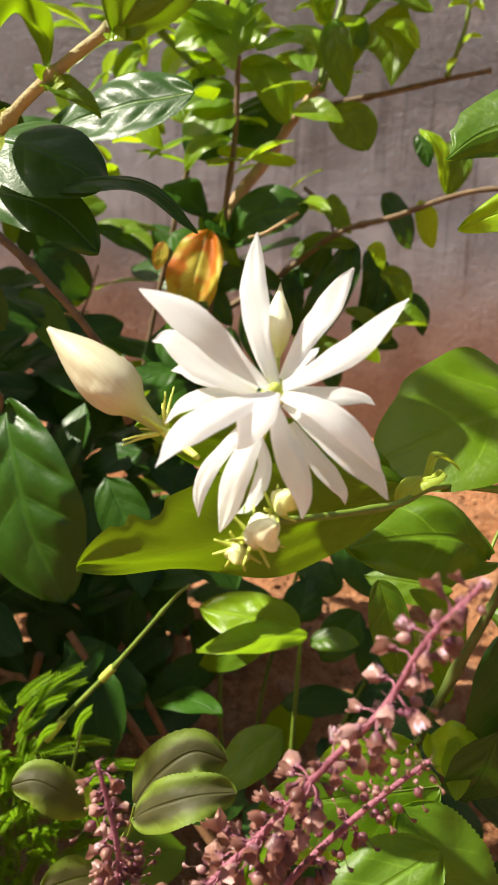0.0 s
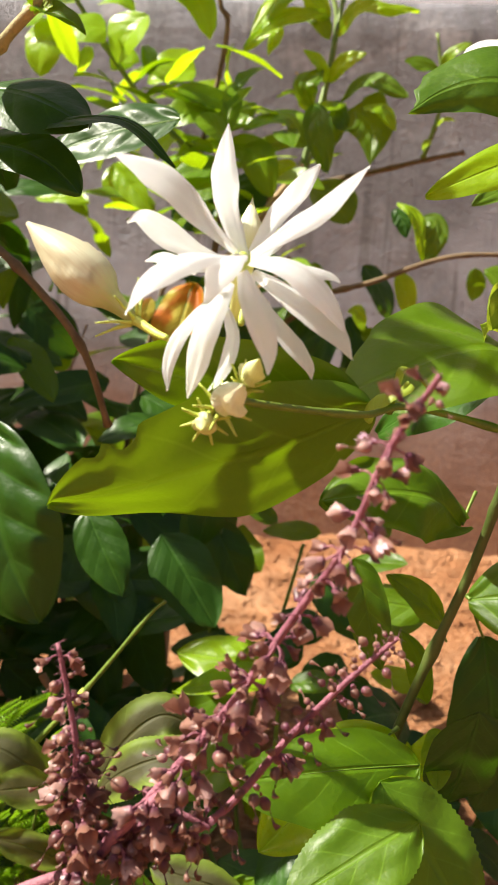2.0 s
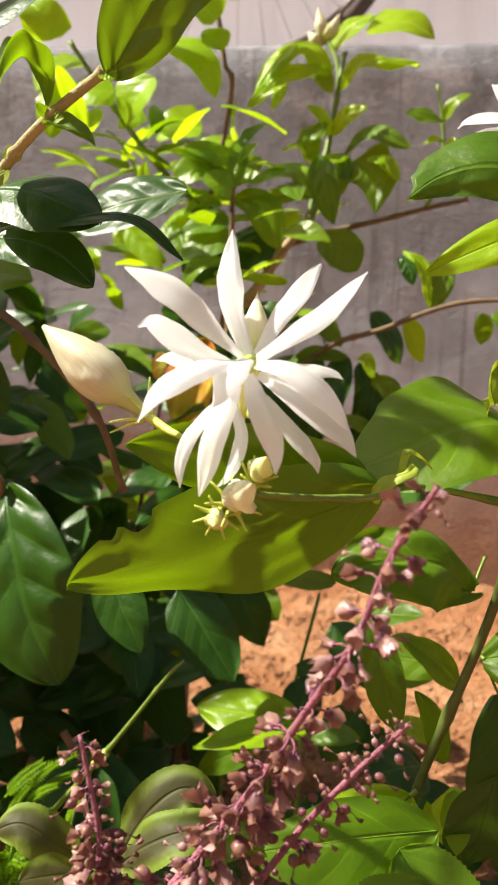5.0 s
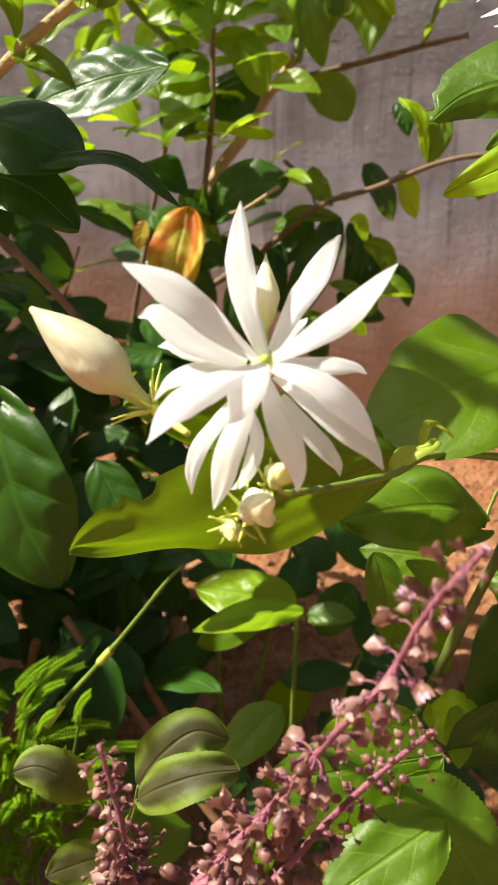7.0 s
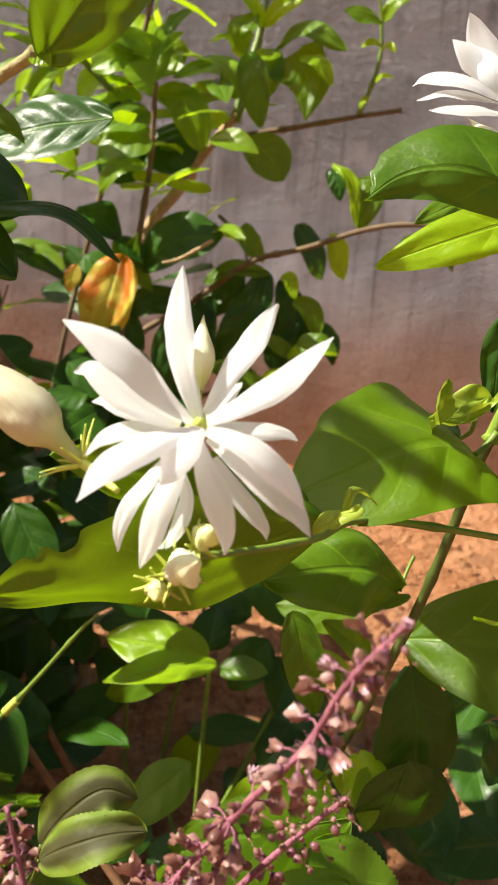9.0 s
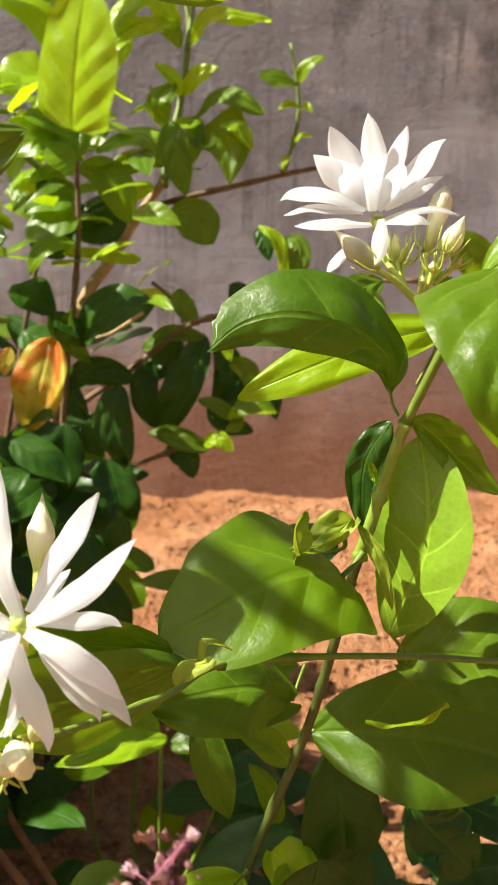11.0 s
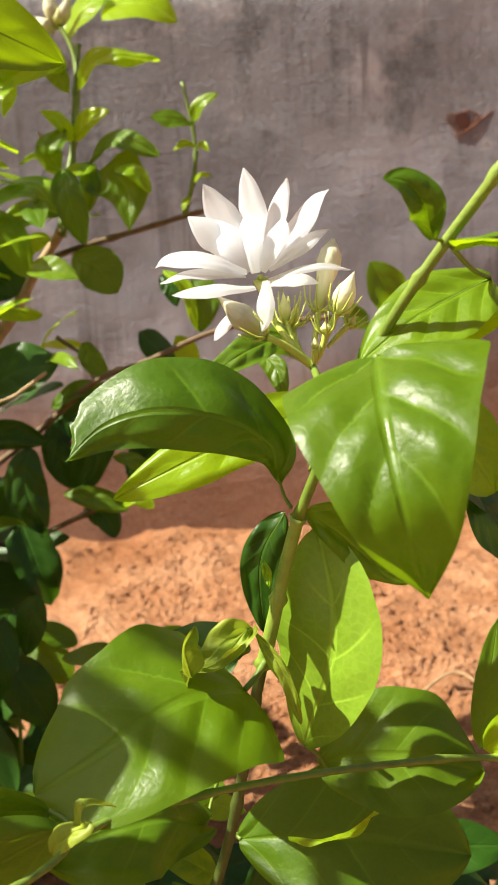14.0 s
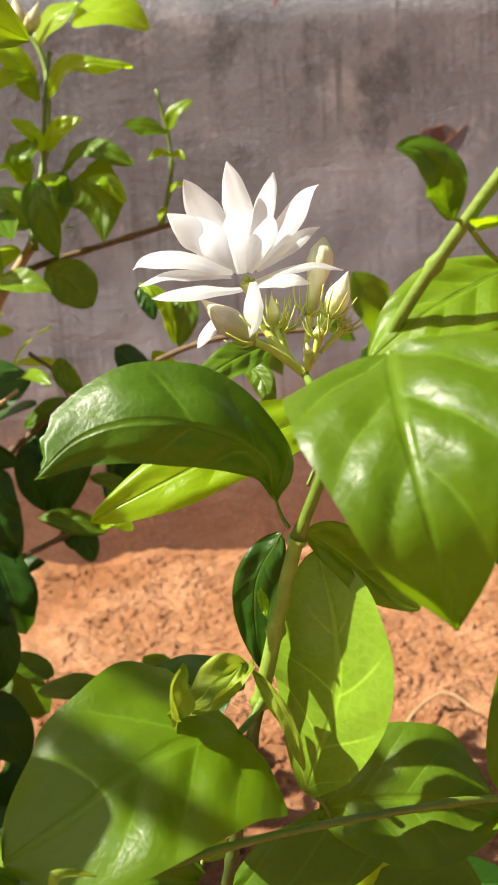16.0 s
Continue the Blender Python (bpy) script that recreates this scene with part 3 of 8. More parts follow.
def chipped_plaster():
    """A small hole in the plaster with a broken rim of red mortar."""
    cx, cz = 0.655, 0.785
    t = thing("wall_hole", (cx, WALL_Y, cz), "small hole in the grey plaster with a chipped red rim", "hole")
    bm = bmesh.new()
    ring = [Vector((cx + (0.026 + 0.008 * math.sin(3 * a) + 0.004 * math.sin(7 * a)) * math.cos(a), WALL_Y + 0.0012, cz + (0.020 + 0.006 * math.sin(2 * a + 1)) * math.sin(a))) for a in (2 * math.pi * k / 30 for k in range(31))]
    tube_into(bm, ring, lambda s: 0.0013 + 0.0006 * math.sin(s * 40), 7)
    part("rim", bm, RUST, t, "chipped red rim")
    bm = bmesh.new()
    tube_into(bm, spline(((cx - 0.015, WALL_Y + 0.0015, cz - 0.03), (cx + 0.02, WALL_Y + 0.001, cz - 0.012), (cx + 0.06, WALL_Y + 0.0015, cz + 0.018)), 5), lambda s: 0.0018 * (0.6 + 0.8 * math.sin(math.pi * s)), 6)
    part("chip", bm, RUST, t)
    # nearly flush dark disc, its colour standing for the shade inside the hole
    bm = bmesh.new()
    tube_into(bm, [Vector((cx, WALL_Y - 0.0005, cz)), Vector((cx, WALL_Y + 0.012, cz))], lambda s: 0.015, 14)
    part("hole_disc", bm, HOLE_DARK, t, "dark disc standing in for the shaded inside of the hole", smooth=False)


chipped_plaster()


def paint_mark(parts):
    """A run of pink paint down the plaster."""
    bm = bmesh.new()
    tube_into(bm, spline(parts, 5), lambda s: 0.0030 * (1 - 0.7 * s), 7)
    t = thing("paint_mark", parts[-1], "thin run of pink paint on the grey plaster", "paint")
    part("drip", bm, PINK_PAINT, t)


paint_mark(((0.3579, 1.7860, 1.0763), (0.3550, 1.7860, 1.0460), (0.3535, 1.7860, 1.0200)))


# ---------------------------------------------------------------- bicycle on the veranda
def wheel(bike, c, r):
    bm = bmesh.new()
    ring = [Vector((c[0] + r * math.cos(a), c[1], c[2] + r * math.sin(a))) for a in (2 * math.pi * k / 64 for k in range(65))]
    tube_into(bm, ring, lambda s: 0.018, 10)
    tyre = part("wheel", bm, RUBBER, bike, "worn black tyre, dusty")
    bm = bmesh.new()
    ring = [Vector((c[0] + (r - 0.022) * math.cos(a), c[1], c[2] + (r - 0.022) * math.sin(a))) for a in (2 * math.pi * k / 64 for k in range(65))]
    tube_into(bm, ring, lambda s: 0.010, 8)
    part("rim", bm, STEEL, tyre)
    bm = bmesh.new()
    tube_into(bm, [Vector((c[0], c[1] - 0.05, c[2])), Vector((c[0], c[1] - 0.02, c[2])), Vector((c[0], c[1] + 0.02, c[2])), Vector((c[0], c[1] + 0.05, c[2]))], lambda s: 0.02 if s in (0, 1) else 0.014, 12)
    part("hub", bm, STEEL, tyre)
    for k in range(32):
        a = 2 * math.pi * k / 32
        b = a + (0.5 if k % 2 else -0.5)
        bm = bmesh.new()
        o = 0.03 if k % 4 < 2 else -0.03
        tube_into(bm, [Vector((c[0] + 0.018 * math.cos(b), c[1] + o, c[2] + 0.018 * math.sin(b))), Vector((c[0] + (r - 0.025) * math.cos(a), c[1], c[2] + (r - 0.025) * math.sin(a)))], lambda s: 0.0011, 5)
        part("spoke", bm, SPOKE, tyre)


def bicycle():
    y, r = 1.98, 0.345
    z = LEDGE + r + 0.018
    a, b = (-0.245, y, z), (0.80, y, z)
    t = thing("bicycle", (0.2, y, LEDGE), "old red bicycle with worn dusty tyres parked on the veranda", "bicycle")
    wheel(t, a, r)
    wheel(t, b, r)
    bb = Vector((0.37, y, z - 0.05))
    seat, head = Vector((0.50, y, z + 0.46)), Vector((-0.12, y, z + 0.48))
    for name, p, q, rad, mat in (("seat_tube", bb, seat, 0.015, RED_PAINT), ("down_tube", bb, head, 0.016, RED_PAINT), ("top_tube", seat.lerp(bb, 0.1), head, 0.014, RED_PAINT),
                                 ("fork", head, Vector(a), 0.012, RED_PAINT), ("chain_stay", bb, Vector(b), 0.010, RED_PAINT), ("seat_stay", seat.lerp(bb, 0.1), Vector(b), 0.009, RED_PAINT)):
        bm = bmesh.new()
        off = Vector((0, 0.06, 0))
        lines = [(p, q)] if name.endswith("tube") else [(p + off * 0.5, q + off), (p - off * 0.5, q - off)]
        for l in lines:
            tube_into(bm, [l[0], l[0].lerp(l[1], 0.5), l[1]], lambda s: rad, 10)
        part(name, bm, mat, t)
    bm = bmesh.new()
    tube_into(bm, [bb + Vector((0, -0.06, 0)), bb + Vector((0, 0.06, 0))], lambda s: 0.02, 12)
    part("bottom_bracket", bm, STEEL, t)
    bm = bmesh.new()
    tube_into(bm, [bb + Vector((0, -0.055, 0)), bb + Vector((0, -0.05, 0))], lambda s: 0.085, 28)
    part("chainring", bm, RUST, t)
    for sgn in (1, -1):
        bm = bmesh.new()
        e = bb + Vector((-0.08 * sgn, -0.08 * sgn, -0.14 * sgn))
        tube_into(bm, [bb + Vector((0, -0.07 * sgn, 0)), e], lambda s: 0.009, 8)
        arm = part("crank", bm, STEEL, t)
        bm = bmesh.new()
        x, yy, zz = e
        box(bm, (x - 0.045, yy - 0.05 * sgn - 0.04, zz - 0.012), (x + 0.045, yy - 0.05 * sgn + 0.04, zz + 0.012))
        part("pedal", bm, RUST, arm)
    bm, _ = sheet(seat + Vector((0.13, 0, 0.05)), seat + Vector((-0.15, 0, 0.05)), 0.17, (0, 0, 1), lambda u: max(0.15, 1.0 - 0.9 * u), 0.02, 0.0, 0, 0, 0.3)
    part("saddle", bm, RUBBER, t)
    bm = bmesh.new()
    tube_into(bm, spline((head + Vector((0.12, -0.28, 0.16)), head + Vector((-0.02, -0.2, 0.17)), head + Vector((-0.03, 0, 0.12)), head + Vector((-0.02, 0.2, 0.17)), head + Vector((0.12, 0.28, 0.16))), 6), lambda s: 0.011, 8)
    part("handlebar", bm, STEEL, t)


bicycle()


# ---------------------------------------------------------------- flowers and buds
def flower(plant, centre, back, petals, label="", face=None):
    """A double jasmine flower: a slender tube with its petals round the mouth. petals: width and midline of each."""
    c, k = Vector(centre), Vector(back)
    bm = bmesh.new()
    tube_into(bm, spline((k, k.lerp(c, 0.5), c), 5), lambda s: 0.0011 + 0.0020 * s ** 2, 10)
    f = part("flower", bm, BUD_GREEN, plant, label, at=centre)
    out = (c - k).normalized()
    bm = bmesh.new()
    bmesh.ops.create_icosphere(bm, subdivisions=2, radius=0.0013)
    bmesh.ops.translate(bm, verts=bm.verts, vec=c + out * 0.0008)
    part("throat", bm, BUD_GREEN, f, "yellow-green throat", at=centre)
    for i, (width, line) in enumerate(petals):
        line = [Vector(p) for p in line]
        tip, start = line[-1], line[0]
        turn = Vector(face) if face else out + Vector((-0.40, 0, 0.15))
        b, _ = sheet(start, tip, width, turn, petal_shape, 0.0, 0.0, 0.020, 0.0, 0.16, 0.16 * math.sin(i * 1.9), 0.06 * math.sin(i * 2.7), 30, 6, i * 3.1, (), 0.0, 0, 0.0, 0.12, line[1:-1], (0.10, 0.10), 0.10)
        part("petal", b, PETAL, f, at=start)
    return f


def bud(plant, base, tip, width, material, stalk=None, sepals=6, sepal=0.010, label="", blunt=0.75, name="bud", back=0.0, foot=0.26, profile=()):
    """A closed bud, overlapping petals wound into a point, with thin sepals at its foot."""
    b, t = Vector(base), Vector(tip)
    d = t - b
    length = d.length
    d.normalize()
    side = d.orthogonal().normalized()
    oth = d.cross(side)
    bm = bmesh.new()
    uv = bm.loops.layers.uv.verify()
    rings = []
    nu, ns = 22, 30
    for i in range(nu + 1):
        u = i / nu
        if profile:
            r = 0.5 * width * float(np.interp(u, [q[0] for q in profile], [q[1] for q in profile]))
        else:
            r = 0.5 * width * max(0.02, (foot + (1 - foot) * math.sin(math.pi * min(1, u * 0.90 + 0.03)) ** (1.3 + 5.0 * (0.26 - foot))) * min(1.0, (1 - u) / 0.55 + 0.02) ** blunt)
        ring = []
        for k in range(ns):
            a = 2 * math.pi * k / ns
            ridge = 1 + 0.075 * math.cos(3 * a + 4.5 * u) * math.sin(math.pi * u)
            step = 1 + (0.48 if blunt < 0.6 else 0.17) * (((k / ns * 3 + u * (2.4 if blunt < 0.6 else 1.3)) % 1) - 0.5) * math.sin(math.pi * min(1.0, u * 1.1)) + (0.10 if blunt < 0.6 else 0.03) * noise.noise(Vector((a * 1.3, u * 5, width * 900)))
            ring.append(bm.verts.new(b + d * (length * u) + (side * math.cos(a) + oth * math.sin(a)) * (r * ridge * step)))
        rings.append(ring)
    for i in range(nu):
        for k in range(ns):
            f = bm.faces.new((rings[i][k], rings[i][(k + 1) % ns], rings[i + 1][(k + 1) % ns], rings[i + 1][k]))
            for lp, (a, c) in zip(f.loops, ((0, 0), (0, 1), (1, 1), (1, 0))):
                lp[uv].uv = ((i + a) / nu, (k + c) / ns)
    bm.faces.new(list(reversed(rings[0])))
    bm.faces.new(rings[-1])
    ob = part(name, bm, material, plant, label, at=base)
    for k in range(sepals):
        a = 2 * math.pi * (k + 0.3) / sepals
        rad = (side * math.cos(a) + oth * math.sin(a))
        w = 0.10 * width
        sb = bmesh.new()
        line = spline((b + rad * w, b + rad * (w + sepal * 0.35) + d * sepal * 0.25, b + rad * (w + sepal * (0.55 + back)) + d * sepal * (0.9 - 1.3 * back)), 4)
        tube_into(sb, line, lambda s: (0.00072 if blunt < 0.6 else 0.00055) * (1.15 - 0.8 * s), 6)
        part("sepal", sb, STEM_PALE, ob, at=base)
    if stalk is not None:
        s = Vector(stalk)
        sb = bmesh.new()
        tube_into(sb, spline((s, s.lerp(b, 0.55) - d * 0.0015, b + d * 0.001), 6), lambda q: 0.0008 + 0.0006 * q, 8)
        part("flower_stalk", sb, STEM_PALE, ob, at=stalk)
    return ob


# ---------------------------------------------------------------- flowering jasmine in front
jasmine = thing("jasmine_shrub", (0.03, 0.27, 0.0), "flowering jasmine shrub with glossy green leaves and white double flowers", "shrub")
stem(jasmine, ((0.0300, 0.3300, -0.0200), (0.0320, 0.3200, 0.1200), (0.0472, 0.3000, 0.2252), (0.0563, 0.2950, 0.2728), (0.0766, 0.2820, 0.3407), (0.0847, 0.2750, 0.3769), (0.0906, 0.2700, 0.4085), (0.0930, 0.2670, 0.4200)), 0.0020, 0.0018, STEM_DEEP, nodes=6)
stem(jasmine, ((0.0930, 0.2670, 0.4200), (0.0964, 0.2640, 0.4345), (0.1003, 0.2610, 0.4520), (0.1050, 0.2580, 0.4698)), 0.0023, 0.0020, STEM_GREEN, nodes=2)
stem(jasmine, ((0.1050, 0.2580, 0.4698), (0.1176, 0.2420, 0.5067), (0.1276, 0.2280, 0.5293), (0.1381, 0.2180, 0.5468), (0.1497, 0.2050, 0.5659), (0.1620, 0.2000, 0.5868)), 0.0016, 0.0013, STEM, nodes=4)
stem(jasmine, ((0.3000, 0.3600, -0.0200), (0.3000, 0.3400, 0.1800), (0.2700, 0.3150, 0.3300), (0.1802, 0.2870, 0.3663), (0.1348, 0.2660, 0.3818), (0.0866, 0.2420, 0.3947), (0.0462, 0.2160, 0.4045), (0.0303, 0.2000, 0.4029), (0.0025, 0.1720, 0.4066), (-0.0066, 0.1680, 0.4099)), 0.0014, 0.0009, STEM, nodes=5)
leaf(jasmine, (0.0321, 0.2120, 0.4000), (0.0437, 0.2050, 0.4116), 0.0124, (0, -0.45, 0.9), CURLED, fold=0.6, cup=0.6, wave=0.2, name='bract')
leaf(jasmine, (0.0383, 0.2120, 0.4038), (0.0492, 0.2140, 0.4097), 0.0052, (0, -0.45, 0.9), CURLED, fold=0.5, cup=0.5, hook=0.8, wave=0.2, name='bract')
leaf(jasmine, (0.0354, 0.2160, 0.4033), (-0.0641, 0.2260, 0.3665), 0.0600, (0.3, -0.8, -0.30), LEAF_DULL, stalk=(0.0389, 0.2120, 0.4034), near=True, ribbed=False, quilt=0.003, arch=0.03, fold=-0.04, cup=0.1, wave=0.05, skew=-0.08, bend=0.03, hook=-0.03, bites=((-1, 0.7, 0.06, 0.38), (-1, 0.8, 0.03, 0.22)))
leaf(jasmine, (0.0311, 0.2220, 0.4055), (-0.0471, 0.2340, 0.4123), 0.0429, (0.3, -0.8, -0.45), LEAF_DULL, stalk=(0.0389, 0.2120, 0.4034), near=True, ribbed=False, quilt=0.003, arch=0.03, fold=-0.03, cup=0.08, wave=0.04)
leaf(jasmine, (0.0880, 0.2560, 0.4366), (0.0704, 0.2470, 0.4293), 0.0091, (-0.2, -0.5, 0.85), CURLED, via=((0.0808, 0.2500, 0.4309),), near=True, fold=0.4, cup=-0.3, wave=0.16, twist=0.5, label='young yellow-green leaf curled along its edges')
leaf(jasmine, (0.1011, 0.2680, 0.4783), (0.0404, 0.2480, 0.4936), 0.0298, (-0.15, -0.66, 0.72), LEAF_DEEP, stalk=(0.1041, 0.2660, 0.4705), via=((0.0964, 0.2620, 0.4901), (0.0820, 0.2560, 0.4991), (0.0652, 0.2540, 0.5023), (0.0511, 0.2540, 0.4999),), near=True, ribbed=False, quilt=0.024, wave=0.03, cup=0.06, skew=-0.26, wings=(-0.95, 0.05), shape=spoon, bites=((-1, 0.87, 0.03, 0.25), (-1, 0.98, 0.09, 1.0)))
leaf(jasmine, (0.1229, 0.2850, 0.4989), (0.0499, 0.2810, 0.4734), 0.0285, (-0.1, -0.85, 0.35), LEAF_FRESH, stalk=(0.1115, 0.2760, 0.4795), via=((0.0981, 0.2840, 0.4922), (0.0722, 0.2820, 0.4821),), near=True, quilt=0.010, fold=0.1, cup=0.1, wave=0.03)
leaf(jasmine, (0.1192, 0.2120, 0.5213), (0.1246, 0.1900, 0.4688), 0.0490, (-0.36, -0.66, 0.66), LEAF, stalk=(0.1177, 0.2350, 0.5124), via=((0.1168, 0.1940, 0.5094), (0.1175, 0.1820, 0.4925),), near=True, ribbed=False, quilt=0.034, fold=0.10, cup=0.10, wave=0.03, skew=0.04, shape=spade)
leaf(jasmine, (0.1081, 0.2640, 0.4699), (0.1389, 0.2620, 0.4448), 0.0218, (0.1, -0.75, 0.6), LEAF_MID, stalk=(0.1057, 0.2660, 0.4712), via=((0.1166, 0.2620, 0.4625), (0.1272, 0.2620, 0.4518),), near=True, ribbed=False, quilt=0.014, fold=0.12, skew=0.25)
leaf(jasmine, (0.1048, 0.2660, 0.3913), (0.1115, 0.2665, 0.4638), 0.0375, (-0.55, -0.68, 0.48), LEAF_SUNLIT, stalk=(0.1133, 0.2750, 0.3758), via=((0.1156, 0.2605, 0.4214), (0.1160, 0.2620, 0.4432),), near=True, ribbed=False, quilt=0.004, fold=0.05, cup=0.08, wave=0.012, shape=oval, skew=0.12, wings=(0.10, 0.10))
leaf(jasmine, (0.1026, 0.2720, 0.4674), (0.0944, 0.2740, 0.4279), 0.0183, (-0.3, -0.85, 0.3), LEAF_DARK_SHADED, via=((0.0952, 0.2760, 0.4511),), near=True, quilt=0.01, fold=0.1, wave=0.06)
leaf(jasmine, (0.0944, 0.2600, 0.4565), (0.0952, 0.2550, 0.4496), 0.0040, (0, -0.95, 0.3), LEAF_FRESH, fold=0.4, wave=0.2, name='bract')
leaf(jasmine, (0.0899, 0.2590, 0.4360), (0.0677, 0.2470, 0.4281), 0.0186, (0, -0.5, 0.85), CURLED, near=True, arch=-0.1, fold=0.4, cup=-0.3, wave=0.22, twist=0.9, label='young yellow-green leaf curled along its edges')
leaf(jasmine, (0.0700, 0.2470, 0.4280), (0.0726, 0.2490, 0.4421), 0.0095, (0.5, -0.75, 0.3), CURLED, via=((0.0687, 0.2460, 0.4373),), near=True, fold=0.5, cup=-0.6, wave=0.12, label='young yellow-green leaf curled along its edges')
leaf(jasmine, (0.0900, 0.2560, 0.4356), (0.1022, 0.2500, 0.4080), 0.0070, (-0.5, -0.7, 0.4), CURLED, via=((0.0959, 0.2520, 0.4291), (0.0999, 0.2500, 0.4195),), near=True, fold=0.5, wave=0.08, label='narrow young yellow-green leaf')
leaf(jasmine, (0.1344, 0.2160, 0.5474), (0.1206, 0.2080, 0.5610), 0.0095, (-0.45, -0.70, 0.5), LEAF_DEEP, stalk=(0.1393, 0.2180, 0.5464), via=((0.1314, 0.2120, 0.5542), (0.1259, 0.2090, 0.5595),), near=True, ribbed=False, quilt=0.01, fold=0.35, cup=0.2, wave=0.06, shape=oval)
leaf(jasmine, (0.1553, 0.2360, 0.5371), (0.1185, 0.2280, 0.5181), 0.0360, (-0.34, -0.66, 0.68), LEAF_MID, stalk=(0.1394, 0.2200, 0.5460), near=True, quilt=0.02, arch=0.06, fold=0.1, skew=0.1)
leaf(jasmine, (0.1393, 0.2400, 0.5210), (0.1623, 0.2350, 0.5302), 0.0149, (0.1, -0.85, 0.3), LEAF_FRESH, arch=0.05, fold=0.3, wave=0.1)
leaf(jasmine, (0.1411, 0.2180, 0.5452), (0.1494, 0.2000, 0.5447), 0.0226, (0.2, -0.4, 0.9), LEAF_FRESH, arch=0.08)
leaf(jasmine, (0.1400, 0.2180, 0.5449), (0.1569, 0.2000, 0.5410), 0.0219, (0.2, -0.5, 0.8), LEAF, arch=0.1, fold=0.2)
leaf(jasmine, (0.1357, 0.2300, 0.5061), (0.1547, 0.2300, 0.4810), 0.0394, (0.2, -0.7, 0.6), LEAF_FRESH, arch=0.05)
leaf(jasmine, (0.1217, 0.2460, 0.5111), (0.1717, 0.3000, 0.4614), 0.0789, (0.2, -0.6, 0.7), LEAF_DARK_SHADED, arch=0.05)
leaf(jasmine, (0.1580, 0.2700, 0.4726), (0.1795, 0.2800, 0.4472), 0.0425, (0.3, -0.6, 0.6), LEAF_DARK_SHADED, arch=0.05)
leaf(jasmine, (0.1129, 0.2920, 0.3688), (0.1683, 0.2800, 0.3667), 0.0444, (0.0, -0.72, 0.68), LEAF_DULL, stalk=(0.1131, 0.2900, 0.3721), via=((0.1287, 0.2850, 0.3733), (0.1468, 0.2820, 0.3726),), near=True, ribbed=False, quilt=0.012, wave=0.09, cup=0.10, skew=0.10, shape=oval)
# separate strip in a lighter green, putting the lit rim into colour
leaf(jasmine, (0.0992, 0.2760, 0.3514), (0.1299, 0.2760, 0.3593), 0.0095, (0.1, -0.4, -0.9), LEAF_FRESH, via=((0.1099, 0.2720, 0.3536), (0.1200, 0.2720, 0.3557),), near=True, ribbed=False, wave=0.06, cup=0.3, label='turned-up rim of the leaf, coloured light as if lit through')
leaf(jasmine, (0.0865, 0.2580, 0.4164), (0.0262, 0.2280, 0.4066), 0.0627, (-0.22, -0.50, 0.84), LEAF, stalk=(0.0936, 0.2620, 0.4238), via=((0.0732, 0.2470, 0.4203), (0.0575, 0.2380, 0.4175), (0.0427, 0.2310, 0.4122),), near=True, ribbed=False, quilt=0.028, cup=0.08, wave=0.03, wings=(-0.20, 0.05), skew=-0.05, shape=broad)
# added leaf, hidden behind the broad one, to shade the leaf below
leaf(jasmine, (0.0880, 0.2850, 0.4160), (0.0420, 0.3300, 0.3840), 0.0480, (-0.3, -0.6, 0.7), LEAF_DARK_SHADED, stalk=(0.0880, 0.2710, 0.4260), near=True, quilt=0.01)
leaf(jasmine, (0.0844, 0.3260, 0.3179), (0.1726, 0.3060, 0.3150), 0.0562, (-0.05, -0.84, 0.54), LEAF_DULL, stalk=(0.0835, 0.3280, 0.3197), via=((0.1066, 0.3180, 0.3222), (0.1338, 0.3120, 0.3225),), near=True, ribbed=False, quilt=0.008, cup=0.10, wave=0.03, shape=oval)
leaf(jasmine, (0.1691, 0.2850, 0.3726), (0.1809, 0.3000, 0.4141), 0.0156, (-0.2, -0.8, 0.4), LEAF, arch=0.05, fold=0.2)
leaf(jasmine, (0.1697, 0.2830, 0.3736), (0.1896, 0.2700, 0.3965), 0.0184, (0.2, -0.6, 0.7), LEAF_FRESH, arch=0.05)
leaf(jasmine, (0.0721, 0.2780, 0.3587), (0.0202, 0.2560, 0.3673), 0.0349, (-0.1, -0.75, 0.62), LEAF_DULL, stalk=(0.0767, 0.2850, 0.3703), via=((0.0566, 0.2680, 0.3683), (0.0386, 0.2600, 0.3700),), near=True, ribbed=False, quilt=0.012, fold=0.10, wave=0.12, shape=oval)
leaf(jasmine, (0.0741, 0.3180, 0.3076), (0.0490, 0.3120, 0.3296), 0.0189, (-0.3, -0.6, 0.75), LEAF_MID, stalk=(0.0758, 0.3200, 0.3011), via=((0.0638, 0.3150, 0.3182),), near=True, ribbed=False, quilt=0.01, fold=0.2, wave=0.06)
leaf(jasmine, (0.0709, 0.3300, 0.2693), (0.0565, 0.3240, 0.3033), 0.0155, (-0.1, -0.85, 0.4), LEAF, stalk=(0.0664, 0.3220, 0.2746), via=((0.0645, 0.3260, 0.2914),), near=True, ribbed=False, wave=0.05)
leaf(jasmine, (0.0349, 0.3000, 0.3381), (0.0479, 0.2960, 0.2956), 0.0244, (-0.3, -0.75, 0.55), LEAF_DEEP, via=((0.0399, 0.2980, 0.3257),), near=True, ribbed=False, quilt=0.012, fold=0.12, wave=0.03)
leaf(jasmine, (0.0824, 0.4200, 0.2834), (0.0358, 0.4300, 0.2838), 0.0278, (0, -0.8, 0.5), LEAF, arch=0.05, skew=0.2)
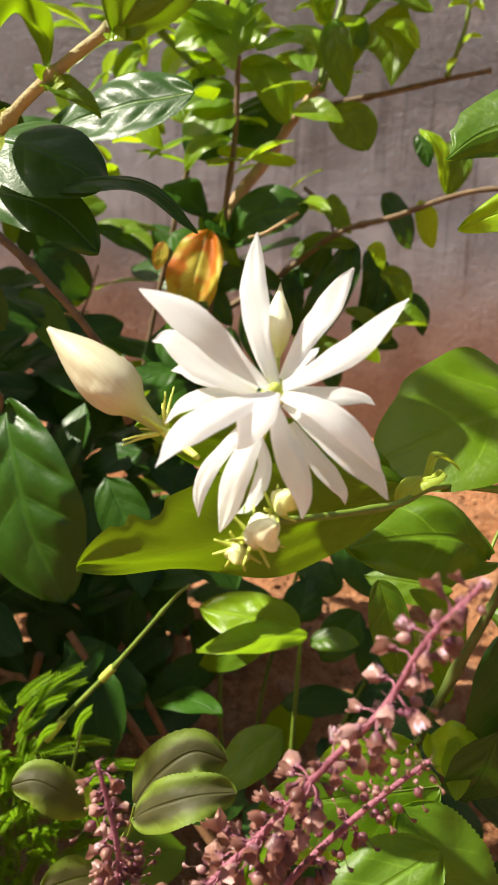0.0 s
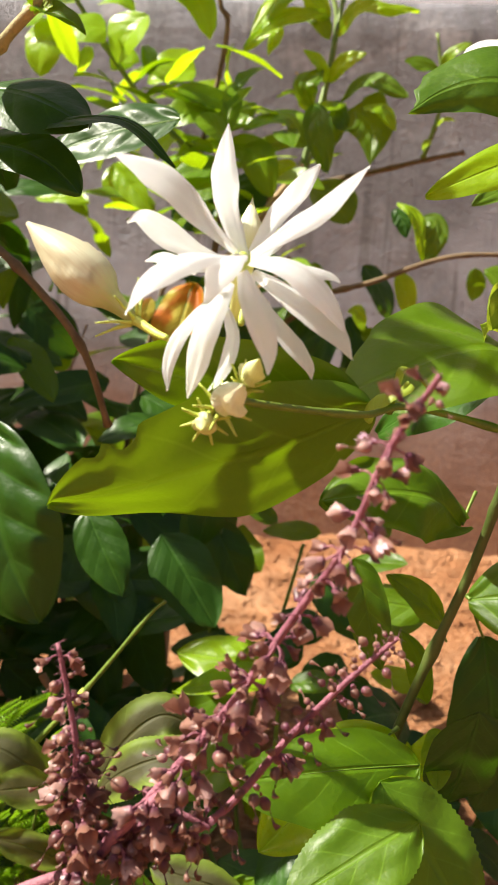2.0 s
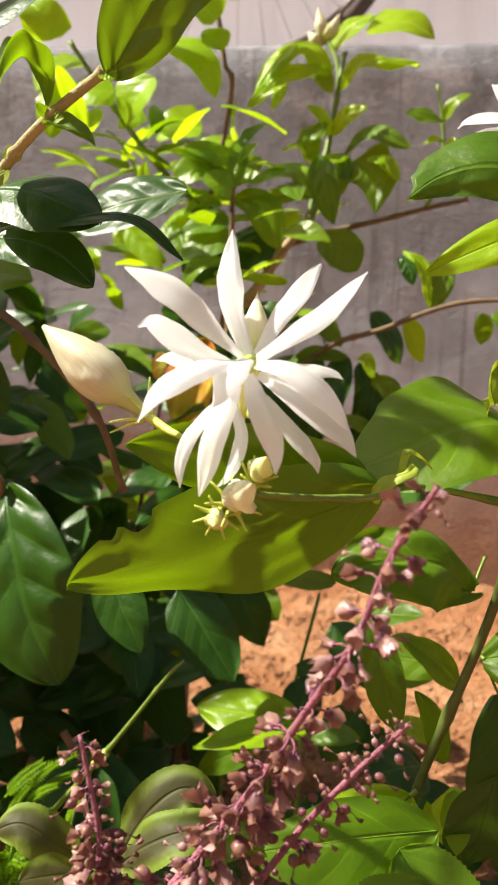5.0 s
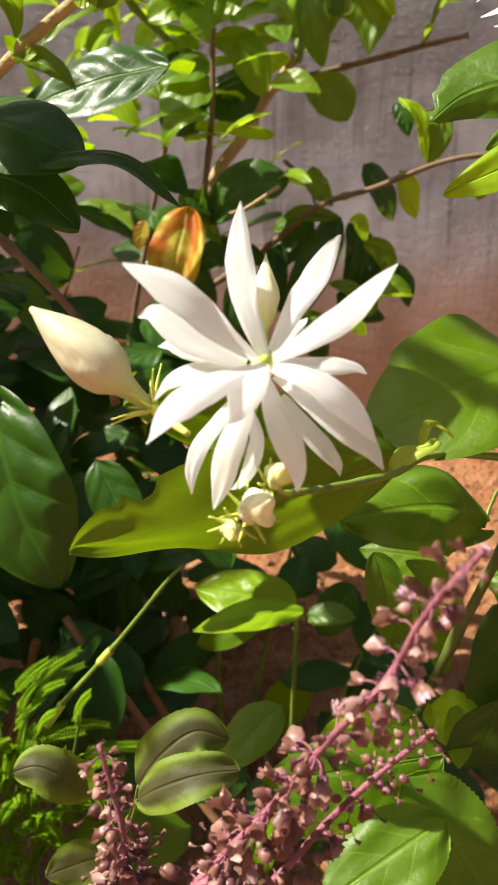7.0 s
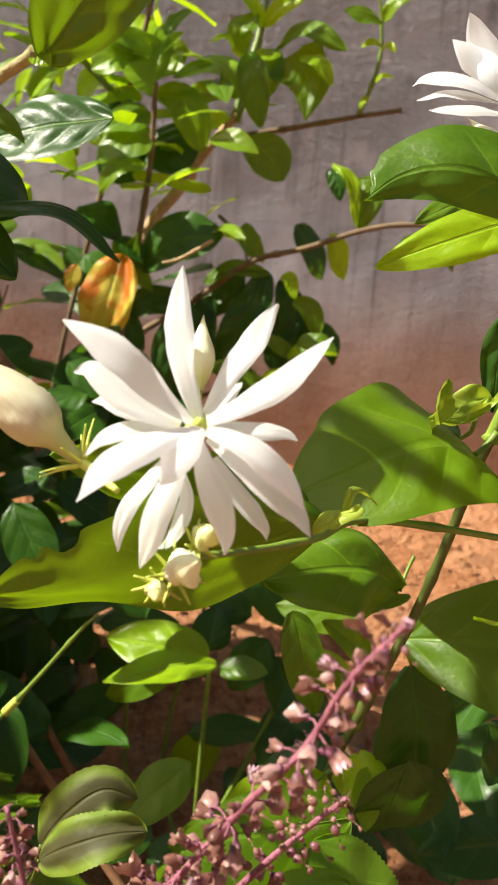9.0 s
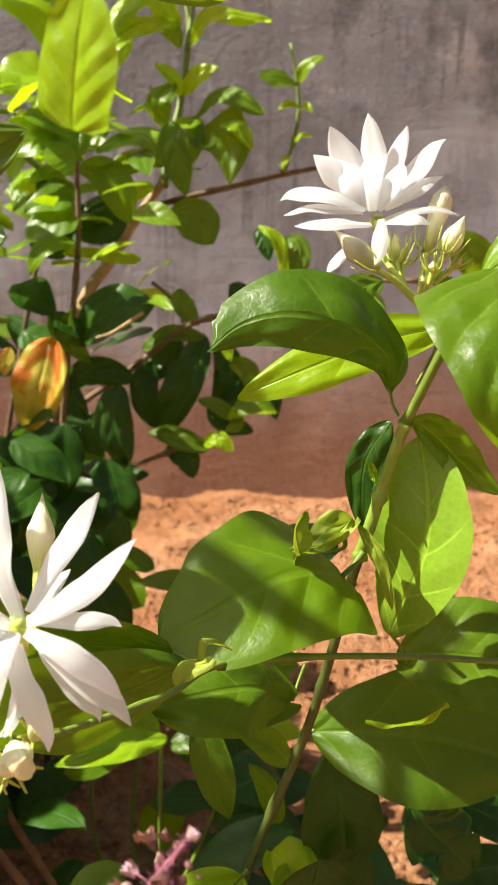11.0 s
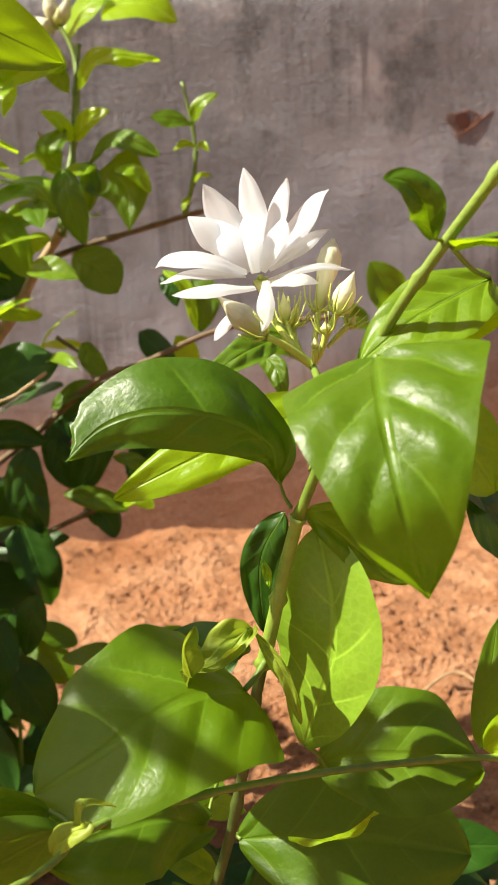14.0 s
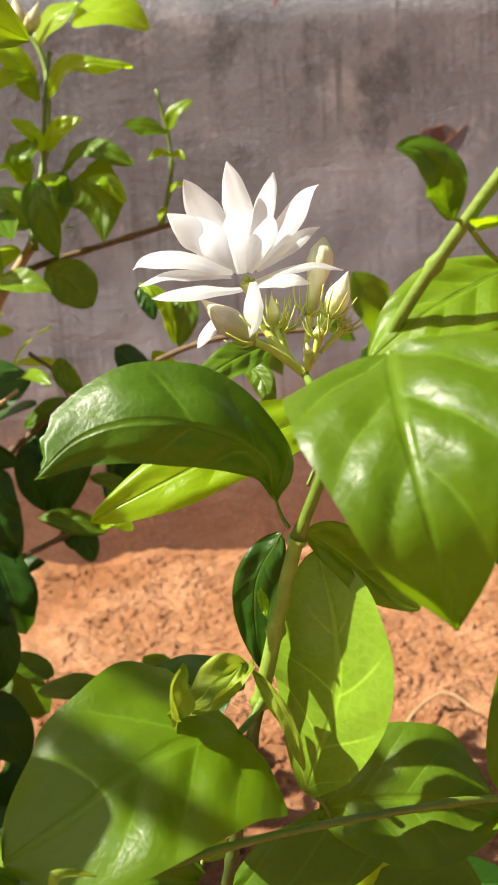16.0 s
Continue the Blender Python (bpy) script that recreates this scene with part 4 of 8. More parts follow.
leaf(jasmine, (0.0540, 0.2900, 0.2738), (0.0066, 0.2600, 0.2368), 0.0547, (-0.1, -0.7, 0.7), LEAF_FRESH, stalk=(0.0562, 0.2920, 0.2747), near=True, arch=0.06, fold=0.12, wave=0.05)
leaf(jasmine, (0.0593, 0.2350, 0.2686), (0.0179, 0.2150, 0.2475), 0.0421, (0, -0.65, 0.75), LEAF_SMOOTH, near=True, ribbed=False, wave=0.07, cup=0.14, teeth=1, arch=0.05, fold=0.12)
leaf(jasmine, (0.0618, 0.2620, 0.2751), (-0.0043, 0.2450, 0.2700), 0.0486, (-0.1, -0.8, 0.55), LEAF, near=True, arch=0.06, fold=0.08, skew=0.15)
leaf(jasmine, (0.0472, 0.2500, 0.2734), (0.0832, 0.2400, 0.2244), 0.0524, (0.2, -0.75, 0.6), LEAF_SMOOTH, near=True, ribbed=False, wave=0.07, cup=0.14, teeth=1, arch=0.05, fold=0.1)
leaf(jasmine, (0.0721, 0.3000, 0.2721), (0.0709, 0.2800, 0.2562), 0.0181, (0.2, -0.7, 0.6), LEAF_FRESH, arch=0.05)
leaf(jasmine, (-0.0007, 0.3300, 0.2483), (-0.0292, 0.3100, 0.2254), 0.0335, (-0.2, -0.6, 0.75), LEAF, arch=0.06, fold=0.1)
# dark copies here stand for the shade low in the shrub
leaf(jasmine, (0.0840, 0.2800, 0.2885), (0.0781, 0.3000, 0.2414), 0.0479, (0.2, -0.8, 0.4), LEAF_DARK_SHADED, arch=0.05)
leaf(jasmine, (0.0950, 0.3450, 0.2966), (0.1054, 0.3450, 0.2301), 0.0403, (0.1, -0.9, 0.35), LEAF_DARK_SHADED, stalk=(0.0882, 0.3350, 0.3119), via=((0.0992, 0.3450, 0.2721),), near=True, ribbed=False, wave=0.04, shape=oval)
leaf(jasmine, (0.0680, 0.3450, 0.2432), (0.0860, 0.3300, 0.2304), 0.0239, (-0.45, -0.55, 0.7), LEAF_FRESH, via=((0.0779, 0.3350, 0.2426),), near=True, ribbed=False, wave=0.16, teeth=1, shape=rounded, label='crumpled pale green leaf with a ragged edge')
leaf(jasmine, (0.1086, 0.3300, 0.2565), (0.0955, 0.3300, 0.2233), 0.0339, (0.1, -0.75, 0.6), LEAF_DARK_SHADED, arch=0.04)
leaf(jasmine, (0.1309, 0.3350, 0.2756), (0.1627, 0.3350, 0.2402), 0.0363, (0.1, -0.85, 0.45), LEAF_DARK_SHADED, via=((0.1426, 0.3350, 0.2601),), near=True, ribbed=False, wave=0.06, shape=oval, bites=((-1, 0.55, 0.16, 0.85), (1, 0.7, 0.06, 0.3)), label='dark green leaf eaten at its edge')
flower(jasmine, (-0.0003, 0.1645, 0.4399), (-0.0046, 0.1860, 0.4230), (
    (0.0065, ((-0.0003, 0.1650, 0.4406), (-0.0044, 0.1670, 0.4507), (-0.0068, 0.1720, 0.4600), (-0.0074, 0.1770, 0.4671), (-0.0072, 0.1795, 0.4732))),
    (0.0067, ((0.0010, 0.1680, 0.4416), (0.0054, 0.1730, 0.4503), (0.0100, 0.1780, 0.4571), (0.0130, 0.1830, 0.4626), (0.0155, 0.1860, 0.4657))),
    (0.0069, ((0.0014, 0.1640, 0.4409), (0.0086, 0.1610, 0.4456), (0.0155, 0.1610, 0.4509), (0.0217, 0.1620, 0.4563), (0.0271, 0.1630, 0.4616))),
    (0.0048, ((0.0018, 0.1680, 0.4394), (0.0088, 0.1700, 0.4383), (0.0152, 0.1710, 0.4383), (0.0197, 0.1720, 0.4376), (0.0223, 0.1720, 0.4362))),
    (0.0061, ((0.0016, 0.1620, 0.4393), (0.0080, 0.1570, 0.4389), (0.0148, 0.1550, 0.4358), (0.0204, 0.1560, 0.4301), (0.0241, 0.1575, 0.4247))),
    (0.0064, ((0.0021, 0.1650, 0.4372), (0.0094, 0.1610, 0.4331), (0.0165, 0.1580, 0.4286), (0.0223, 0.1570, 0.4240), (0.0260, 0.1570, 0.4186))),
    (0.0047, ((0.0034, 0.1690, 0.4313), (0.0084, 0.1680, 0.4253), (0.0132, 0.1670, 0.4202), (0.0162, 0.1675, 0.4165), (0.0171, 0.1680, 0.4131))),
    (0.0062, ((0.0001, 0.1600, 0.4369), (0.0026, 0.1530, 0.4321), (0.0055, 0.1500, 0.4264), (0.0073, 0.1510, 0.4199), (0.0078, 0.1530, 0.4143))),
    (0.0043, ((-0.0040, 0.1670, 0.4287), (-0.0020, 0.1660, 0.4224), (-0.0030, 0.1660, 0.4169), (-0.0053, 0.1670, 0.4115), (-0.0080, 0.1690, 0.4085))),
    (0.0065, ((-0.0030, 0.1630, 0.4343), (-0.0049, 0.1570, 0.4286), (-0.0075, 0.1550, 0.4220), (-0.0092, 0.1560, 0.4143), (-0.0107, 0.1580, 0.4077))),
    (0.0048, ((-0.0061, 0.1670, 0.4318), (-0.0106, 0.1630, 0.4266), (-0.0144, 0.1620, 0.4213), (-0.0166, 0.1630, 0.4148), (-0.0167, 0.1650, 0.4085))),
    (0.0052, ((-0.0045, 0.1680, 0.4376), (-0.0114, 0.1660, 0.4376), (-0.0178, 0.1660, 0.4364), (-0.0226, 0.1680, 0.4336), (-0.0260, 0.1710, 0.4288))),
    (0.0071, ((-0.0044, 0.1660, 0.4391), (-0.0128, 0.1660, 0.4424), (-0.0210, 0.1680, 0.4470), (-0.0259, 0.1700, 0.4494), (-0.0294, 0.1720, 0.4477))),
    (0.0045, ((-0.0125, 0.1750, 0.4370), (-0.0183, 0.1770, 0.4392), (-0.0227, 0.1790, 0.4408), (-0.0268, 0.1810, 0.4396))),
    (0.0040, ((0.0009, 0.1720, 0.4398), (0.0043, 0.1770, 0.4433), (0.0069, 0.1800, 0.4459), (0.0085, 0.1820, 0.4470))),
    (0.0074, ((-0.0014, 0.1590, 0.4400), (-0.0071, 0.1510, 0.4393), (-0.0135, 0.1470, 0.4365), (-0.0190, 0.1455, 0.4322), (-0.0231, 0.1465, 0.4257))),
    (0.0075, ((-0.0017, 0.1610, 0.4413), (-0.0086, 0.1560, 0.4479), (-0.0151, 0.1540, 0.4537), (-0.0219, 0.1550, 0.4582), (-0.0295, 0.1575, 0.4612))),
    (0.0083, ((-0.0002, 0.1590, 0.4406), (-0.0026, 0.1520, 0.4385), (-0.0049, 0.1500, 0.4342), (-0.0069, 0.1510, 0.4293))),
), "open white double flower with many pointed petals")
bud(jasmine, (-0.0284, 0.1800, 0.4248), (-0.0579, 0.1830, 0.4478), 0.0140, BUD, stalk=(-0.0183, 0.1720, 0.4208), sepal=0.010, sepals=7, back=0.3, profile=((0.0, 0.22), (0.14, 0.32), (0.24, 0.46), (0.31, 0.80), (0.38, 0.94), (0.48, 1.0), (0.60, 0.93), (0.74, 0.70), (0.88, 0.38), (0.96, 0.17), (1.0, 0.08)), label='large closed cream bud, about to open')
bud(jasmine, (-0.0028, 0.1960, 0.4407), (-0.0030, 0.2060, 0.4598), 0.0078, BUD_YELLOW, stalk=(-0.0023, 0.1870, 0.4251), sepals=0)
bud(jasmine, (-0.0040, 0.1630, 0.4047), (0.0023, 0.1550, 0.4117), 0.0080, BUD_YELLOW, stalk=(0.0024, 0.1720, 0.4104), sepals=7, sepal=0.007, blunt=0.36, back=0.45, label='small round cream bud')
bud(jasmine, (0.0014, 0.1670, 0.4107), (0.0051, 0.1610, 0.4175), 0.0057, BUD_GREEN, stalk=(0.0024, 0.1720, 0.4097), sepals=7, sepal=0.006, blunt=0.42, back=0.2, label='small round greenish bud')
bud(jasmine, (-0.0066, 0.1630, 0.4031), (-0.0068, 0.1570, 0.4007), 0.0051, BUD_GREEN, stalk=(-0.0006, 0.1690, 0.4084), sepals=8, sepal=0.006, blunt=0.45, back=0.4, label='small round greenish bud')
flower(jasmine, (0.1072, 0.3560, 0.5371), (0.1116, 0.3600, 0.5211), (
    (0.0106, ((0.1053, 0.3580, 0.5428), (0.1063, 0.3620, 0.5568), (0.1054, 0.3660, 0.5690), (0.1038, 0.3690, 0.5801))),
    (0.0088, ((0.1084, 0.3600, 0.5426), (0.1135, 0.3650, 0.5546), (0.1177, 0.3690, 0.5667), (0.1212, 0.3720, 0.5757))),
    (0.0115, ((0.1096, 0.3600, 0.5422), (0.1188, 0.3640, 0.5522), (0.1272, 0.3670, 0.5620), (0.1331, 0.3690, 0.5683), (0.1376, 0.3710, 0.5705))),
    (0.0083, ((0.1106, 0.3590, 0.5409), (0.1201, 0.3610, 0.5460), (0.1293, 0.3640, 0.5526), (0.1367, 0.3670, 0.5550))),
    (0.0125, ((0.1012, 0.3580, 0.5450), (0.0972, 0.3620, 0.5553), (0.0921, 0.3660, 0.5658), (0.0878, 0.3680, 0.5745))),
    (0.0111, ((0.0993, 0.3540, 0.5438), (0.0924, 0.3550, 0.5513), (0.0860, 0.3570, 0.5584), (0.0807, 0.3600, 0.5622))),
    (0.0088, ((0.1017, 0.3520, 0.5405), (0.0896, 0.3500, 0.5447), (0.0780, 0.3520, 0.5466), (0.0701, 0.3570, 0.5461), (0.0671, 0.3600, 0.5436))),
    (0.0057, ((0.1012, 0.3520, 0.5386), (0.0893, 0.3500, 0.5403), (0.0776, 0.3520, 0.5409), (0.0686, 0.3560, 0.5377))),
    (0.0075, ((0.1042, 0.3490, 0.5345), (0.0924, 0.3450, 0.5347), (0.0807, 0.3450, 0.5341), (0.0726, 0.3480, 0.5331))),
    (0.0071, ((0.1085, 0.3500, 0.5366), (0.1071, 0.3430, 0.5289), (0.1063, 0.3420, 0.5232), (0.1050, 0.3450, 0.5173))),
    (0.0054, ((0.1102, 0.3540, 0.5365), (0.1204, 0.3520, 0.5398), (0.1312, 0.3550, 0.5411), (0.1431, 0.3600, 0.5389))),
    (0.0063, ((0.1102, 0.3520, 0.5353), (0.1166, 0.3480, 0.5364), (0.1235, 0.3470, 0.5368), (0.1289, 0.3490, 0.5347))),
    (0.0071, ((0.0994, 0.3620, 0.5280), (0.0950, 0.3630, 0.5232), (0.0910, 0.3650, 0.5182), (0.0882, 0.3660, 0.5137))),
    (0.0115, ((0.1035, 0.3530, 0.5408), (0.0980, 0.3530, 0.5490), (0.0937, 0.3560, 0.5552), (0.0913, 0.3600, 0.5604))),
    (0.0100, ((0.1072, 0.3540, 0.5402), (0.1111, 0.3540, 0.5482), (0.1149, 0.3570, 0.5540), (0.1178, 0.3610, 0.5600))),
    (0.0096, ((0.1049, 0.3520, 0.5397), (0.1039, 0.3520, 0.5486), (0.1035, 0.3550, 0.5565), (0.1035, 0.3590, 0.5626))),
), "open white double flower seen from the side", (-0.35, -0.6, 0.75))
stem(jasmine, ((0.1176, 0.2420, 0.5067), (0.1184, 0.2720, 0.4942), (0.1220, 0.3000, 0.4963), (0.1252, 0.3500, 0.5030)), 0.0016, 0.0015, STEM)
stem(jasmine, ((0.1252, 0.3500, 0.5030), (0.1193, 0.3520, 0.5094), (0.1116, 0.3600, 0.5211)), 0.0016, 0.0013, STEM_PALE, name='flower_stalk')
stem(jasmine, ((0.1252, 0.3500, 0.5030), (0.1150, 0.3470, 0.5115), (0.1075, 0.3460, 0.5159)), 0.0017, 0.0013, STEM_PALE, name='flower_stalk')
bud(jasmine, (0.1071, 0.3460, 0.5161), (0.0892, 0.3520, 0.5323), 0.0103, BUD, sepals=5, sepal=0.01)
bud(jasmine, (0.1301, 0.3620, 0.5229), (0.1380, 0.3670, 0.5512), 0.0098, BUD_YELLOW, stalk=(0.1252, 0.3500, 0.5030), sepals=6, sepal=0.014, profile=((0.0, 0.34), (0.30, 0.52), (0.50, 0.78), (0.68, 1.0), (0.82, 0.86), (0.93, 0.46), (1.0, 0.14)), label='tall pale green bud')
bud(jasmine, (0.1350, 0.3490, 0.5226), (0.1425, 0.3490, 0.5383), 0.0088, BUD_YELLOW, stalk=(0.1252, 0.3500, 0.5030), sepals=8, sepal=0.011, foot=0.34, label='plump pale green bud')
bud(jasmine, (0.1306, 0.3470, 0.5154), (0.1300, 0.3470, 0.5204), 0.0044, BUD_GREEN, stalk=(0.1252, 0.3500, 0.5030), sepals=7, sepal=0.009)
bud(jasmine, (0.1258, 0.3460, 0.5094), (0.1257, 0.3460, 0.5146), 0.0032, BUD_GREEN, stalk=(0.1252, 0.3500, 0.5030), sepals=0)
bud(jasmine, (0.1169, 0.3600, 0.5187), (0.1163, 0.3620, 0.5320), 0.0049, BUD_GREEN, stalk=(0.1207, 0.3520, 0.5087), sepals=6, sepal=0.012)
bud(jasmine, (0.1195, 0.3640, 0.5173), (0.1225, 0.3660, 0.5274), 0.0038, BUD_GREEN, stalk=(0.1217, 0.3520, 0.5076), sepals=7, sepal=0.015)
bud(jasmine, (0.1396, 0.3520, 0.5175), (0.1437, 0.3530, 0.5212), 0.0036, BUD_GREEN, stalk=(0.1313, 0.3500, 0.5101), sepals=8, sepal=0.008)
leaf(jasmine, (0.1246, 0.4400, 0.5077), (0.0848, 0.4200, 0.4914), 0.0227, (-0.1, -0.85, 0.45), LEAF_DEEP, via=((0.1065, 0.4300, 0.5013),), near=True, ribbed=False, quilt=0.02, wave=0.05)
leaf(jasmine, (0.1138, 0.4500, 0.4984), (0.1234, 0.4300, 0.4786), 0.0159, (-0.1, -0.85, 0.45), LEAF, via=((0.1203, 0.4400, 0.4922),), near=True, ribbed=False, quilt=0.02, wave=0.05)
# ---------------------------------------------------------------- jasmine reaching in beside it
jasmine_left = thing("jasmine_shrub", (-0.30, 0.34, 0.0), "leafy jasmine shrub with mottled woody branches, leaves darkened for shade and an unseen added canopy", "shrub")
stem(jasmine_left, ((-0.3000, 0.3400, -0.0200), (-0.2900, 0.3200, 0.2000), (-0.2200, 0.2800, 0.3600), (-0.1289, 0.2350, 0.4571), (-0.0912, 0.2150, 0.4810), (-0.0781, 0.2080, 0.4951), (-0.0644, 0.2030, 0.5064), (-0.0469, 0.1990, 0.5184)), 0.0021, 0.0015, STEM_OLD, nodes=8, wobble=0.0006)
leaf(jasmine_left, (-0.0452, 0.1990, 0.5171), (0.0023, 0.1800, 0.5504), 0.0320, (-0.05, -0.9, -0.35), LEAF_DEEP, stalk=(-0.0473, 0.1990, 0.5180), via=((-0.0240, 0.1880, 0.5397),), near=True, quilt=0.02, fold=0.22)
leaf(jasmine_left, (0.0194, 0.1400, 0.5466), (0.0235, 0.1350, 0.5698), 0.0214, (-0.3, -0.7, 0.6), LEAF_FRESH, via=((0.0221, 0.1380, 0.5587),), near=True, ribbed=False, quilt=0.012, fold=0.10, shape=broad)
leaf(jasmine_left, (-0.0131, 0.3000, 0.6382), (0.0441, 0.3050, 0.6075), 0.0373, (0, -0.8, -0.3), LEAF_MID, near=True, quilt=0.02, arch=0.05, fold=0.1)
leaf(jasmine_left, (-0.0646, 0.2030, 0.5098), (-0.0762, 0.1900, 0.5090), 0.0218, (0, -0.6, 0.7), LEAF, near=True, arch=0.25, fold=0.5, cup=-0.4, wave=0.3, twist=1.2, hook=0.5, label='small twisted drying leaf')
leaf(jasmine_left, (-0.0470, 0.1990, 0.5187), (-0.0423, 0.1960, 0.5155), 0.0080, (0, -0.95, 0.3), LEAF_FRESH, fold=0.4, name='bract')
leaf(jasmine_left, (-0.0632, 0.2020, 0.5069), (-0.0659, 0.1990, 0.5100), 0.0046, (0, -0.95, 0.3), LEAF, fold=0.4, name='bract')
leaf(jasmine_left, (-0.0640, 0.2020, 0.5057), (-0.0579, 0.1990, 0.5059), 0.0076, (0, -0.95, 0.3), CURLED, fold=0.4, name='bract')
leaf(jasmine_left, (-0.0776, 0.2070, 0.4939), (-0.0780, 0.2050, 0.4885), 0.0050, (0, -0.95, 0.3), CURLED, fold=0.4, name='bract')
leaf(jasmine_left, (-0.0652, 0.2030, 0.5056), (-0.0477, 0.1950, 0.4975), 0.0111, (0, -0.5, 0.8), LEAF, arch=0.1, fold=0.4, wave=0.1, name='bract')
leaf(jasmine_left, (-0.0777, 0.2070, 0.4948), (-0.0754, 0.2050, 0.5002), 0.0042, (0, -0.95, 0.3), CURLED, fold=0.4, name='bract')
leaf(jasmine_left, (-0.1139, 0.2300, 0.5252), (-0.0598, 0.2150, 0.5495), 0.0651, (-0.2, -0.55, 0.8), LEAF_DARK_SHADED, near=True, arch=0.06, fold=0.12)
leaf(jasmine_left, (-0.1035, 0.2450, 0.4937), (-0.0556, 0.2280, 0.4814), 0.0295, (0.05, -0.72, 0.68), LEAF_DARK_SHADED, via=((-0.0848, 0.2380, 0.4919), (-0.0690, 0.2320, 0.4871),), near=True, ribbed=False, quilt=0.008, fold=-0.1, wave=0.03, shape=oval)
leaf(jasmine_left, (-0.0775, 0.2320, 0.4794), (-0.0283, 0.2260, 0.4704), 0.0125, (0.1, -0.55, 0.8), LEAF_DARK_SHADED, via=((-0.0610, 0.2280, 0.4811), (-0.0438, 0.2260, 0.4806),), near=True, ribbed=False, quilt=0.005, fold=0.1, skew=-0.3, wave=0.02)
leaf(jasmine_left, (-0.1060, 0.2500, 0.4771), (-0.0596, 0.2360, 0.4626), 0.0196, (0.05, -0.75, 0.6), LEAF_DARK_SHADED, via=((-0.0893, 0.2450, 0.4767), (-0.0732, 0.2400, 0.4721),), near=True, ribbed=False, quilt=0.006, fold=0.08, wave=0.03, shape=oval)
leaf(jasmine_left, (-0.1261, 0.2500, 0.4983), (-0.1046, 0.2700, 0.5472), 0.0472, (-0.2, -0.7, 0.5), LEAF, arch=0.05)
stem(jasmine_left, ((-0.3400, 0.4200, -0.0200), (-0.3300, 0.4000, 0.2500), (-0.2123, 0.4000, 0.5088), (-0.1604, 0.3800, 0.4699), (-0.1280, 0.3700, 0.4473), (-0.0966, 0.3700, 0.4127), (-0.0843, 0.3800, 0.3740)), 0.0028, 0.0016, TWIG, name='twig', label='brown woody twig', nodes=6)
stem(jasmine_left, ((-0.3000, 0.4600, -0.0200), (-0.2600, 0.4600, 0.1500), (-0.1796, 0.4500, 0.3443), (-0.1787, 0.4400, 0.3716)), 0.0028, 0.0020, TWIG, name='twig')
leaf(jasmine_left, (-0.1720, 0.4500, 0.3637), (-0.1273, 0.4150, 0.2600), 0.0742, (-0.43, -0.70, 0.56), LEAF_DARK_SHADED, via=((-0.1586, 0.4350, 0.3309), (-0.1453, 0.4250, 0.2938),), near=True, ribbed=False, quilt=0.035, fold=0.08, cup=0.10, wave=0.03, shape=oval)
leaf(jasmine_left, (-0.1268, 0.5000, 0.3064), (-0.0964, 0.4800, 0.2586), 0.0456, (0, -0.8, 0.5), LEAF_DARK_SHADED, arch=0.05)
leaf(jasmine_left, (-0.0822, 0.5200, 0.2898), (-0.0411, 0.5000, 0.2369), 0.0592, (0.1, -0.8, 0.5), LEAF_DARK_SHADED, arch=0.05)
leaf(jasmine_left, (-0.0457, 0.5500, 0.3330), (-0.0605, 0.5400, 0.2781), 0.0431, (0, -0.8, 0.5), LEAF_DARK_SHADED, arch=0.05)
leaf(jasmine_left, (-0.0259, 0.5600, 0.3429), (-0.0373, 0.5600, 0.3011), 0.0283, (0, -0.8, 0.5), LEAF_DARK_SHADED, arch=0.05)
leaf(jasmine_left, (-0.1893, 0.4200, 0.4478), (-0.1592, 0.4200, 0.4084), 0.0389, (-0.2, -0.7, 0.6), LEAF_DARK_SHADED, arch=0.06)
leaf(jasmine_left, (-0.0628, 0.4200, 0.5272), (-0.1404, 0.4370, 0.5078), 0.0572, (-0.307, -0.794, 0.525), LEAF_DARK_SHADED, near=True, quilt=0.02, arch=0.05, fold=0.1)
# ---------------------------------------------------------------- jasmine close to the wall
jasmine_far = thing("jasmine_shrub", (-0.13, 0.80, 0.0), "twiggy jasmine shrub growing in front of the grey wall", "shrub")
stem(jasmine_far, ((-0.1300, 0.8000, -0.0200), (-0.1250, 0.7900, 0.2000), (-0.1168, 0.7800, 0.3627), (-0.0910, 0.7900, 0.4643), (-0.0629, 0.8000, 0.5092), (-0.0465, 0.8200, 0.5393), (-0.0170, 0.8200, 0.5771)), 0.0075, 0.0040, TWIG_PALE, name='branch', nodes=4, wobble=0.002)
stem(jasmine_far, ((-0.0659, 0.8300, 0.5416), (-0.0127, 0.8250, 0.5607), (0.0447, 0.8200, 0.5744), (0.0897, 0.8070, 0.5845), (0.1257, 0.8000, 0.5918)), 0.0030, 0.0020, TWIG, name='twig', nodes=5)
stem(jasmine_far, ((-0.1400, 0.8000, 0.0000), (-0.1009, 0.7400, 0.3708), (-0.0873, 0.7300, 0.4691), (-0.0813, 0.7300, 0.5293), (-0.0810, 0.7300, 0.5876)), 0.0032, 0.0020, TWIG, name='branch', nodes=5)
stem(jasmine_far, ((-0.0196, 0.8200, 0.5771), (-0.0106, 0.8300, 0.6202), (0.0001, 0.8500, 0.6725), (0.0022, 0.8600, 0.7286), (-0.0126, 0.8700, 0.7623)), 0.0030, 0.0020, STEM, nodes=5)
stem(jasmine_far, ((0.0896, 0.8050, 0.5859), (0.0995, 0.8000, 0.6194), (0.1014, 0.8000, 0.6480), (0.0940, 0.8000, 0.6925)), 0.0022, 0.0012, STEM, nodes=4)
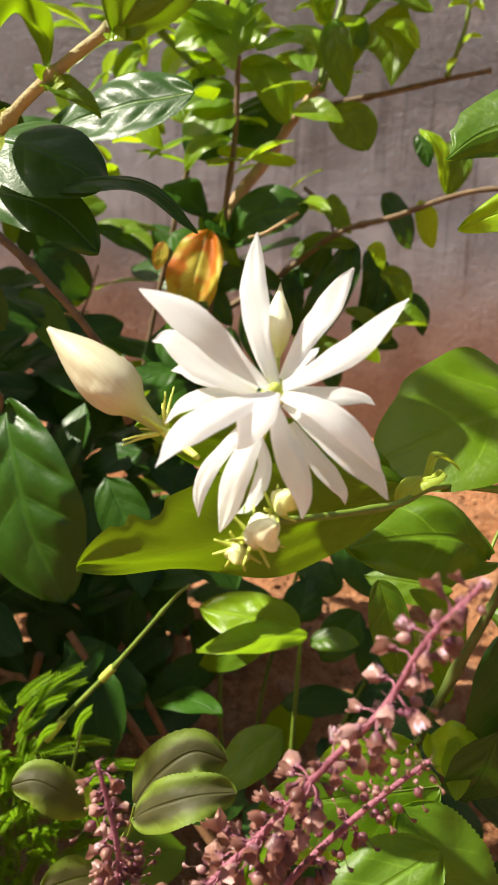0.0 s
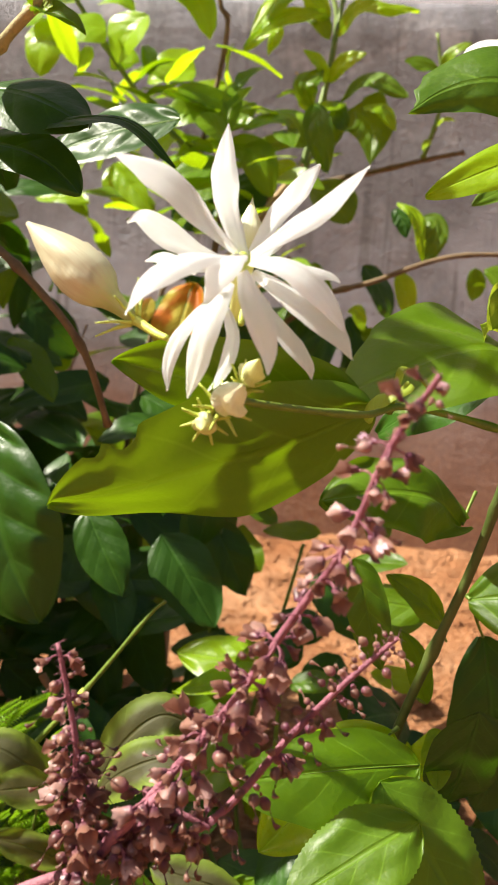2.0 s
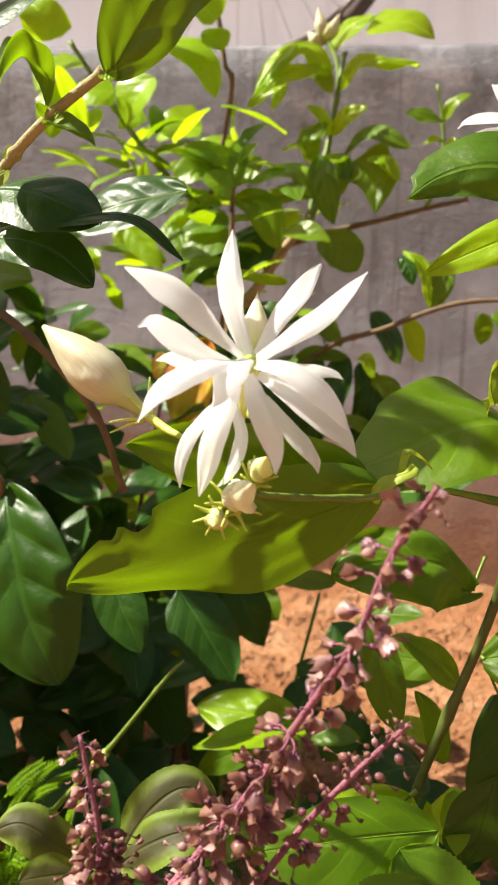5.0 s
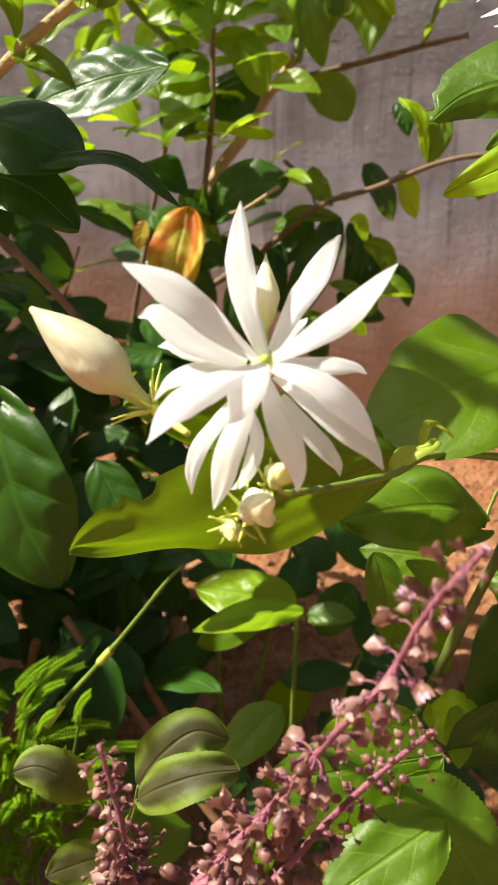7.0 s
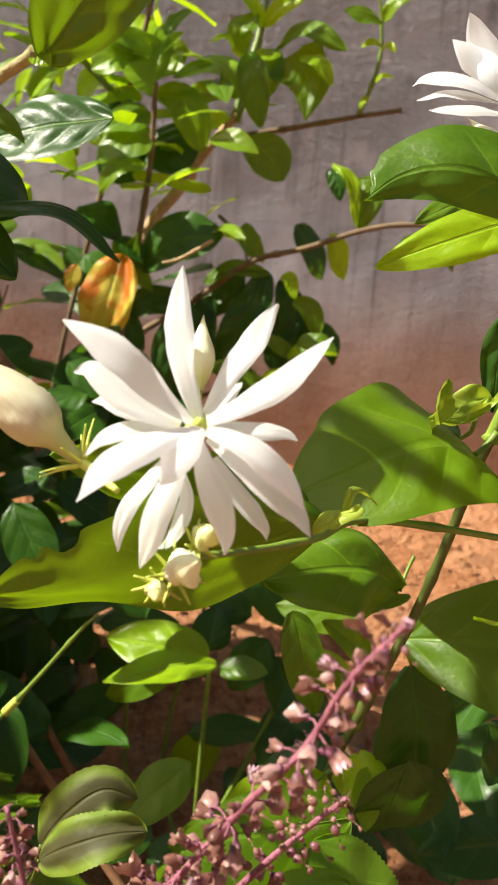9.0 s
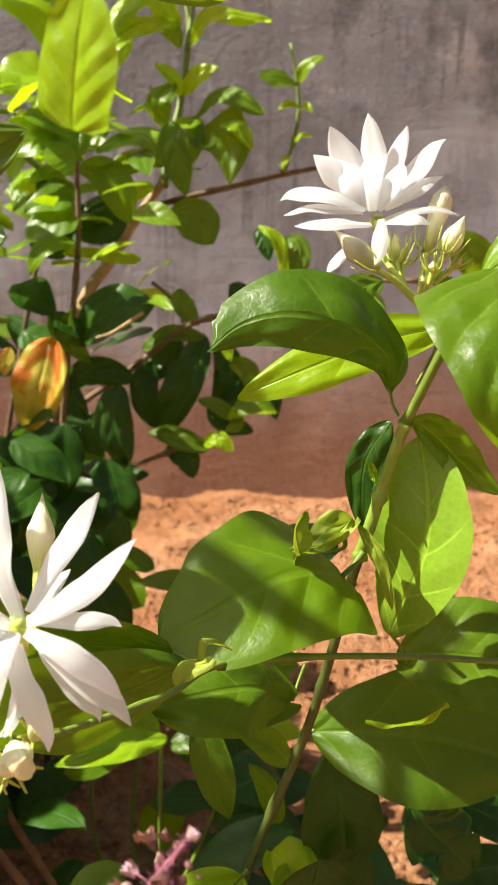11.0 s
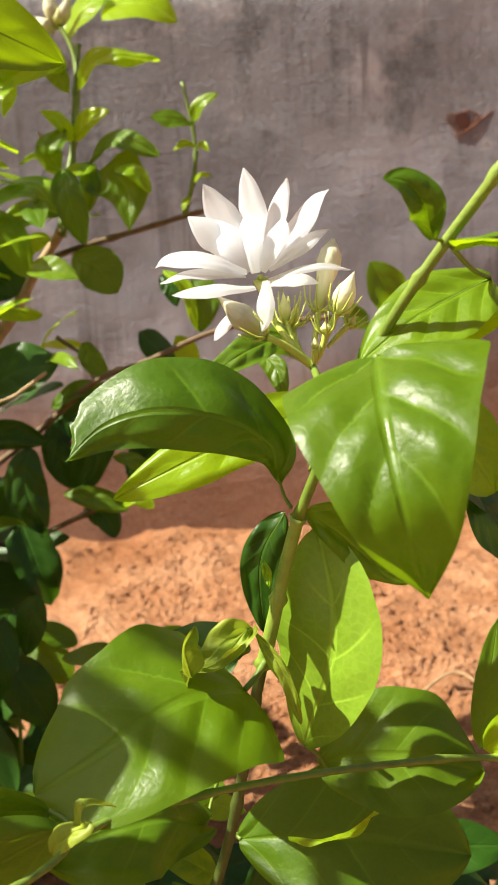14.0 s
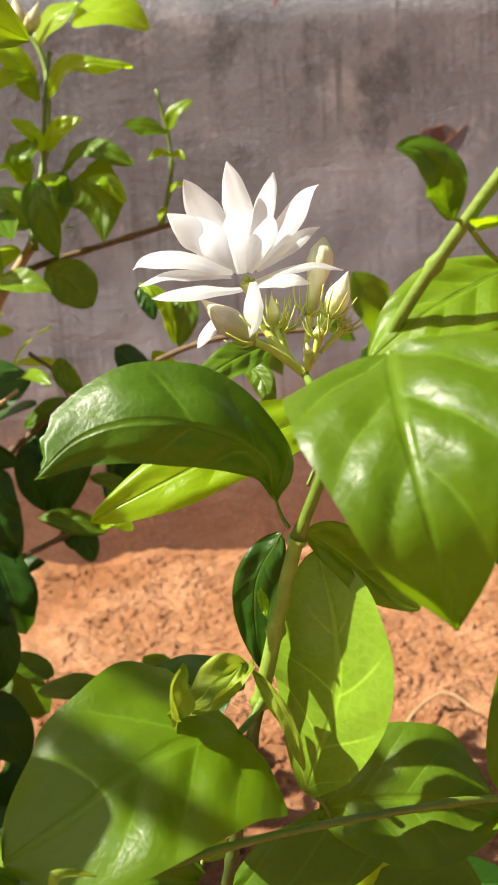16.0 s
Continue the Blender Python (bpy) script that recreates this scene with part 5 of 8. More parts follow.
stem(jasmine_far, ((-0.1168, 0.7800, 0.3627), (-0.0408, 0.7600, 0.4169), (0.0059, 0.7400, 0.4543), (0.0494, 0.7300, 0.4693), (0.1150, 0.7200, 0.4929), (0.1993, 0.7200, 0.4962)), 0.0030, 0.0018, TWIG, name='branch', nodes=6)
stem(jasmine_far, ((-0.1200, 0.7900, 0.0500), (-0.1237, 0.7500, 0.3021), (-0.0663, 0.7400, 0.3223), (-0.0113, 0.7400, 0.3437), (0.0316, 0.7200, 0.3629)), 0.0030, 0.0018, TWIG, name='twig', nodes=4)
stem(jasmine_far, ((-0.1800, 0.7800, -0.0100), (-0.1700, 0.7900, 0.3000), (-0.0966, 0.7900, 0.6514), (-0.0995, 0.7870, 0.7120), (-0.1112, 0.7850, 0.7831), (-0.1201, 0.7850, 0.8472)), 0.0026, 0.0018, TWIG, name='branch', nodes=6)
stem(jasmine_far, ((-0.1073, 0.8000, 0.5726), (-0.1546, 0.7900, 0.6126), (-0.1995, 0.7800, 0.6683), (-0.2384, 0.7700, 0.7235)), 0.0030, 0.0020, STEM, nodes=3)
stem(jasmine_far, ((-0.0244, 0.6840, 0.4702), (-0.0493, 0.6900, 0.4542), (-0.0629, 0.6900, 0.4497)), 0.0015, 0.0010, TWIG_PALE, name='stick', label='short dry stick lodged on a leaf')
leaf(jasmine_far, (-0.0824, 0.7461, 0.5911), (-0.1179, 0.7521, 0.6021), 0.0330, (-0.138373, -0.701664, 0.755129), LEAF_MID, shape=ovate, arch=0.028, fold=0.15, wave=0.06, hook=0.17)
leaf(jasmine_far, (-0.0827, 0.7407, 0.5614), (-0.1256, 0.7324, 0.5476), 0.0336, (0.209983, -0.660584, 0.735381), LEAF_MID, shape=heart, arch=0.053, fold=0.33, wave=0.049, hook=0.0)
leaf(jasmine_far, (-0.0832, 0.7408, 0.5523), (-0.1224, 0.7235, 0.5249), 0.0490, (-0.126575, -0.697679, 0.55236), LEAF_MID, shape=heart, arch=0.098, fold=0.09, wave=0.055, hook=0.01)
leaf(jasmine_far, (-0.0834, 0.7225, 0.5248), (-0.1178, 0.7072, 0.4982), 0.0379, (-0.167518, -0.763334, 0.849437), LEAF_MID, shape=ovate, arch=0.083, fold=0.33, wave=0.088, hook=0.16)
leaf(jasmine_far, (-0.0803, 0.7203, 0.5825), (-0.1048, 0.7112, 0.5905), 0.0342, (0.0771643, -0.541234, 0.472469), LEAF_MID, shape=broad, arch=0.069, fold=0.21, wave=0.043, hook=0.06)
leaf(jasmine_far, (-0.0992, 0.7528, 0.6075), (-0.1327, 0.7348, 0.5925), 0.0392, (0.214213, -0.567426, 0.470783), LEAF_MID, shape=broad, arch=0.098, fold=0.31, wave=0.045, hook=0.1)
leaf(jasmine_far, (0.1435, 0.7432, 0.4859), (0.1748, 0.7392, 0.4611), 0.0440, (0.254359, -0.594332, 0.520279), LEAF, shape=ovate, arch=0.033, fold=0.2, wave=0.069, hook=0.14)
leaf(jasmine_far, (0.1377, 0.7580, 0.4876), (0.1391, 0.7681, 0.4598), 0.0248, (0.0518809, -0.542568, 0.511328), LEAF, shape=ovate, arch=0.067, fold=0.14, wave=0.054, hook=0.14)
leaf(jasmine_far, (0.2396, 0.7581, 0.5377), (0.2627, 0.7723, 0.4812), 0.0390, (-0.122482, -0.5884, 0.63594), LEAF, shape=heart, arch=0.099, fold=0.32, wave=0.058, hook=0.05)
leaf(jasmine_far, (0.2055, 0.7522, 0.4948), (0.2246, 0.7515, 0.5044), 0.0196, (-0.179625, -0.629033, 0.557471), LEAF, shape=ovate, arch=0.053, fold=0.26, wave=0.082, hook=0.04)
leaf(jasmine_far, (0.2135, 0.7432, 0.4928), (0.2377, 0.7629, 0.4844), 0.0352, (0.241053, -0.604281, 0.462497), LEAF, shape=ovate, arch=0.089, fold=0.17, wave=0.084, hook=0.19)
leaf(jasmine_far, (-0.1033, 0.7275, 0.4671), (-0.0814, 0.7177, 0.4468), 0.0331, (0.122841, -0.542421, 0.854892), LEAF_DARK_SHADED, shape=ovate, arch=0.045, fold=0.18, wave=0.084, hook=0.02)
leaf(jasmine_far, (-0.0604, 0.7217, 0.3422), (-0.0426, 0.7158, 0.2757), 0.0398, (0.00282708, -0.725841, 0.796006), LEAF_DARK_SHADED, shape=broad, arch=0.096, fold=0.18, wave=0.089, hook=0.01)
leaf(jasmine_far, (-0.1213, 0.7399, 0.3050), (-0.0611, 0.7472, 0.2196), 0.0757, (0.29738, -0.754525, 0.715553), LEAF_DARK_SHADED, shape=heart, arch=0.082, fold=0.27, wave=0.051, hook=0.04)
leaf(jasmine_far, (-0.0978, 0.7367, 0.3715), (-0.1121, 0.7403, 0.2944), 0.0626, (0.14599, -0.555276, 0.786915), LEAF_DARK_SHADED, shape=ovate, arch=0.089, fold=0.29, wave=0.073, hook=0.03)
leaf(jasmine_far, (-0.1443, 0.7272, 0.3640), (-0.1109, 0.7408, 0.3200), 0.0653, (0.221141, -0.68912, 0.581858), LEAF_DARK_SHADED, shape=broad, arch=0.091, fold=0.33, wave=0.063, hook=0.11)
leaf(jasmine_far, (-0.1411, 0.7433, 0.4874), (-0.1027, 0.7353, 0.4640), 0.0429, (0.0801851, -0.506907, 0.758984), LEAF_DARK_SHADED, shape=heart, arch=0.059, fold=0.23, wave=0.084, hook=0.0)
leaf(jasmine_far, (-0.1356, 0.7508, 0.4483), (-0.1029, 0.7492, 0.4189), 0.0537, (0.0971625, -0.652438, 0.685638), LEAF_DARK_SHADED, shape=ovate, arch=0.083, fold=0.11, wave=0.089, hook=0.19)
leaf(jasmine_far, (0.0488, 0.6996, 0.3920), (0.0813, 0.6971, 0.3922), 0.0228, (-0.285978, -0.662726, 0.76108), LEAF, shape=broad, arch=0.092, fold=0.27, wave=0.062, hook=0.07)
leaf(jasmine_far, (-0.0572, 0.6927, 0.2514), (-0.0252, 0.6743, 0.2284), 0.0351, (-0.280297, -0.5858, 0.557659), LEAF, shape=broad, arch=0.022, fold=0.34, wave=0.053, hook=0.02)
leaf(jasmine_far, (-0.0858, 0.6300, 0.4566), (-0.1003, 0.6200, 0.3881), 0.0580, (0, -0.85, 0.4), LEAF_DYING, near=True, arch=0.08, fold=0.3, wave=0.15, label='dying leaf, yellow with an orange-brown patch')
leaf(jasmine_far, (-0.1235, 0.6600, 0.4448), (-0.1297, 0.6600, 0.4232), 0.0182, (0, -0.85, 0.4), LEAF_DYING, arch=0.08)
leaf(jasmine_far, (-0.1567, 0.7680, 0.7337), (-0.1217, 0.7529, 0.7445), 0.0495, (-0.201145, -0.613265, 0.605862), LEAF_FRESH, shape=ovate, arch=0.085, fold=0.14, wave=0.099, hook=0.19)
leaf(jasmine_far, (-0.1562, 0.7931, 0.7326), (-0.1038, 0.7743, 0.6759), 0.0478, (0.276999, -0.653429, 0.702505), LEAF_FRESH, shape=broad, arch=0.07, fold=0.15, wave=0.046, hook=0.14)
leaf(jasmine_far, (-0.2050, 0.8075, 0.7239), (-0.1990, 0.7912, 0.7708), 0.0410, (0.0553546, -0.798903, 0.463636), LEAF_FRESH, shape=ovate, arch=0.06, fold=0.19, wave=0.051, hook=0.1)
leaf(jasmine_far, (-0.1928, 0.7565, 0.6758), (-0.2307, 0.7556, 0.6630), 0.0500, (0.239919, -0.572777, 0.602992), LEAF_FRESH, shape=broad, arch=0.095, fold=0.06, wave=0.058, hook=0.12)
leaf(jasmine_far, (-0.2373, 0.8057, 0.7174), (-0.2765, 0.7903, 0.6858), 0.0659, (-0.247332, -0.71197, 0.832458), LEAF_FRESH, shape=broad, arch=0.064, fold=0.21, wave=0.087, hook=0.08)
leaf(jasmine_far, (-0.2117, 0.7970, 0.7091), (-0.1763, 0.7914, 0.7020), 0.0456, (0.218702, -0.684241, 0.871943), LEAF_FRESH, shape=ovate, arch=0.049, fold=0.17, wave=0.054, hook=0.16)
leaf(jasmine_far, (-0.1599, 0.7684, 0.6917), (-0.1857, 0.7727, 0.6503), 0.0612, (-0.138326, -0.749077, 0.774283), LEAF_FRESH, shape=heart, arch=0.076, fold=0.33, wave=0.043, hook=0.03)
leaf(jasmine_far, (-0.2618, 0.7901, 0.7309), (-0.2888, 0.7966, 0.7665), 0.0531, (0.193678, -0.772401, 0.761337), LEAF_FRESH, shape=broad, arch=0.039, fold=0.3, wave=0.079, hook=0.18)
leaf(jasmine_far, (-0.2458, 0.7998, 0.6959), (-0.2637, 0.7931, 0.6439), 0.0551, (-0.0300574, -0.530932, 0.779786), LEAF_FRESH, shape=broad, arch=0.02, fold=0.11, wave=0.087, hook=0.18)
leaf(jasmine_far, (-0.1541, 0.7571, 0.7269), (-0.1838, 0.7455, 0.7352), 0.0411, (-0.113206, -0.664902, 0.819868), LEAF_FRESH, shape=heart, arch=0.024, fold=0.1, wave=0.079, hook=0.12)
leaf(jasmine_far, (-0.1033, 0.7655, 0.7382), (-0.1432, 0.7680, 0.7611), 0.0433, (-0.162045, -0.509825, 0.549037), LEAF_FRESH, shape=broad, arch=0.06, fold=0.32, wave=0.059, hook=0.18)
leaf(jasmine_far, (-0.1083, 0.7963, 0.7719), (-0.0683, 0.8085, 0.7737), 0.0524, (-0.0195091, -0.613282, 0.468593), LEAF_FRESH, shape=heart, arch=0.022, fold=0.34, wave=0.052, hook=0.18)
leaf(jasmine_far, (-0.0987, 0.7684, 0.7132), (-0.1158, 0.7730, 0.7332), 0.0334, (-0.0208592, -0.733174, 0.823262), LEAF_FRESH, shape=heart, arch=0.059, fold=0.25, wave=0.082, hook=0.08)
leaf(jasmine_far, (-0.1110, 0.7914, 0.8128), (-0.1397, 0.7892, 0.7958), 0.0418, (0.166686, -0.71244, 0.875283), LEAF_FRESH, shape=broad, arch=0.036, fold=0.21, wave=0.068, hook=0.15)
leaf(jasmine_far, (-0.1022, 0.7681, 0.8070), (-0.0779, 0.7702, 0.7912), 0.0364, (-0.0923104, -0.654638, 0.482187), LEAF_FRESH, shape=heart, arch=0.049, fold=0.29, wave=0.044, hook=0.1)
leaf(jasmine_far, (-0.1092, 0.7750, 0.8209), (-0.1524, 0.7726, 0.8359), 0.0574, (0.20278, -0.781252, 0.556263), LEAF_FRESH, shape=broad, arch=0.037, fold=0.1, wave=0.096, hook=0.15)
leaf(jasmine_far, (-0.1084, 0.8000, 0.8439), (-0.0593, 0.8014, 0.8387), 0.0618, (0.291945, -0.616357, 0.869105), LEAF_FRESH, shape=broad, arch=0.049, fold=0.11, wave=0.077, hook=0.08)
leaf(jasmine_far, (-0.0090, 0.8857, 0.7535), (0.0367, 0.8671, 0.7786), 0.0693, (0.289838, -0.659182, 0.714407), LEAF_FRESH, shape=ovate, arch=0.035, fold=0.08, wave=0.083, hook=0.06)
leaf(jasmine_far, (0.0316, 0.8708, 0.7714), (0.0949, 0.8618, 0.7530), 0.0575, (0.0835508, -0.787831, 0.785333), LEAF_FRESH, shape=broad, arch=0.023, fold=0.19, wave=0.052, hook=0.16)
bud(jasmine_far, (-0.0122, 0.8700, 0.7536), (-0.0198, 0.8700, 0.7883), 0.0139, BUD, sepals=0)
bud(jasmine_far, (-0.0099, 0.8700, 0.7536), (0.0024, 0.8700, 0.7826), 0.0127, BUD, sepals=0)
bud(jasmine_far, (-0.0143, 0.8700, 0.7507), (-0.0301, 0.8700, 0.7651), 0.0127, BUD, sepals=0)
bud(jasmine_far, (-0.0116, 0.8700, 0.7536), (-0.0073, 0.8650, 0.7719), 0.0104, BUD_GREEN, sepals=0)
leaf(jasmine_far, (-0.1838, 0.8309, 0.6785), (-0.2027, 0.8176, 0.6574), 0.0391, (0.198598, -0.634443, 0.575817), LEAF_FRESH, shape=ovate, arch=0.059, fold=0.07, wave=0.089, hook=0.09)
leaf(jasmine_far, (-0.1482, 0.8321, 0.6568), (-0.1833, 0.8327, 0.6620), 0.0444, (0.152792, -0.541938, 0.889857), LEAF_FRESH, shape=broad, arch=0.061, fold=0.1, wave=0.051, hook=0.14)
leaf(jasmine_far, (-0.1337, 0.8792, 0.6760), (-0.1811, 0.8774, 0.6627), 0.0604, (0.0282399, -0.677556, 0.608356), LEAF_FRESH, shape=broad, arch=0.056, fold=0.34, wave=0.049, hook=0.06)
leaf(jasmine_far, (-0.1349, 0.8322, 0.6231), (-0.0989, 0.8495, 0.6567), 0.0652, (-0.0528741, -0.54468, 0.82242), LEAF_FRESH, shape=heart, arch=0.042, fold=0.14, wave=0.076, hook=0.02)
leaf(jasmine_far, (-0.1571, 0.8117, 0.5789), (-0.1284, 0.8017, 0.5996), 0.0460, (-0.064479, -0.715416, 0.509182), LEAF_FRESH, shape=ovate, arch=0.06, fold=0.34, wave=0.084, hook=0.14)
leaf(jasmine_far, (-0.1514, 0.8475, 0.5572), (-0.1138, 0.8578, 0.5892), 0.0617, (0.0881586, -0.757336, 0.474559), LEAF_FRESH, shape=ovate, arch=0.045, fold=0.24, wave=0.048, hook=0.03)
leaf(jasmine_far, (-0.2019, 0.8324, 0.5759), (-0.1755, 0.8297, 0.5308), 0.0586, (-0.208788, -0.735719, 0.800452), LEAF_FRESH, shape=ovate, arch=0.099, fold=0.13, wave=0.048, hook=0.03)
# fillers between the leaves, mostly coloured dark as if in shade
leaf(jasmine_far, (-0.2361, 0.7000, 0.4317), (-0.1985, 0.7200, 0.3929), 0.0445, (-0.223856, -0.65, 0.6), LEAF_DARK_SHADED, shape=broad, arch=0.095, fold=0.2)
leaf(jasmine_far, (-0.2462, 0.6600, 0.3213), (-0.1902, 0.6800, 0.2935), 0.0546, (0.26073, -0.65, 0.6), LEAF_DARK_SHADED, shape=ovate, arch=0.095, fold=0.3)
leaf(jasmine_far, (-0.2319, 0.6800, 0.3779), (-0.1825, 0.7000, 0.3399), 0.0546, (0.287954, -0.65, 0.6), LEAF_DARK_SHADED, shape=ovate, arch=0.025, fold=0.19)
leaf(jasmine_far, (-0.1262, 0.6200, 0.2834), (-0.0758, 0.6400, 0.2427), 0.0499, (0.237002, -0.65, 0.6), LEAF_DARK_SHADED, shape=ovate, arch=0.076, fold=0.13)
leaf(jasmine_far, (-0.1768, 0.6400, 0.3113), (-0.2116, 0.6600, 0.2568), 0.0846, (-0.287195, -0.65, 0.6), LEAF_DARK_SHADED, shape=broad, arch=0.062, fold=0.26)
leaf(jasmine_far, (-0.1860, 0.5600, 0.1283), (-0.1324, 0.5800, 0.0831), 0.0545, (-0.0345351, -0.65, 0.6), LEAF_DARK_SHADED, shape=broad, arch=0.057, fold=0.18)
leaf(jasmine_far, (-0.1386, 0.5500, 0.0994), (-0.1943, 0.5700, 0.0407), 0.0797, (-0.0346277, -0.65, 0.6), LEAF_DARK_SHADED, shape=heart, arch=0.056, fold=0.15)
leaf(jasmine_far, (-0.0837, 0.6400, 0.3118), (-0.1227, 0.6600, 0.2764), 0.0531, (0.15396, -0.65, 0.6), LEAF_DARK_SHADED, shape=broad, arch=0.095, fold=0.26)
leaf(jasmine_far, (-0.2047, 0.5700, 0.1738), (-0.1634, 0.5900, 0.1277), 0.0529, (-0.192326, -0.65, 0.6), LEAF_DARK_SHADED, shape=ovate, arch=0.045, fold=0.26)
leaf(jasmine_far, (0.0433, 0.8000, 0.4883), (0.0733, 0.8200, 0.4410), 0.0496, (0.223609, -0.65, 0.6), LEAF_DARK_SHADED, shape=ovate, arch=0.066, fold=0.09)
leaf(jasmine_far, (0.0736, 0.7900, 0.4829), (0.0919, 0.8100, 0.4428), 0.0269, (-0.0262585, -0.65, 0.6), LEAF_FRESH, shape=heart, arch=0.05, fold=0.13)
leaf(jasmine_far, (0.0410, 0.7900, 0.4056), (0.0793, 0.8100, 0.3898), 0.0362, (-0.0849361, -0.65, 0.6), LEAF, shape=heart, arch=0.082, fold=0.23)
leaf(jasmine_far, (-0.0024, 0.8200, 0.7098), (-0.0719, 0.8000, 0.6826), 0.0439, (-0.35, -0.72, 0.6), LEAF_FRESH, via=((-0.0352, 0.8100, 0.7251),), near=True, ribbed=False, quilt=0.02, wave=0.06, fold=0.15)
leaf(jasmine_far, (-0.0065, 0.8100, 0.7100), (-0.0765, 0.7900, 0.6717), 0.0237, (-0.25, -0.85, 0.45), LEAF_FRESH, via=((-0.0423, 0.8000, 0.6973),), near=True, ribbed=False, quilt=0.02, wave=0.06, fold=0.15, shape=oval)
leaf(jasmine_far, (-0.0490, 0.8150, 0.7017), (-0.0546, 0.8000, 0.6697), 0.0194, (-0.25, -0.85, 0.45), LEAF_FRESH, via=((-0.0488, 0.8100, 0.6891),), near=True, ribbed=False, quilt=0.02, wave=0.06, fold=0.15)
leaf(jasmine_far, (-0.0226, 0.8250, 0.7117), (-0.0015, 0.8200, 0.6910), 0.0244, (-0.25, -0.85, 0.45), LEAF_MID, via=((-0.0109, 0.8200, 0.7060),), near=True, ribbed=False, quilt=0.02, wave=0.06, fold=0.15)
leaf(jasmine_far, (0.0055, 0.8200, 0.6920), (0.0768, 0.8000, 0.7094), 0.0287, (-0.35, -0.72, 0.6), LEAF_FRESH, via=((0.0278, 0.8100, 0.7114),), near=True, ribbed=False, quilt=0.02, wave=0.06, fold=0.15)
leaf(jasmine_far, (0.0248, 0.8300, 0.7237), (0.0608, 0.8200, 0.7174), 0.0160, (-0.35, -0.72, 0.6), LEAF_MID, via=((0.0449, 0.8250, 0.7203),), near=True, ribbed=False, quilt=0.02, wave=0.06, fold=0.15)
leaf(jasmine_far, (0.0001, 0.8100, 0.6515), (-0.0228, 0.7900, 0.6726), 0.0265, (-0.35, -0.72, 0.6), LEAF_FRESH, via=((-0.0087, 0.8000, 0.6618),), near=True, ribbed=False, quilt=0.02, wave=0.06, fold=0.15)
leaf(jasmine_far, (0.0001, 0.8100, 0.6515), (0.0321, 0.7900, 0.6717), 0.0265, (-0.25, -0.85, 0.45), LEAF_FRESH, via=((0.0149, 0.8000, 0.6641),), near=True, ribbed=False, quilt=0.02, wave=0.06, fold=0.15)
leaf(jasmine_far, (-0.0133, 0.8000, 0.6266), (-0.0058, 0.8000, 0.6595), 0.0237, (-0.25, -0.85, 0.45), LEAF_MID, via=((-0.0181, 0.7900, 0.6417),), near=True, ribbed=False, quilt=0.02, wave=0.06, fold=0.15, shape=oval)
leaf(jasmine_far, (-0.0142, 0.8100, 0.6253), (-0.0447, 0.7900, 0.6320), 0.0210, (-0.35, -0.72, 0.6), LEAF_FRESH, via=((-0.0301, 0.8000, 0.6360),), near=True, ribbed=False, quilt=0.02, wave=0.06, fold=0.15)
leaf(jasmine_far, (-0.0141, 0.7900, 0.5900), (-0.0710, 0.7700, 0.5980), 0.0535, (-0.42, -0.62, 0.66), LEAF_SUNLIT, via=((-0.0361, 0.7800, 0.6104),), near=True, ribbed=False, quilt=0.02, wave=0.06, fold=0.15, cup=0.2)
leaf(jasmine_far, (-0.0085, 0.7850, 0.6258), (0.0052, 0.7700, 0.5637), 0.0364, (0.1, -0.92, 0.3), LEAF, via=((-0.0056, 0.7750, 0.6006),), near=True, ribbed=False, quilt=0.02, wave=0.06, fold=0.15, wings=(0.25, -0.25))
leaf(jasmine_far, (0.0160, 0.8000, 0.6303), (-0.0127, 0.7850, 0.6164), 0.0262, (-0.35, -0.72, 0.6), LEAF_FRESH, via=((0.0056, 0.7900, 0.6244),), near=True, ribbed=False, quilt=0.02, wave=0.06, fold=0.15)
leaf(jasmine_far, (0.0081, 0.8000, 0.6322), (0.0079, 0.7850, 0.5895), 0.0253, (0.1, -0.92, 0.3), LEAF, via=((0.0122, 0.7900, 0.6150),), near=True, ribbed=False, quilt=0.02, wave=0.06, fold=0.15)
leaf(jasmine_far, (0.0120, 0.8000, 0.6303), (0.0712, 0.7800, 0.6324), 0.0199, (-0.35, -0.72, 0.6), LEAF_DULL, via=((0.0393, 0.7900, 0.6459),), near=True, ribbed=False, quilt=0.02, wave=0.06, fold=0.15, shape=oval)
leaf(jasmine_far, (0.0238, 0.8000, 0.6274), (0.0421, 0.7750, 0.5731), 0.0576, (-0.25, -0.85, 0.45), LEAF, via=((0.0424, 0.7900, 0.6055),), near=True, ribbed=False, quilt=0.02, wave=0.06, fold=0.15, shape=spade, wings=(-0.15, 0.2))
leaf(jasmine_far, (0.0331, 0.7850, 0.6238), (0.0620, 0.7750, 0.6027), 0.0205, (-0.35, -0.72, 0.6), LEAF_FRESH, via=((0.0511, 0.7800, 0.6186),), near=True, ribbed=False, quilt=0.02, wave=0.06, fold=0.15)
leaf(jasmine_far, (-0.0091, 0.8000, 0.5541), (0.0279, 0.7850, 0.5233), 0.0389, (0.1, -0.92, 0.3), LEAF_DULL, via=((0.0113, 0.7900, 0.5440),), near=True, ribbed=False, quilt=0.02, wave=0.06, fold=0.15, shape=oval)
leaf(jasmine_far, (-0.0930, 0.7800, 0.5966), (-0.0638, 0.7650, 0.6326), 0.0406, (-0.35, -0.72, 0.6), LEAF_FRESH, via=((-0.0843, 0.7700, 0.6164),), near=True, ribbed=False, quilt=0.02, wave=0.06, fold=0.15)
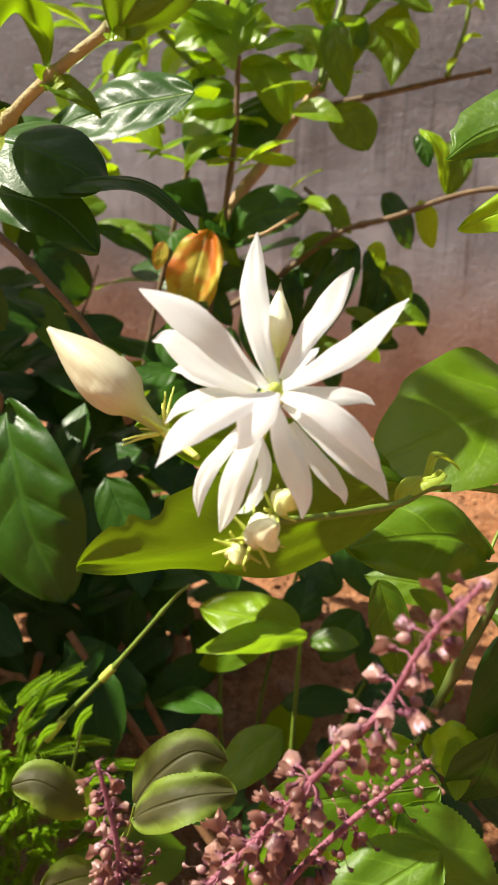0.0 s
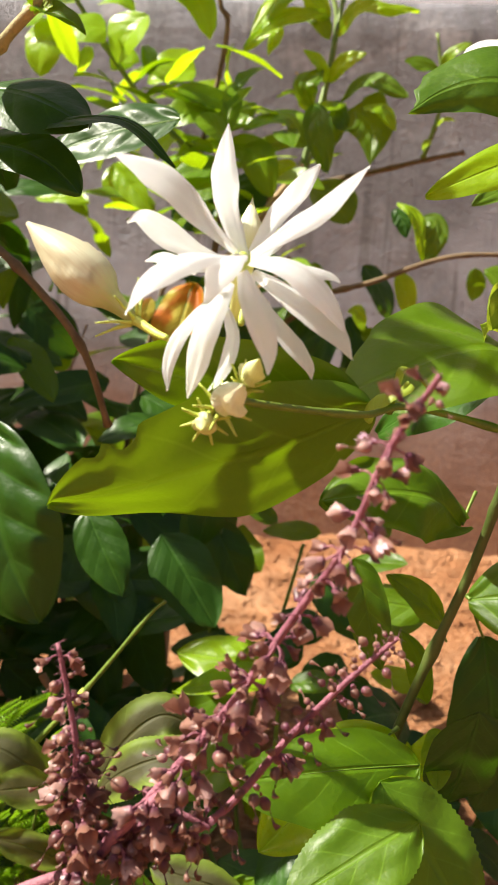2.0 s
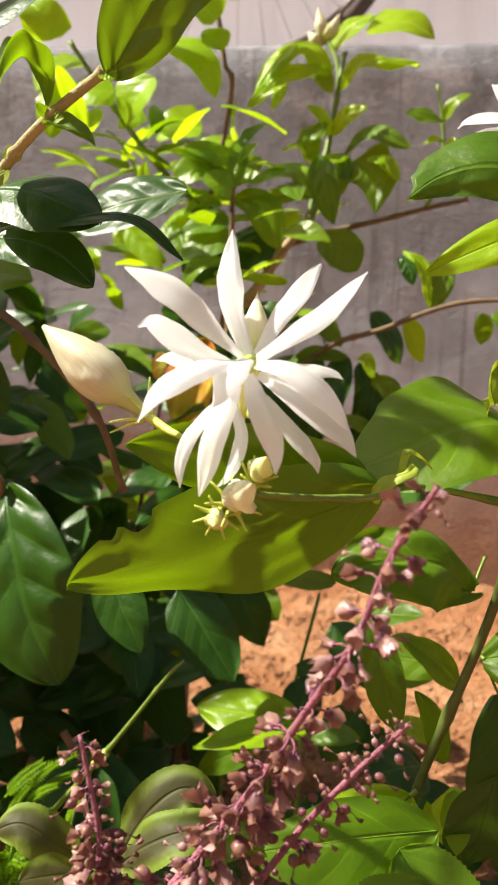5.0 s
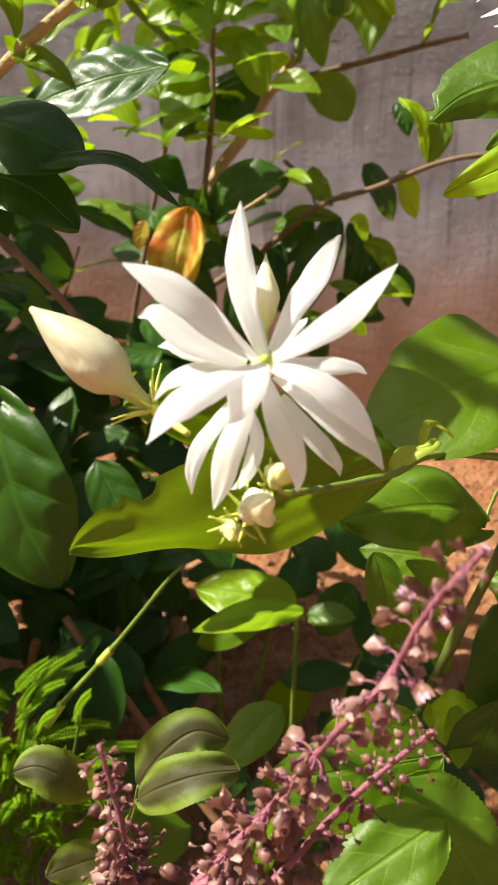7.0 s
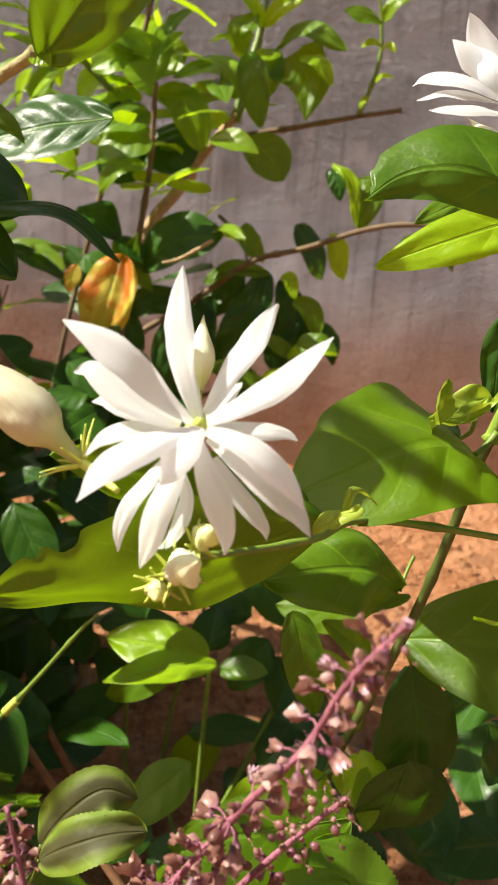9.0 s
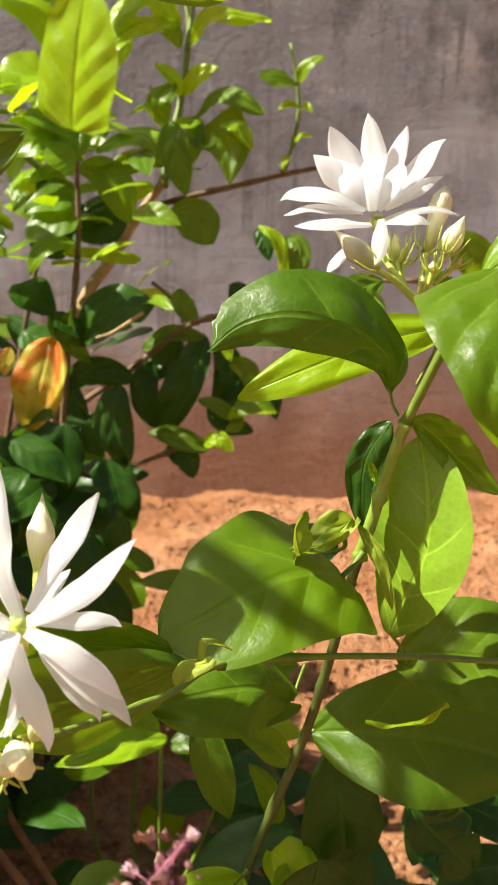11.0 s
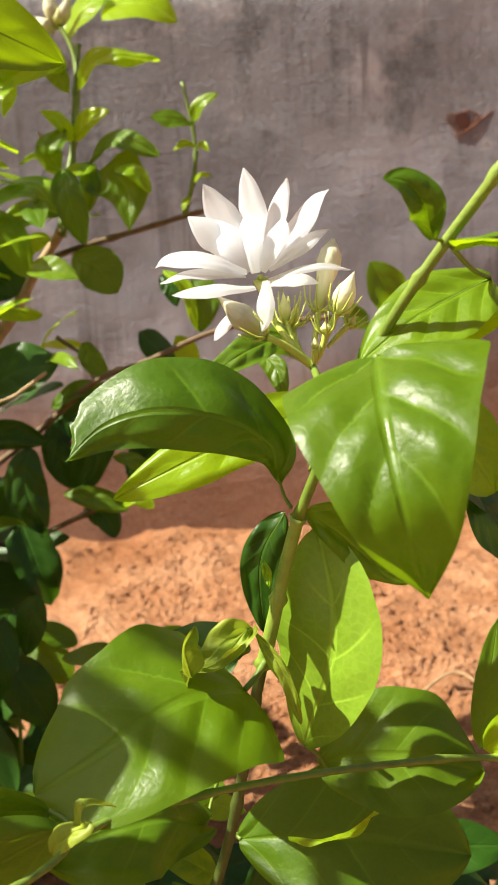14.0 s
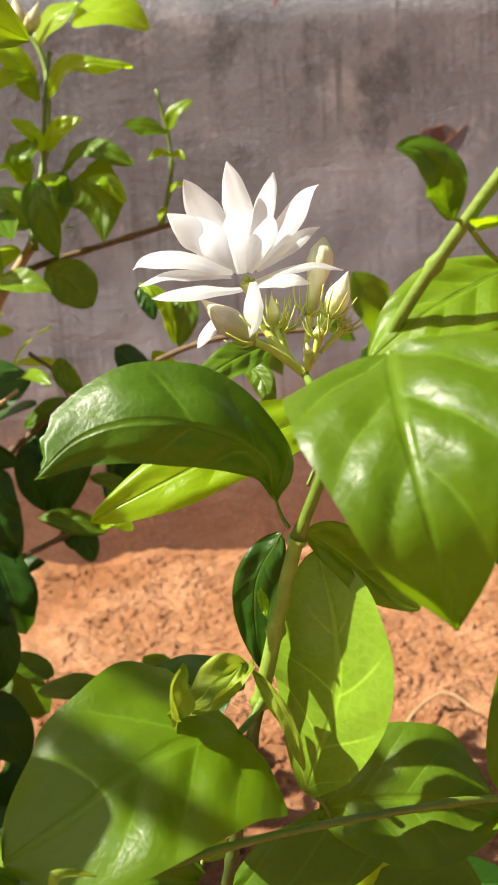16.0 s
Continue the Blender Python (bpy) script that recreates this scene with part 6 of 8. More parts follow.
leaf(jasmine_far, (-0.0903, 0.7750, 0.5934), (-0.1301, 0.7600, 0.5988), 0.0342, (-0.35, -0.72, 0.6), LEAF_FRESH, via=((-0.1076, 0.7650, 0.6037),), near=True, ribbed=False, quilt=0.02, wave=0.06, fold=0.15)
leaf(jasmine_far, (-0.0643, 0.7900, 0.6265), (-0.0960, 0.7800, 0.5943), 0.0314, (-0.25, -0.85, 0.45), LEAF_MID, via=((-0.0729, 0.7850, 0.6110),), near=True, ribbed=False, quilt=0.02, wave=0.06, fold=0.15)
leaf(jasmine_far, (-0.0887, 0.7800, 0.5872), (-0.0418, 0.7650, 0.5402), 0.0318, (-0.25, -0.85, 0.45), LEAF_MID, via=((-0.0587, 0.7700, 0.5762),), near=True, ribbed=False, quilt=0.02, wave=0.06, fold=0.15, shape=oval)
leaf(jasmine_far, (-0.0506, 0.7800, 0.5514), (-0.0220, 0.7700, 0.5699), 0.0345, (-0.35, -0.72, 0.6), LEAF_FRESH, via=((-0.0387, 0.7750, 0.5655),), near=True, ribbed=False, quilt=0.02, wave=0.06, fold=0.15, cup=0.2)
leaf(jasmine_far, (-0.0958, 0.7700, 0.5796), (-0.1272, 0.7600, 0.5704), 0.0271, (-0.35, -0.72, 0.6), LEAF_FRESH, via=((-0.1089, 0.7650, 0.5807),), near=True, ribbed=False, quilt=0.02, wave=0.06, fold=0.15)
leaf(jasmine_far, (-0.0897, 0.7750, 0.5672), (-0.1232, 0.7650, 0.5623), 0.0255, (-0.35, -0.72, 0.6), LEAF_MID, via=((-0.1059, 0.7700, 0.5689),), near=True, ribbed=False, quilt=0.02, wave=0.06, fold=0.15)
leaf(jasmine_far, (-0.0700, 0.7850, 0.5709), (-0.1078, 0.7750, 0.5540), 0.0223, (-0.35, -0.72, 0.6), LEAF_FRESH, via=((-0.0839, 0.7800, 0.5674),), near=True, ribbed=False, quilt=0.02, wave=0.06, fold=0.15)
leaf(jasmine_far, (-0.0971, 0.7700, 0.5373), (-0.1292, 0.7600, 0.5398), 0.0306, (-0.35, -0.72, 0.6), LEAF_FRESH, via=((-0.1110, 0.7650, 0.5444),), near=True, ribbed=False, quilt=0.02, wave=0.06, fold=0.15)
leaf(jasmine_far, (-0.0922, 0.8000, 0.5522), (-0.0564, 0.7850, 0.5249), 0.0533, (0.1, -0.92, 0.3), LEAF_DARK_SHADED, via=((-0.0721, 0.7900, 0.5421),), near=True, ribbed=False, quilt=0.02, wave=0.06, fold=0.15, shape=oval)
leaf(jasmine_far, (-0.0957, 0.7900, 0.5447), (-0.1306, 0.7800, 0.5158), 0.0448, (0.1, -0.92, 0.3), LEAF_DARK_SHADED, via=((-0.1112, 0.7850, 0.5302),), near=True, ribbed=False, quilt=0.02, wave=0.06, fold=0.15, shape=oval)
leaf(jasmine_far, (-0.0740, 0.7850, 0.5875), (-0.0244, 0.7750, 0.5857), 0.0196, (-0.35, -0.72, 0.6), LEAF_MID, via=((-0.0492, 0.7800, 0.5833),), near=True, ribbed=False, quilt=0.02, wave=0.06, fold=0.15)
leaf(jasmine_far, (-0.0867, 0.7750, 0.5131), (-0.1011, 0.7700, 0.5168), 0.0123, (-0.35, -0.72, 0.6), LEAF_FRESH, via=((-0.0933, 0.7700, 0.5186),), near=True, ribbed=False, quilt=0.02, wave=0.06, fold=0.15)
leaf(jasmine_far, (-0.1209, 0.8000, 0.5887), (-0.0957, 0.7850, 0.5446), 0.0362, (0.1, -0.92, 0.3), LEAF_DARK_SHADED, via=((-0.1109, 0.7900, 0.5544),), near=True, ribbed=False, quilt=0.02, wave=0.06, fold=0.15)
leaf(jasmine_far, (-0.0851, 0.7300, 0.4411), (-0.0179, 0.7100, 0.4749), 0.0462, (-0.25, -0.85, 0.45), LEAF_DARK_SHADED, via=((-0.0553, 0.7200, 0.4653),), near=True, ribbed=False, quilt=0.02, wave=0.06, fold=0.15, shape=oval)
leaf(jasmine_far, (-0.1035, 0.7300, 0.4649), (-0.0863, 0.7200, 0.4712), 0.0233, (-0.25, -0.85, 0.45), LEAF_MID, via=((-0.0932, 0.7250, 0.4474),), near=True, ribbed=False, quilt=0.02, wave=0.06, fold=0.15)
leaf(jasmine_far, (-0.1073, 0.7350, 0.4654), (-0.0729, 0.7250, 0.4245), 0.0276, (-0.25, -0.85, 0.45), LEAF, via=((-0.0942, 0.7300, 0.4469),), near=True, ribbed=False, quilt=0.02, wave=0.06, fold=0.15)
leaf(jasmine_far, (0.0208, 0.7500, 0.4481), (-0.0177, 0.7350, 0.3583), 0.0473, (-0.25, -0.85, 0.45), LEAF_DARK_SHADED, via=((0.0056, 0.7400, 0.4031),), near=True, ribbed=False, quilt=0.025, wave=0.08, fold=0.15, wings=(-0.1, 0.15))
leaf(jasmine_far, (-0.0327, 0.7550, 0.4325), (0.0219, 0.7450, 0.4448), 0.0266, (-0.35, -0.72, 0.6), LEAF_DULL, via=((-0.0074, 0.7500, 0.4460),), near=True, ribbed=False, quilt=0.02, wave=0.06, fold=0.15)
leaf(jasmine_far, (-0.0500, 0.7300, 0.4056), (-0.0430, 0.7200, 0.3345), 0.0465, (0.1, -0.92, 0.3), LEAF_DARK_SHADED, via=((-0.0553, 0.7250, 0.3749),), near=True, ribbed=False, quilt=0.02, wave=0.06, fold=0.15)
leaf(jasmine_far, (-0.0984, 0.7400, 0.4046), (-0.0346, 0.7300, 0.4088), 0.0362, (0.1, -0.92, 0.3), LEAF_DARK_SHADED, via=((-0.0693, 0.7350, 0.4162),), near=True, ribbed=False, quilt=0.02, wave=0.06, fold=0.15)
leaf(jasmine_far, (-0.1174, 0.7500, 0.4204), (-0.0794, 0.7400, 0.3721), 0.0367, (0.1, -0.92, 0.3), LEAF_DARK_SHADED, via=((-0.1007, 0.7450, 0.3988),), near=True, ribbed=False, quilt=0.02, wave=0.06, fold=0.15)
leaf(jasmine_far, (-0.0268, 0.7650, 0.4221), (-0.0229, 0.7550, 0.3630), 0.0374, (0.1, -0.92, 0.3), LEAF_DARK_SHADED, via=((-0.0323, 0.7600, 0.3927),), near=True, ribbed=False, quilt=0.02, wave=0.06, fold=0.15)
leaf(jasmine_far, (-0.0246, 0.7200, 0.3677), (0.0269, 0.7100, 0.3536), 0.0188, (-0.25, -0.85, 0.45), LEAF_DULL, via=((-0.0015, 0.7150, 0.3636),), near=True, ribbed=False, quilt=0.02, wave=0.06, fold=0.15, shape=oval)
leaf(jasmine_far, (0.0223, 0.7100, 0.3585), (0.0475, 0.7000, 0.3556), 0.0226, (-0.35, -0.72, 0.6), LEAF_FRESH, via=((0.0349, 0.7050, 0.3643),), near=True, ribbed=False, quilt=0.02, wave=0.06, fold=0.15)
leaf(jasmine_far, (-0.0111, 0.7450, 0.3488), (0.0125, 0.7350, 0.3224), 0.0339, (0.1, -0.92, 0.3), LEAF_DARK_SHADED, via=((0.0058, 0.7400, 0.3405),), near=True, ribbed=False, quilt=0.02, wave=0.06, fold=0.15)
leaf(jasmine_far, (-0.0690, 0.7350, 0.3390), (-0.0440, 0.7250, 0.2768), 0.0385, (0.1, -0.92, 0.3), LEAF_DARK_SHADED, via=((-0.0540, 0.7300, 0.3113),), near=True, ribbed=False, quilt=0.02, wave=0.06, fold=0.15, shape=oval)
leaf(jasmine_far, (-0.0855, 0.7450, 0.3652), (-0.1224, 0.7350, 0.3213), 0.0474, (0.1, -0.92, 0.3), LEAF_DARK_SHADED, via=((-0.1027, 0.7400, 0.3449),), near=True, ribbed=False, quilt=0.02, wave=0.06, fold=0.15)
leaf(jasmine_far, (0.0436, 0.7300, 0.4261), (0.0670, 0.7200, 0.3974), 0.0257, (-0.25, -0.85, 0.45), LEAF, via=((0.0592, 0.7250, 0.4194),), near=True, ribbed=False, quilt=0.02, wave=0.06, fold=0.15)
leaf(jasmine_far, (0.0311, 0.7300, 0.4445), (0.0452, 0.7200, 0.4275), 0.0174, (-0.35, -0.72, 0.6), LEAF_FRESH, via=((0.0393, 0.7250, 0.4435),), near=True, ribbed=False, quilt=0.02, wave=0.06, fold=0.15)
leaf(jasmine_far, (0.0165, 0.7300, 0.3934), (0.0571, 0.7200, 0.3733), 0.0191, (-0.35, -0.72, 0.6), LEAF_DULL, via=((0.0320, 0.7250, 0.3893),), near=True, ribbed=False, quilt=0.02, wave=0.06, fold=0.15)
leaf(jasmine_far, (0.0405, 0.7200, 0.3794), (0.0842, 0.7100, 0.3865), 0.0197, (-0.35, -0.72, 0.6), LEAF_FRESH, via=((0.0606, 0.7150, 0.3888),), near=True, ribbed=False, quilt=0.02, wave=0.06, fold=0.15)
leaf(jasmine_far, (0.0463, 0.7250, 0.3881), (0.0403, 0.7200, 0.3686), 0.0182, (-0.25, -0.85, 0.45), LEAF, via=((0.0509, 0.7200, 0.3743),), near=True, ribbed=False, quilt=0.02, wave=0.06, fold=0.15)
leaf(jasmine_far, (-0.0012, 0.7600, 0.4854), (0.0170, 0.7500, 0.4540), 0.0268, (0.1, -0.92, 0.3), LEAF_DULL, via=((0.0036, 0.7550, 0.4697),), near=True, ribbed=False, quilt=0.02, wave=0.06, fold=0.15)
leaf(jasmine_far, (0.0678, 0.7600, 0.5404), (0.0912, 0.7500, 0.4900), 0.0173, (0.3, -0.85, 0.35), LEAF_FRESH, via=((0.0830, 0.7550, 0.5242),), near=True, ribbed=False, quilt=0.02, wave=0.06, fold=0.15)
leaf(jasmine_far, (0.0902, 0.7650, 0.5298), (0.0944, 0.7550, 0.4877), 0.0322, (0.1, -0.92, 0.3), LEAF_DULL, via=((0.1016, 0.7600, 0.5192),), near=True, ribbed=False, quilt=0.02, wave=0.06, fold=0.15)
leaf(jasmine_far, (0.0659, 0.7700, 0.5362), (0.0772, 0.7600, 0.5098), 0.0219, (0.1, -0.92, 0.3), LEAF_DARK_SHADED, via=((0.0725, 0.7650, 0.5242),), near=True, ribbed=False, quilt=0.02, wave=0.06, fold=0.15)
leaf(jasmine_far, (0.1004, 0.7900, 0.6570), (0.0658, 0.7800, 0.6627), 0.0204, (-0.2, -0.75, 0.6), LEAF, via=((0.0856, 0.7850, 0.6594),), near=True, ribbed=False, wave=0.05, fold=0.15, shape=oval)
leaf(jasmine_far, (0.1009, 0.7900, 0.6588), (0.1216, 0.7800, 0.6791), 0.0204, (-0.2, -0.75, 0.6), LEAF_MID, via=((0.1075, 0.7850, 0.6709),), near=True, ribbed=False, wave=0.05, fold=0.2)
leaf(jasmine_far, (0.1018, 0.7900, 0.6393), (0.0828, 0.7800, 0.6352), 0.0122, (-0.2, -0.7, 0.6), LEAF_FRESH, via=((0.0927, 0.7850, 0.6405),), near=True, ribbed=False, wave=0.08, fold=0.2)
leaf(jasmine_far, (0.1017, 0.7900, 0.6369), (0.1119, 0.7800, 0.6342), 0.0112, (-0.2, -0.7, 0.6), LEAF_FRESH, via=((0.1064, 0.7850, 0.6395),), near=True, ribbed=False, wave=0.08, fold=0.2)
leaf(jasmine_far, (0.0987, 0.7900, 0.6110), (0.1128, 0.7800, 0.6137), 0.0102, (-0.2, -0.7, 0.6), LEAF_FRESH, via=((0.1048, 0.7850, 0.6152),), near=True, ribbed=False, wave=0.08, fold=0.2)
leaf(jasmine_far, (0.0951, 0.7900, 0.5991), (0.0873, 0.7800, 0.5875), 0.0092, (-0.2, -0.7, 0.6), LEAF_FRESH, via=((0.0904, 0.7850, 0.5940),), near=True, ribbed=False, wave=0.08, fold=0.2)
leaf(jasmine_far, (0.0331, 0.7700, 0.4408), (0.0306, 0.7600, 0.3775), 0.0388, (0.1, -0.92, 0.3), LEAF_DARK_SHADED, via=((0.0427, 0.7650, 0.4111),), near=True, ribbed=False, quilt=0.02, wave=0.10, fold=0.2)
leaf(jasmine_far, (0.0664, 0.7750, 0.4195), (0.0452, 0.7650, 0.3571), 0.0370, (-0.1, -0.9, 0.4), LEAF_DARK_SHADED, via=((0.0508, 0.7700, 0.3923),), near=True, ribbed=False, quilt=0.02, wave=0.10, fold=0.2)
leaf(jasmine_far, (0.0242, 0.7700, 0.3798), (0.0655, 0.7600, 0.3595), 0.0288, (-0.2, -0.85, 0.45), LEAF_DARK_SHADED, via=((0.0418, 0.7650, 0.3650),), near=True, ribbed=False, quilt=0.02, wave=0.10, fold=0.2)
leaf(jasmine_far, (-0.0020, 0.7750, 0.4457), (-0.0351, 0.7650, 0.3995), 0.0400, (0.1, -0.9, 0.35), LEAF_DARK_SHADED, via=((-0.0174, 0.7700, 0.4213),), near=True, ribbed=False, quilt=0.02, wave=0.10, fold=0.2)
leaf(jasmine_far, (0.0703, 0.7750, 0.4041), (0.0860, 0.7650, 0.3695), 0.0240, (0.2, -0.9, 0.3), LEAF_DARK_SHADED, via=((0.0802, 0.7700, 0.3919),), near=True, ribbed=False, quilt=0.02, wave=0.10, fold=0.2)
stem(jasmine_far, ((0.0089, 0.8300, 0.7307), (0.0035, 0.8200, 0.6910), (-0.0013, 0.8150, 0.6522), (-0.0045, 0.8150, 0.6137), (-0.0164, 0.8150, 0.5720)), 0.0022, 0.002, STEM, nodes=4)
stem(jasmine_far, ((-0.0263, 0.8100, 0.6349), (-0.0276, 0.8100, 0.6539), (-0.0294, 0.8100, 0.6587)), 0.0016, 0.001, TWIG_PALE, name='twig')
stem(jasmine_far, ((-0.0249, 0.7700, 0.4900), (-0.0053, 0.7650, 0.4739), (0.0028, 0.7600, 0.4546)), 0.0018, 0.001, TWIG, name='twig')
# inner leaves, mostly in the dark colour that stands for shade
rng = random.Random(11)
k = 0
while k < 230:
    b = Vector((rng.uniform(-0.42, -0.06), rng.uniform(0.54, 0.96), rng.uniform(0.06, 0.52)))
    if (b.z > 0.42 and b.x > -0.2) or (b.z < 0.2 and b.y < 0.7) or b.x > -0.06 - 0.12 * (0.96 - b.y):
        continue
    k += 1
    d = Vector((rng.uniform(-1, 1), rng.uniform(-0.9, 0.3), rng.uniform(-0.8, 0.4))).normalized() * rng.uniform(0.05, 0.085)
    leaf(jasmine_far, b, b + d, rng.uniform(0.030, 0.05), (rng.uniform(-0.5, 0.5), rng.uniform(-0.8, -0.2), rng.uniform(0.3, 1)), LEAF_DARK_SHADED if rng.random() < 0.8 else LEAF, rng.uniform(0.02, 0.1), rng.uniform(0.05, 0.3))
for k in range(2):
    x, y = rng.uniform(-0.42, -0.2), rng.uniform(0.7, 0.95)
    stem(jasmine_far, ((x * 0.7, y, -0.01), (x * 0.9, y, 0.15), (x, y + 0.02, 0.32), (x + 0.03, y, 0.42)), 0.0035, 0.0007, TWIG, "branch", nodes=5, wobble=0.002)
# unseen canopy added beside the view, shading the soil; sun comes through its gaps
GAPS = [Vector(q) for q in ((-0.185, 0.445, 0.345), (-0.160, 0.432, 0.305), (-0.140, 0.420, 0.260), (-0.03, 0.50, 0.17), (-0.10, 0.40, 0.20), (-0.145, 0.40, 0.185), (-0.11, 0.45, 0.18), (-0.10, 0.428, 0.52), (-0.12, 0.43, 0.515))]


def leaves_gap(b, d, clear=0.048):
    """True where the leaf from b along d keeps the sun's gaps open."""
    for q in (b, b + d * 0.5, b + d):
        for g in GAPS:
            v = q - g
            if (v - SUN_TO * v.dot(SUN_TO)).length < clear and v.dot(SUN_TO) > 0.02:
                return False
    return True


k = 0
while k < 400:
    b = Vector((rng.uniform(-0.98, -0.30), rng.uniform(0.18, 0.88), rng.uniform(0.05, 1.0)))
    if b.x > -0.24 - 0.17 * b.y or b.z > 0.57 - (b.x + 0.3) * 0.9:
        continue
    d = Vector((rng.uniform(-1, 1), rng.uniform(-0.8, 0.8), rng.uniform(-0.6, 0.5))).normalized() * rng.uniform(0.08, 0.115)
    if not leaves_gap(b, d):
        continue
    k += 1
    leaf(jasmine_left, b, b + d, rng.uniform(0.06, 0.08), (rng.uniform(-0.7, 0.3), rng.uniform(-0.5, 0.3), rng.uniform(0.5, 1)), LEAF if rng.random() < 0.4 else LEAF_DARK_SHADED, rng.uniform(0.02, 0.1), rng.uniform(0.05, 0.3))
# leaves added low behind the stalk, coloured dark in place of shade
leaf(jasmine_left, (-0.2109, 0.6000, 0.1629), (-0.1552, 0.5800, 0.1302), 0.0435, (0.1, -0.9, 0.4), LEAF_DARK_SHADED, via=((-0.1850, 0.5900, 0.1556),), wave=0.06, fold=0.15)
leaf(jasmine_left, (-0.1716, 0.6200, 0.1774), (-0.1562, 0.6000, 0.1151), 0.0449, (-0.1, -0.9, 0.35), LEAF_DARK_SHADED, via=((-0.1547, 0.6100, 0.1494),), wave=0.06, fold=0.15)
leaf(jasmine_left, (-0.1303, 0.6400, 0.1780), (-0.1337, 0.6200, 0.1172), 0.0421, (0.2, -0.9, 0.3), LEAF_DARK_SHADED, via=((-0.1414, 0.6300, 0.1515),), wave=0.06, fold=0.15)
leaf(jasmine_left, (-0.2219, 0.5800, 0.1331), (-0.1666, 0.5600, 0.1021), 0.0421, (0.0, -0.9, 0.4), LEAF_DARK_SHADED, via=((-0.1917, 0.5700, 0.1270),), wave=0.06, fold=0.15)
leaf(jasmine_left, (-0.1131, 0.6300, 0.1393), (-0.1120, 0.6100, 0.0795), 0.0456, (0.1, -0.9, 0.35), LEAF_DARK_SHADED, via=((-0.1243, 0.6200, 0.1131),), wave=0.06, fold=0.15)
leaf(jasmine_left, (-0.1517, 0.6000, 0.1205), (-0.1590, 0.5800, 0.0622), 0.0435, (-0.1, -0.9, 0.35), LEAF_DARK_SHADED, via=((-0.1667, 0.5900, 0.0949),), wave=0.06, fold=0.15)
leaf(jasmine_left, (-0.0949, 0.6600, 0.1324), (-0.0846, 0.6400, 0.0759), 0.0390, (0.1, -0.9, 0.3), LEAF_DARK_SHADED, via=((-0.0780, 0.6500, 0.1129),), wave=0.06, fold=0.15)
leaf(jasmine_left, (-0.2489, 0.6400, 0.1773), (-0.1855, 0.6200, 0.1857), 0.0378, (0.1, -0.9, 0.3), LEAF_DARK_SHADED, via=((-0.2167, 0.6300, 0.1742),), wave=0.06, fold=0.15)
# unseen leaves added beside the view, casting stripes on the broad leaf
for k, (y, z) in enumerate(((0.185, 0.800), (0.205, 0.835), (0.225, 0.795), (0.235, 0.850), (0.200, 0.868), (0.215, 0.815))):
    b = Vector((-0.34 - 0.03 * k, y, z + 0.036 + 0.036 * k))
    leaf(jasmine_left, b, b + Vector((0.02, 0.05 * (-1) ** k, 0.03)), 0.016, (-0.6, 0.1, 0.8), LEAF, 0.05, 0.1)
# unseen leaves added along the sun's path, shading the low leaves
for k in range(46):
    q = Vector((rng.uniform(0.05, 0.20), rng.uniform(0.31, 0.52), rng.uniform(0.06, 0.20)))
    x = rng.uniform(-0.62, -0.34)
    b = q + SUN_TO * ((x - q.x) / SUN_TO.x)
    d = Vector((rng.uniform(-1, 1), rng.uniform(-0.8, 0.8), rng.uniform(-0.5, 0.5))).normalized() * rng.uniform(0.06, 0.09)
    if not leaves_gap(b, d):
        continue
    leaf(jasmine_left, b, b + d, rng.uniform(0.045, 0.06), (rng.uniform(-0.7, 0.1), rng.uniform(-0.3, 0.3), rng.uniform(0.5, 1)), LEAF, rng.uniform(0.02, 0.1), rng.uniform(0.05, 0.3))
# more unseen leaves, added to shade the near soil and low leaves
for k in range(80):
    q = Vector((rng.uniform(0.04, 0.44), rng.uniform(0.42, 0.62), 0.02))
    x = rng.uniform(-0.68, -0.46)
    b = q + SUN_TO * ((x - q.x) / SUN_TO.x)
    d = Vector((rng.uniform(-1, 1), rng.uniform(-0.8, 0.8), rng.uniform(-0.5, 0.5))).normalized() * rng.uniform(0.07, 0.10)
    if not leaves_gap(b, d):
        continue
    leaf(jasmine_left, b, b + d, rng.uniform(0.055, 0.075), (rng.uniform(-0.7, 0.1), rng.uniform(-0.3, 0.3), rng.uniform(0.5, 1)), LEAF_DARK_SHADED, rng.uniform(0.02, 0.1), rng.uniform(0.05, 0.3))
# three more added out of view, to shade one low leaf
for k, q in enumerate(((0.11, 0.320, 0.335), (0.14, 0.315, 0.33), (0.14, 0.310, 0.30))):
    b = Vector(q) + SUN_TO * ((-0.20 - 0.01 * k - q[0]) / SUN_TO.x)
    leaf(jasmine_left, b, b + Vector((0.02, 0.028 * (-1) ** k, 0.025)), 0.034, (-0.6, 0.1, 0.8), LEAF_DARK_SHADED, 0.05, 0.1)
# unseen leaves added to shade the low leaves farther out
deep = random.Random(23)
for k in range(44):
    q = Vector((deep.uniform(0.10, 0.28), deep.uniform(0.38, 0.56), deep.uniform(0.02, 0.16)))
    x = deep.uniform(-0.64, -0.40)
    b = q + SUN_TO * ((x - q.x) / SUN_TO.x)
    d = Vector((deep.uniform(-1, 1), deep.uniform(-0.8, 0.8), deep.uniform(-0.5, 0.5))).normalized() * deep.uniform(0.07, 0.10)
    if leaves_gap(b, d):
        leaf(jasmine_left, b, b + d, deep.uniform(0.055, 0.075), (deep.uniform(-0.8, -0.2), deep.uniform(-0.3, 0.3), deep.uniform(0.6, 1)), LEAF_DARK_SHADED, 0.05, 0.15)
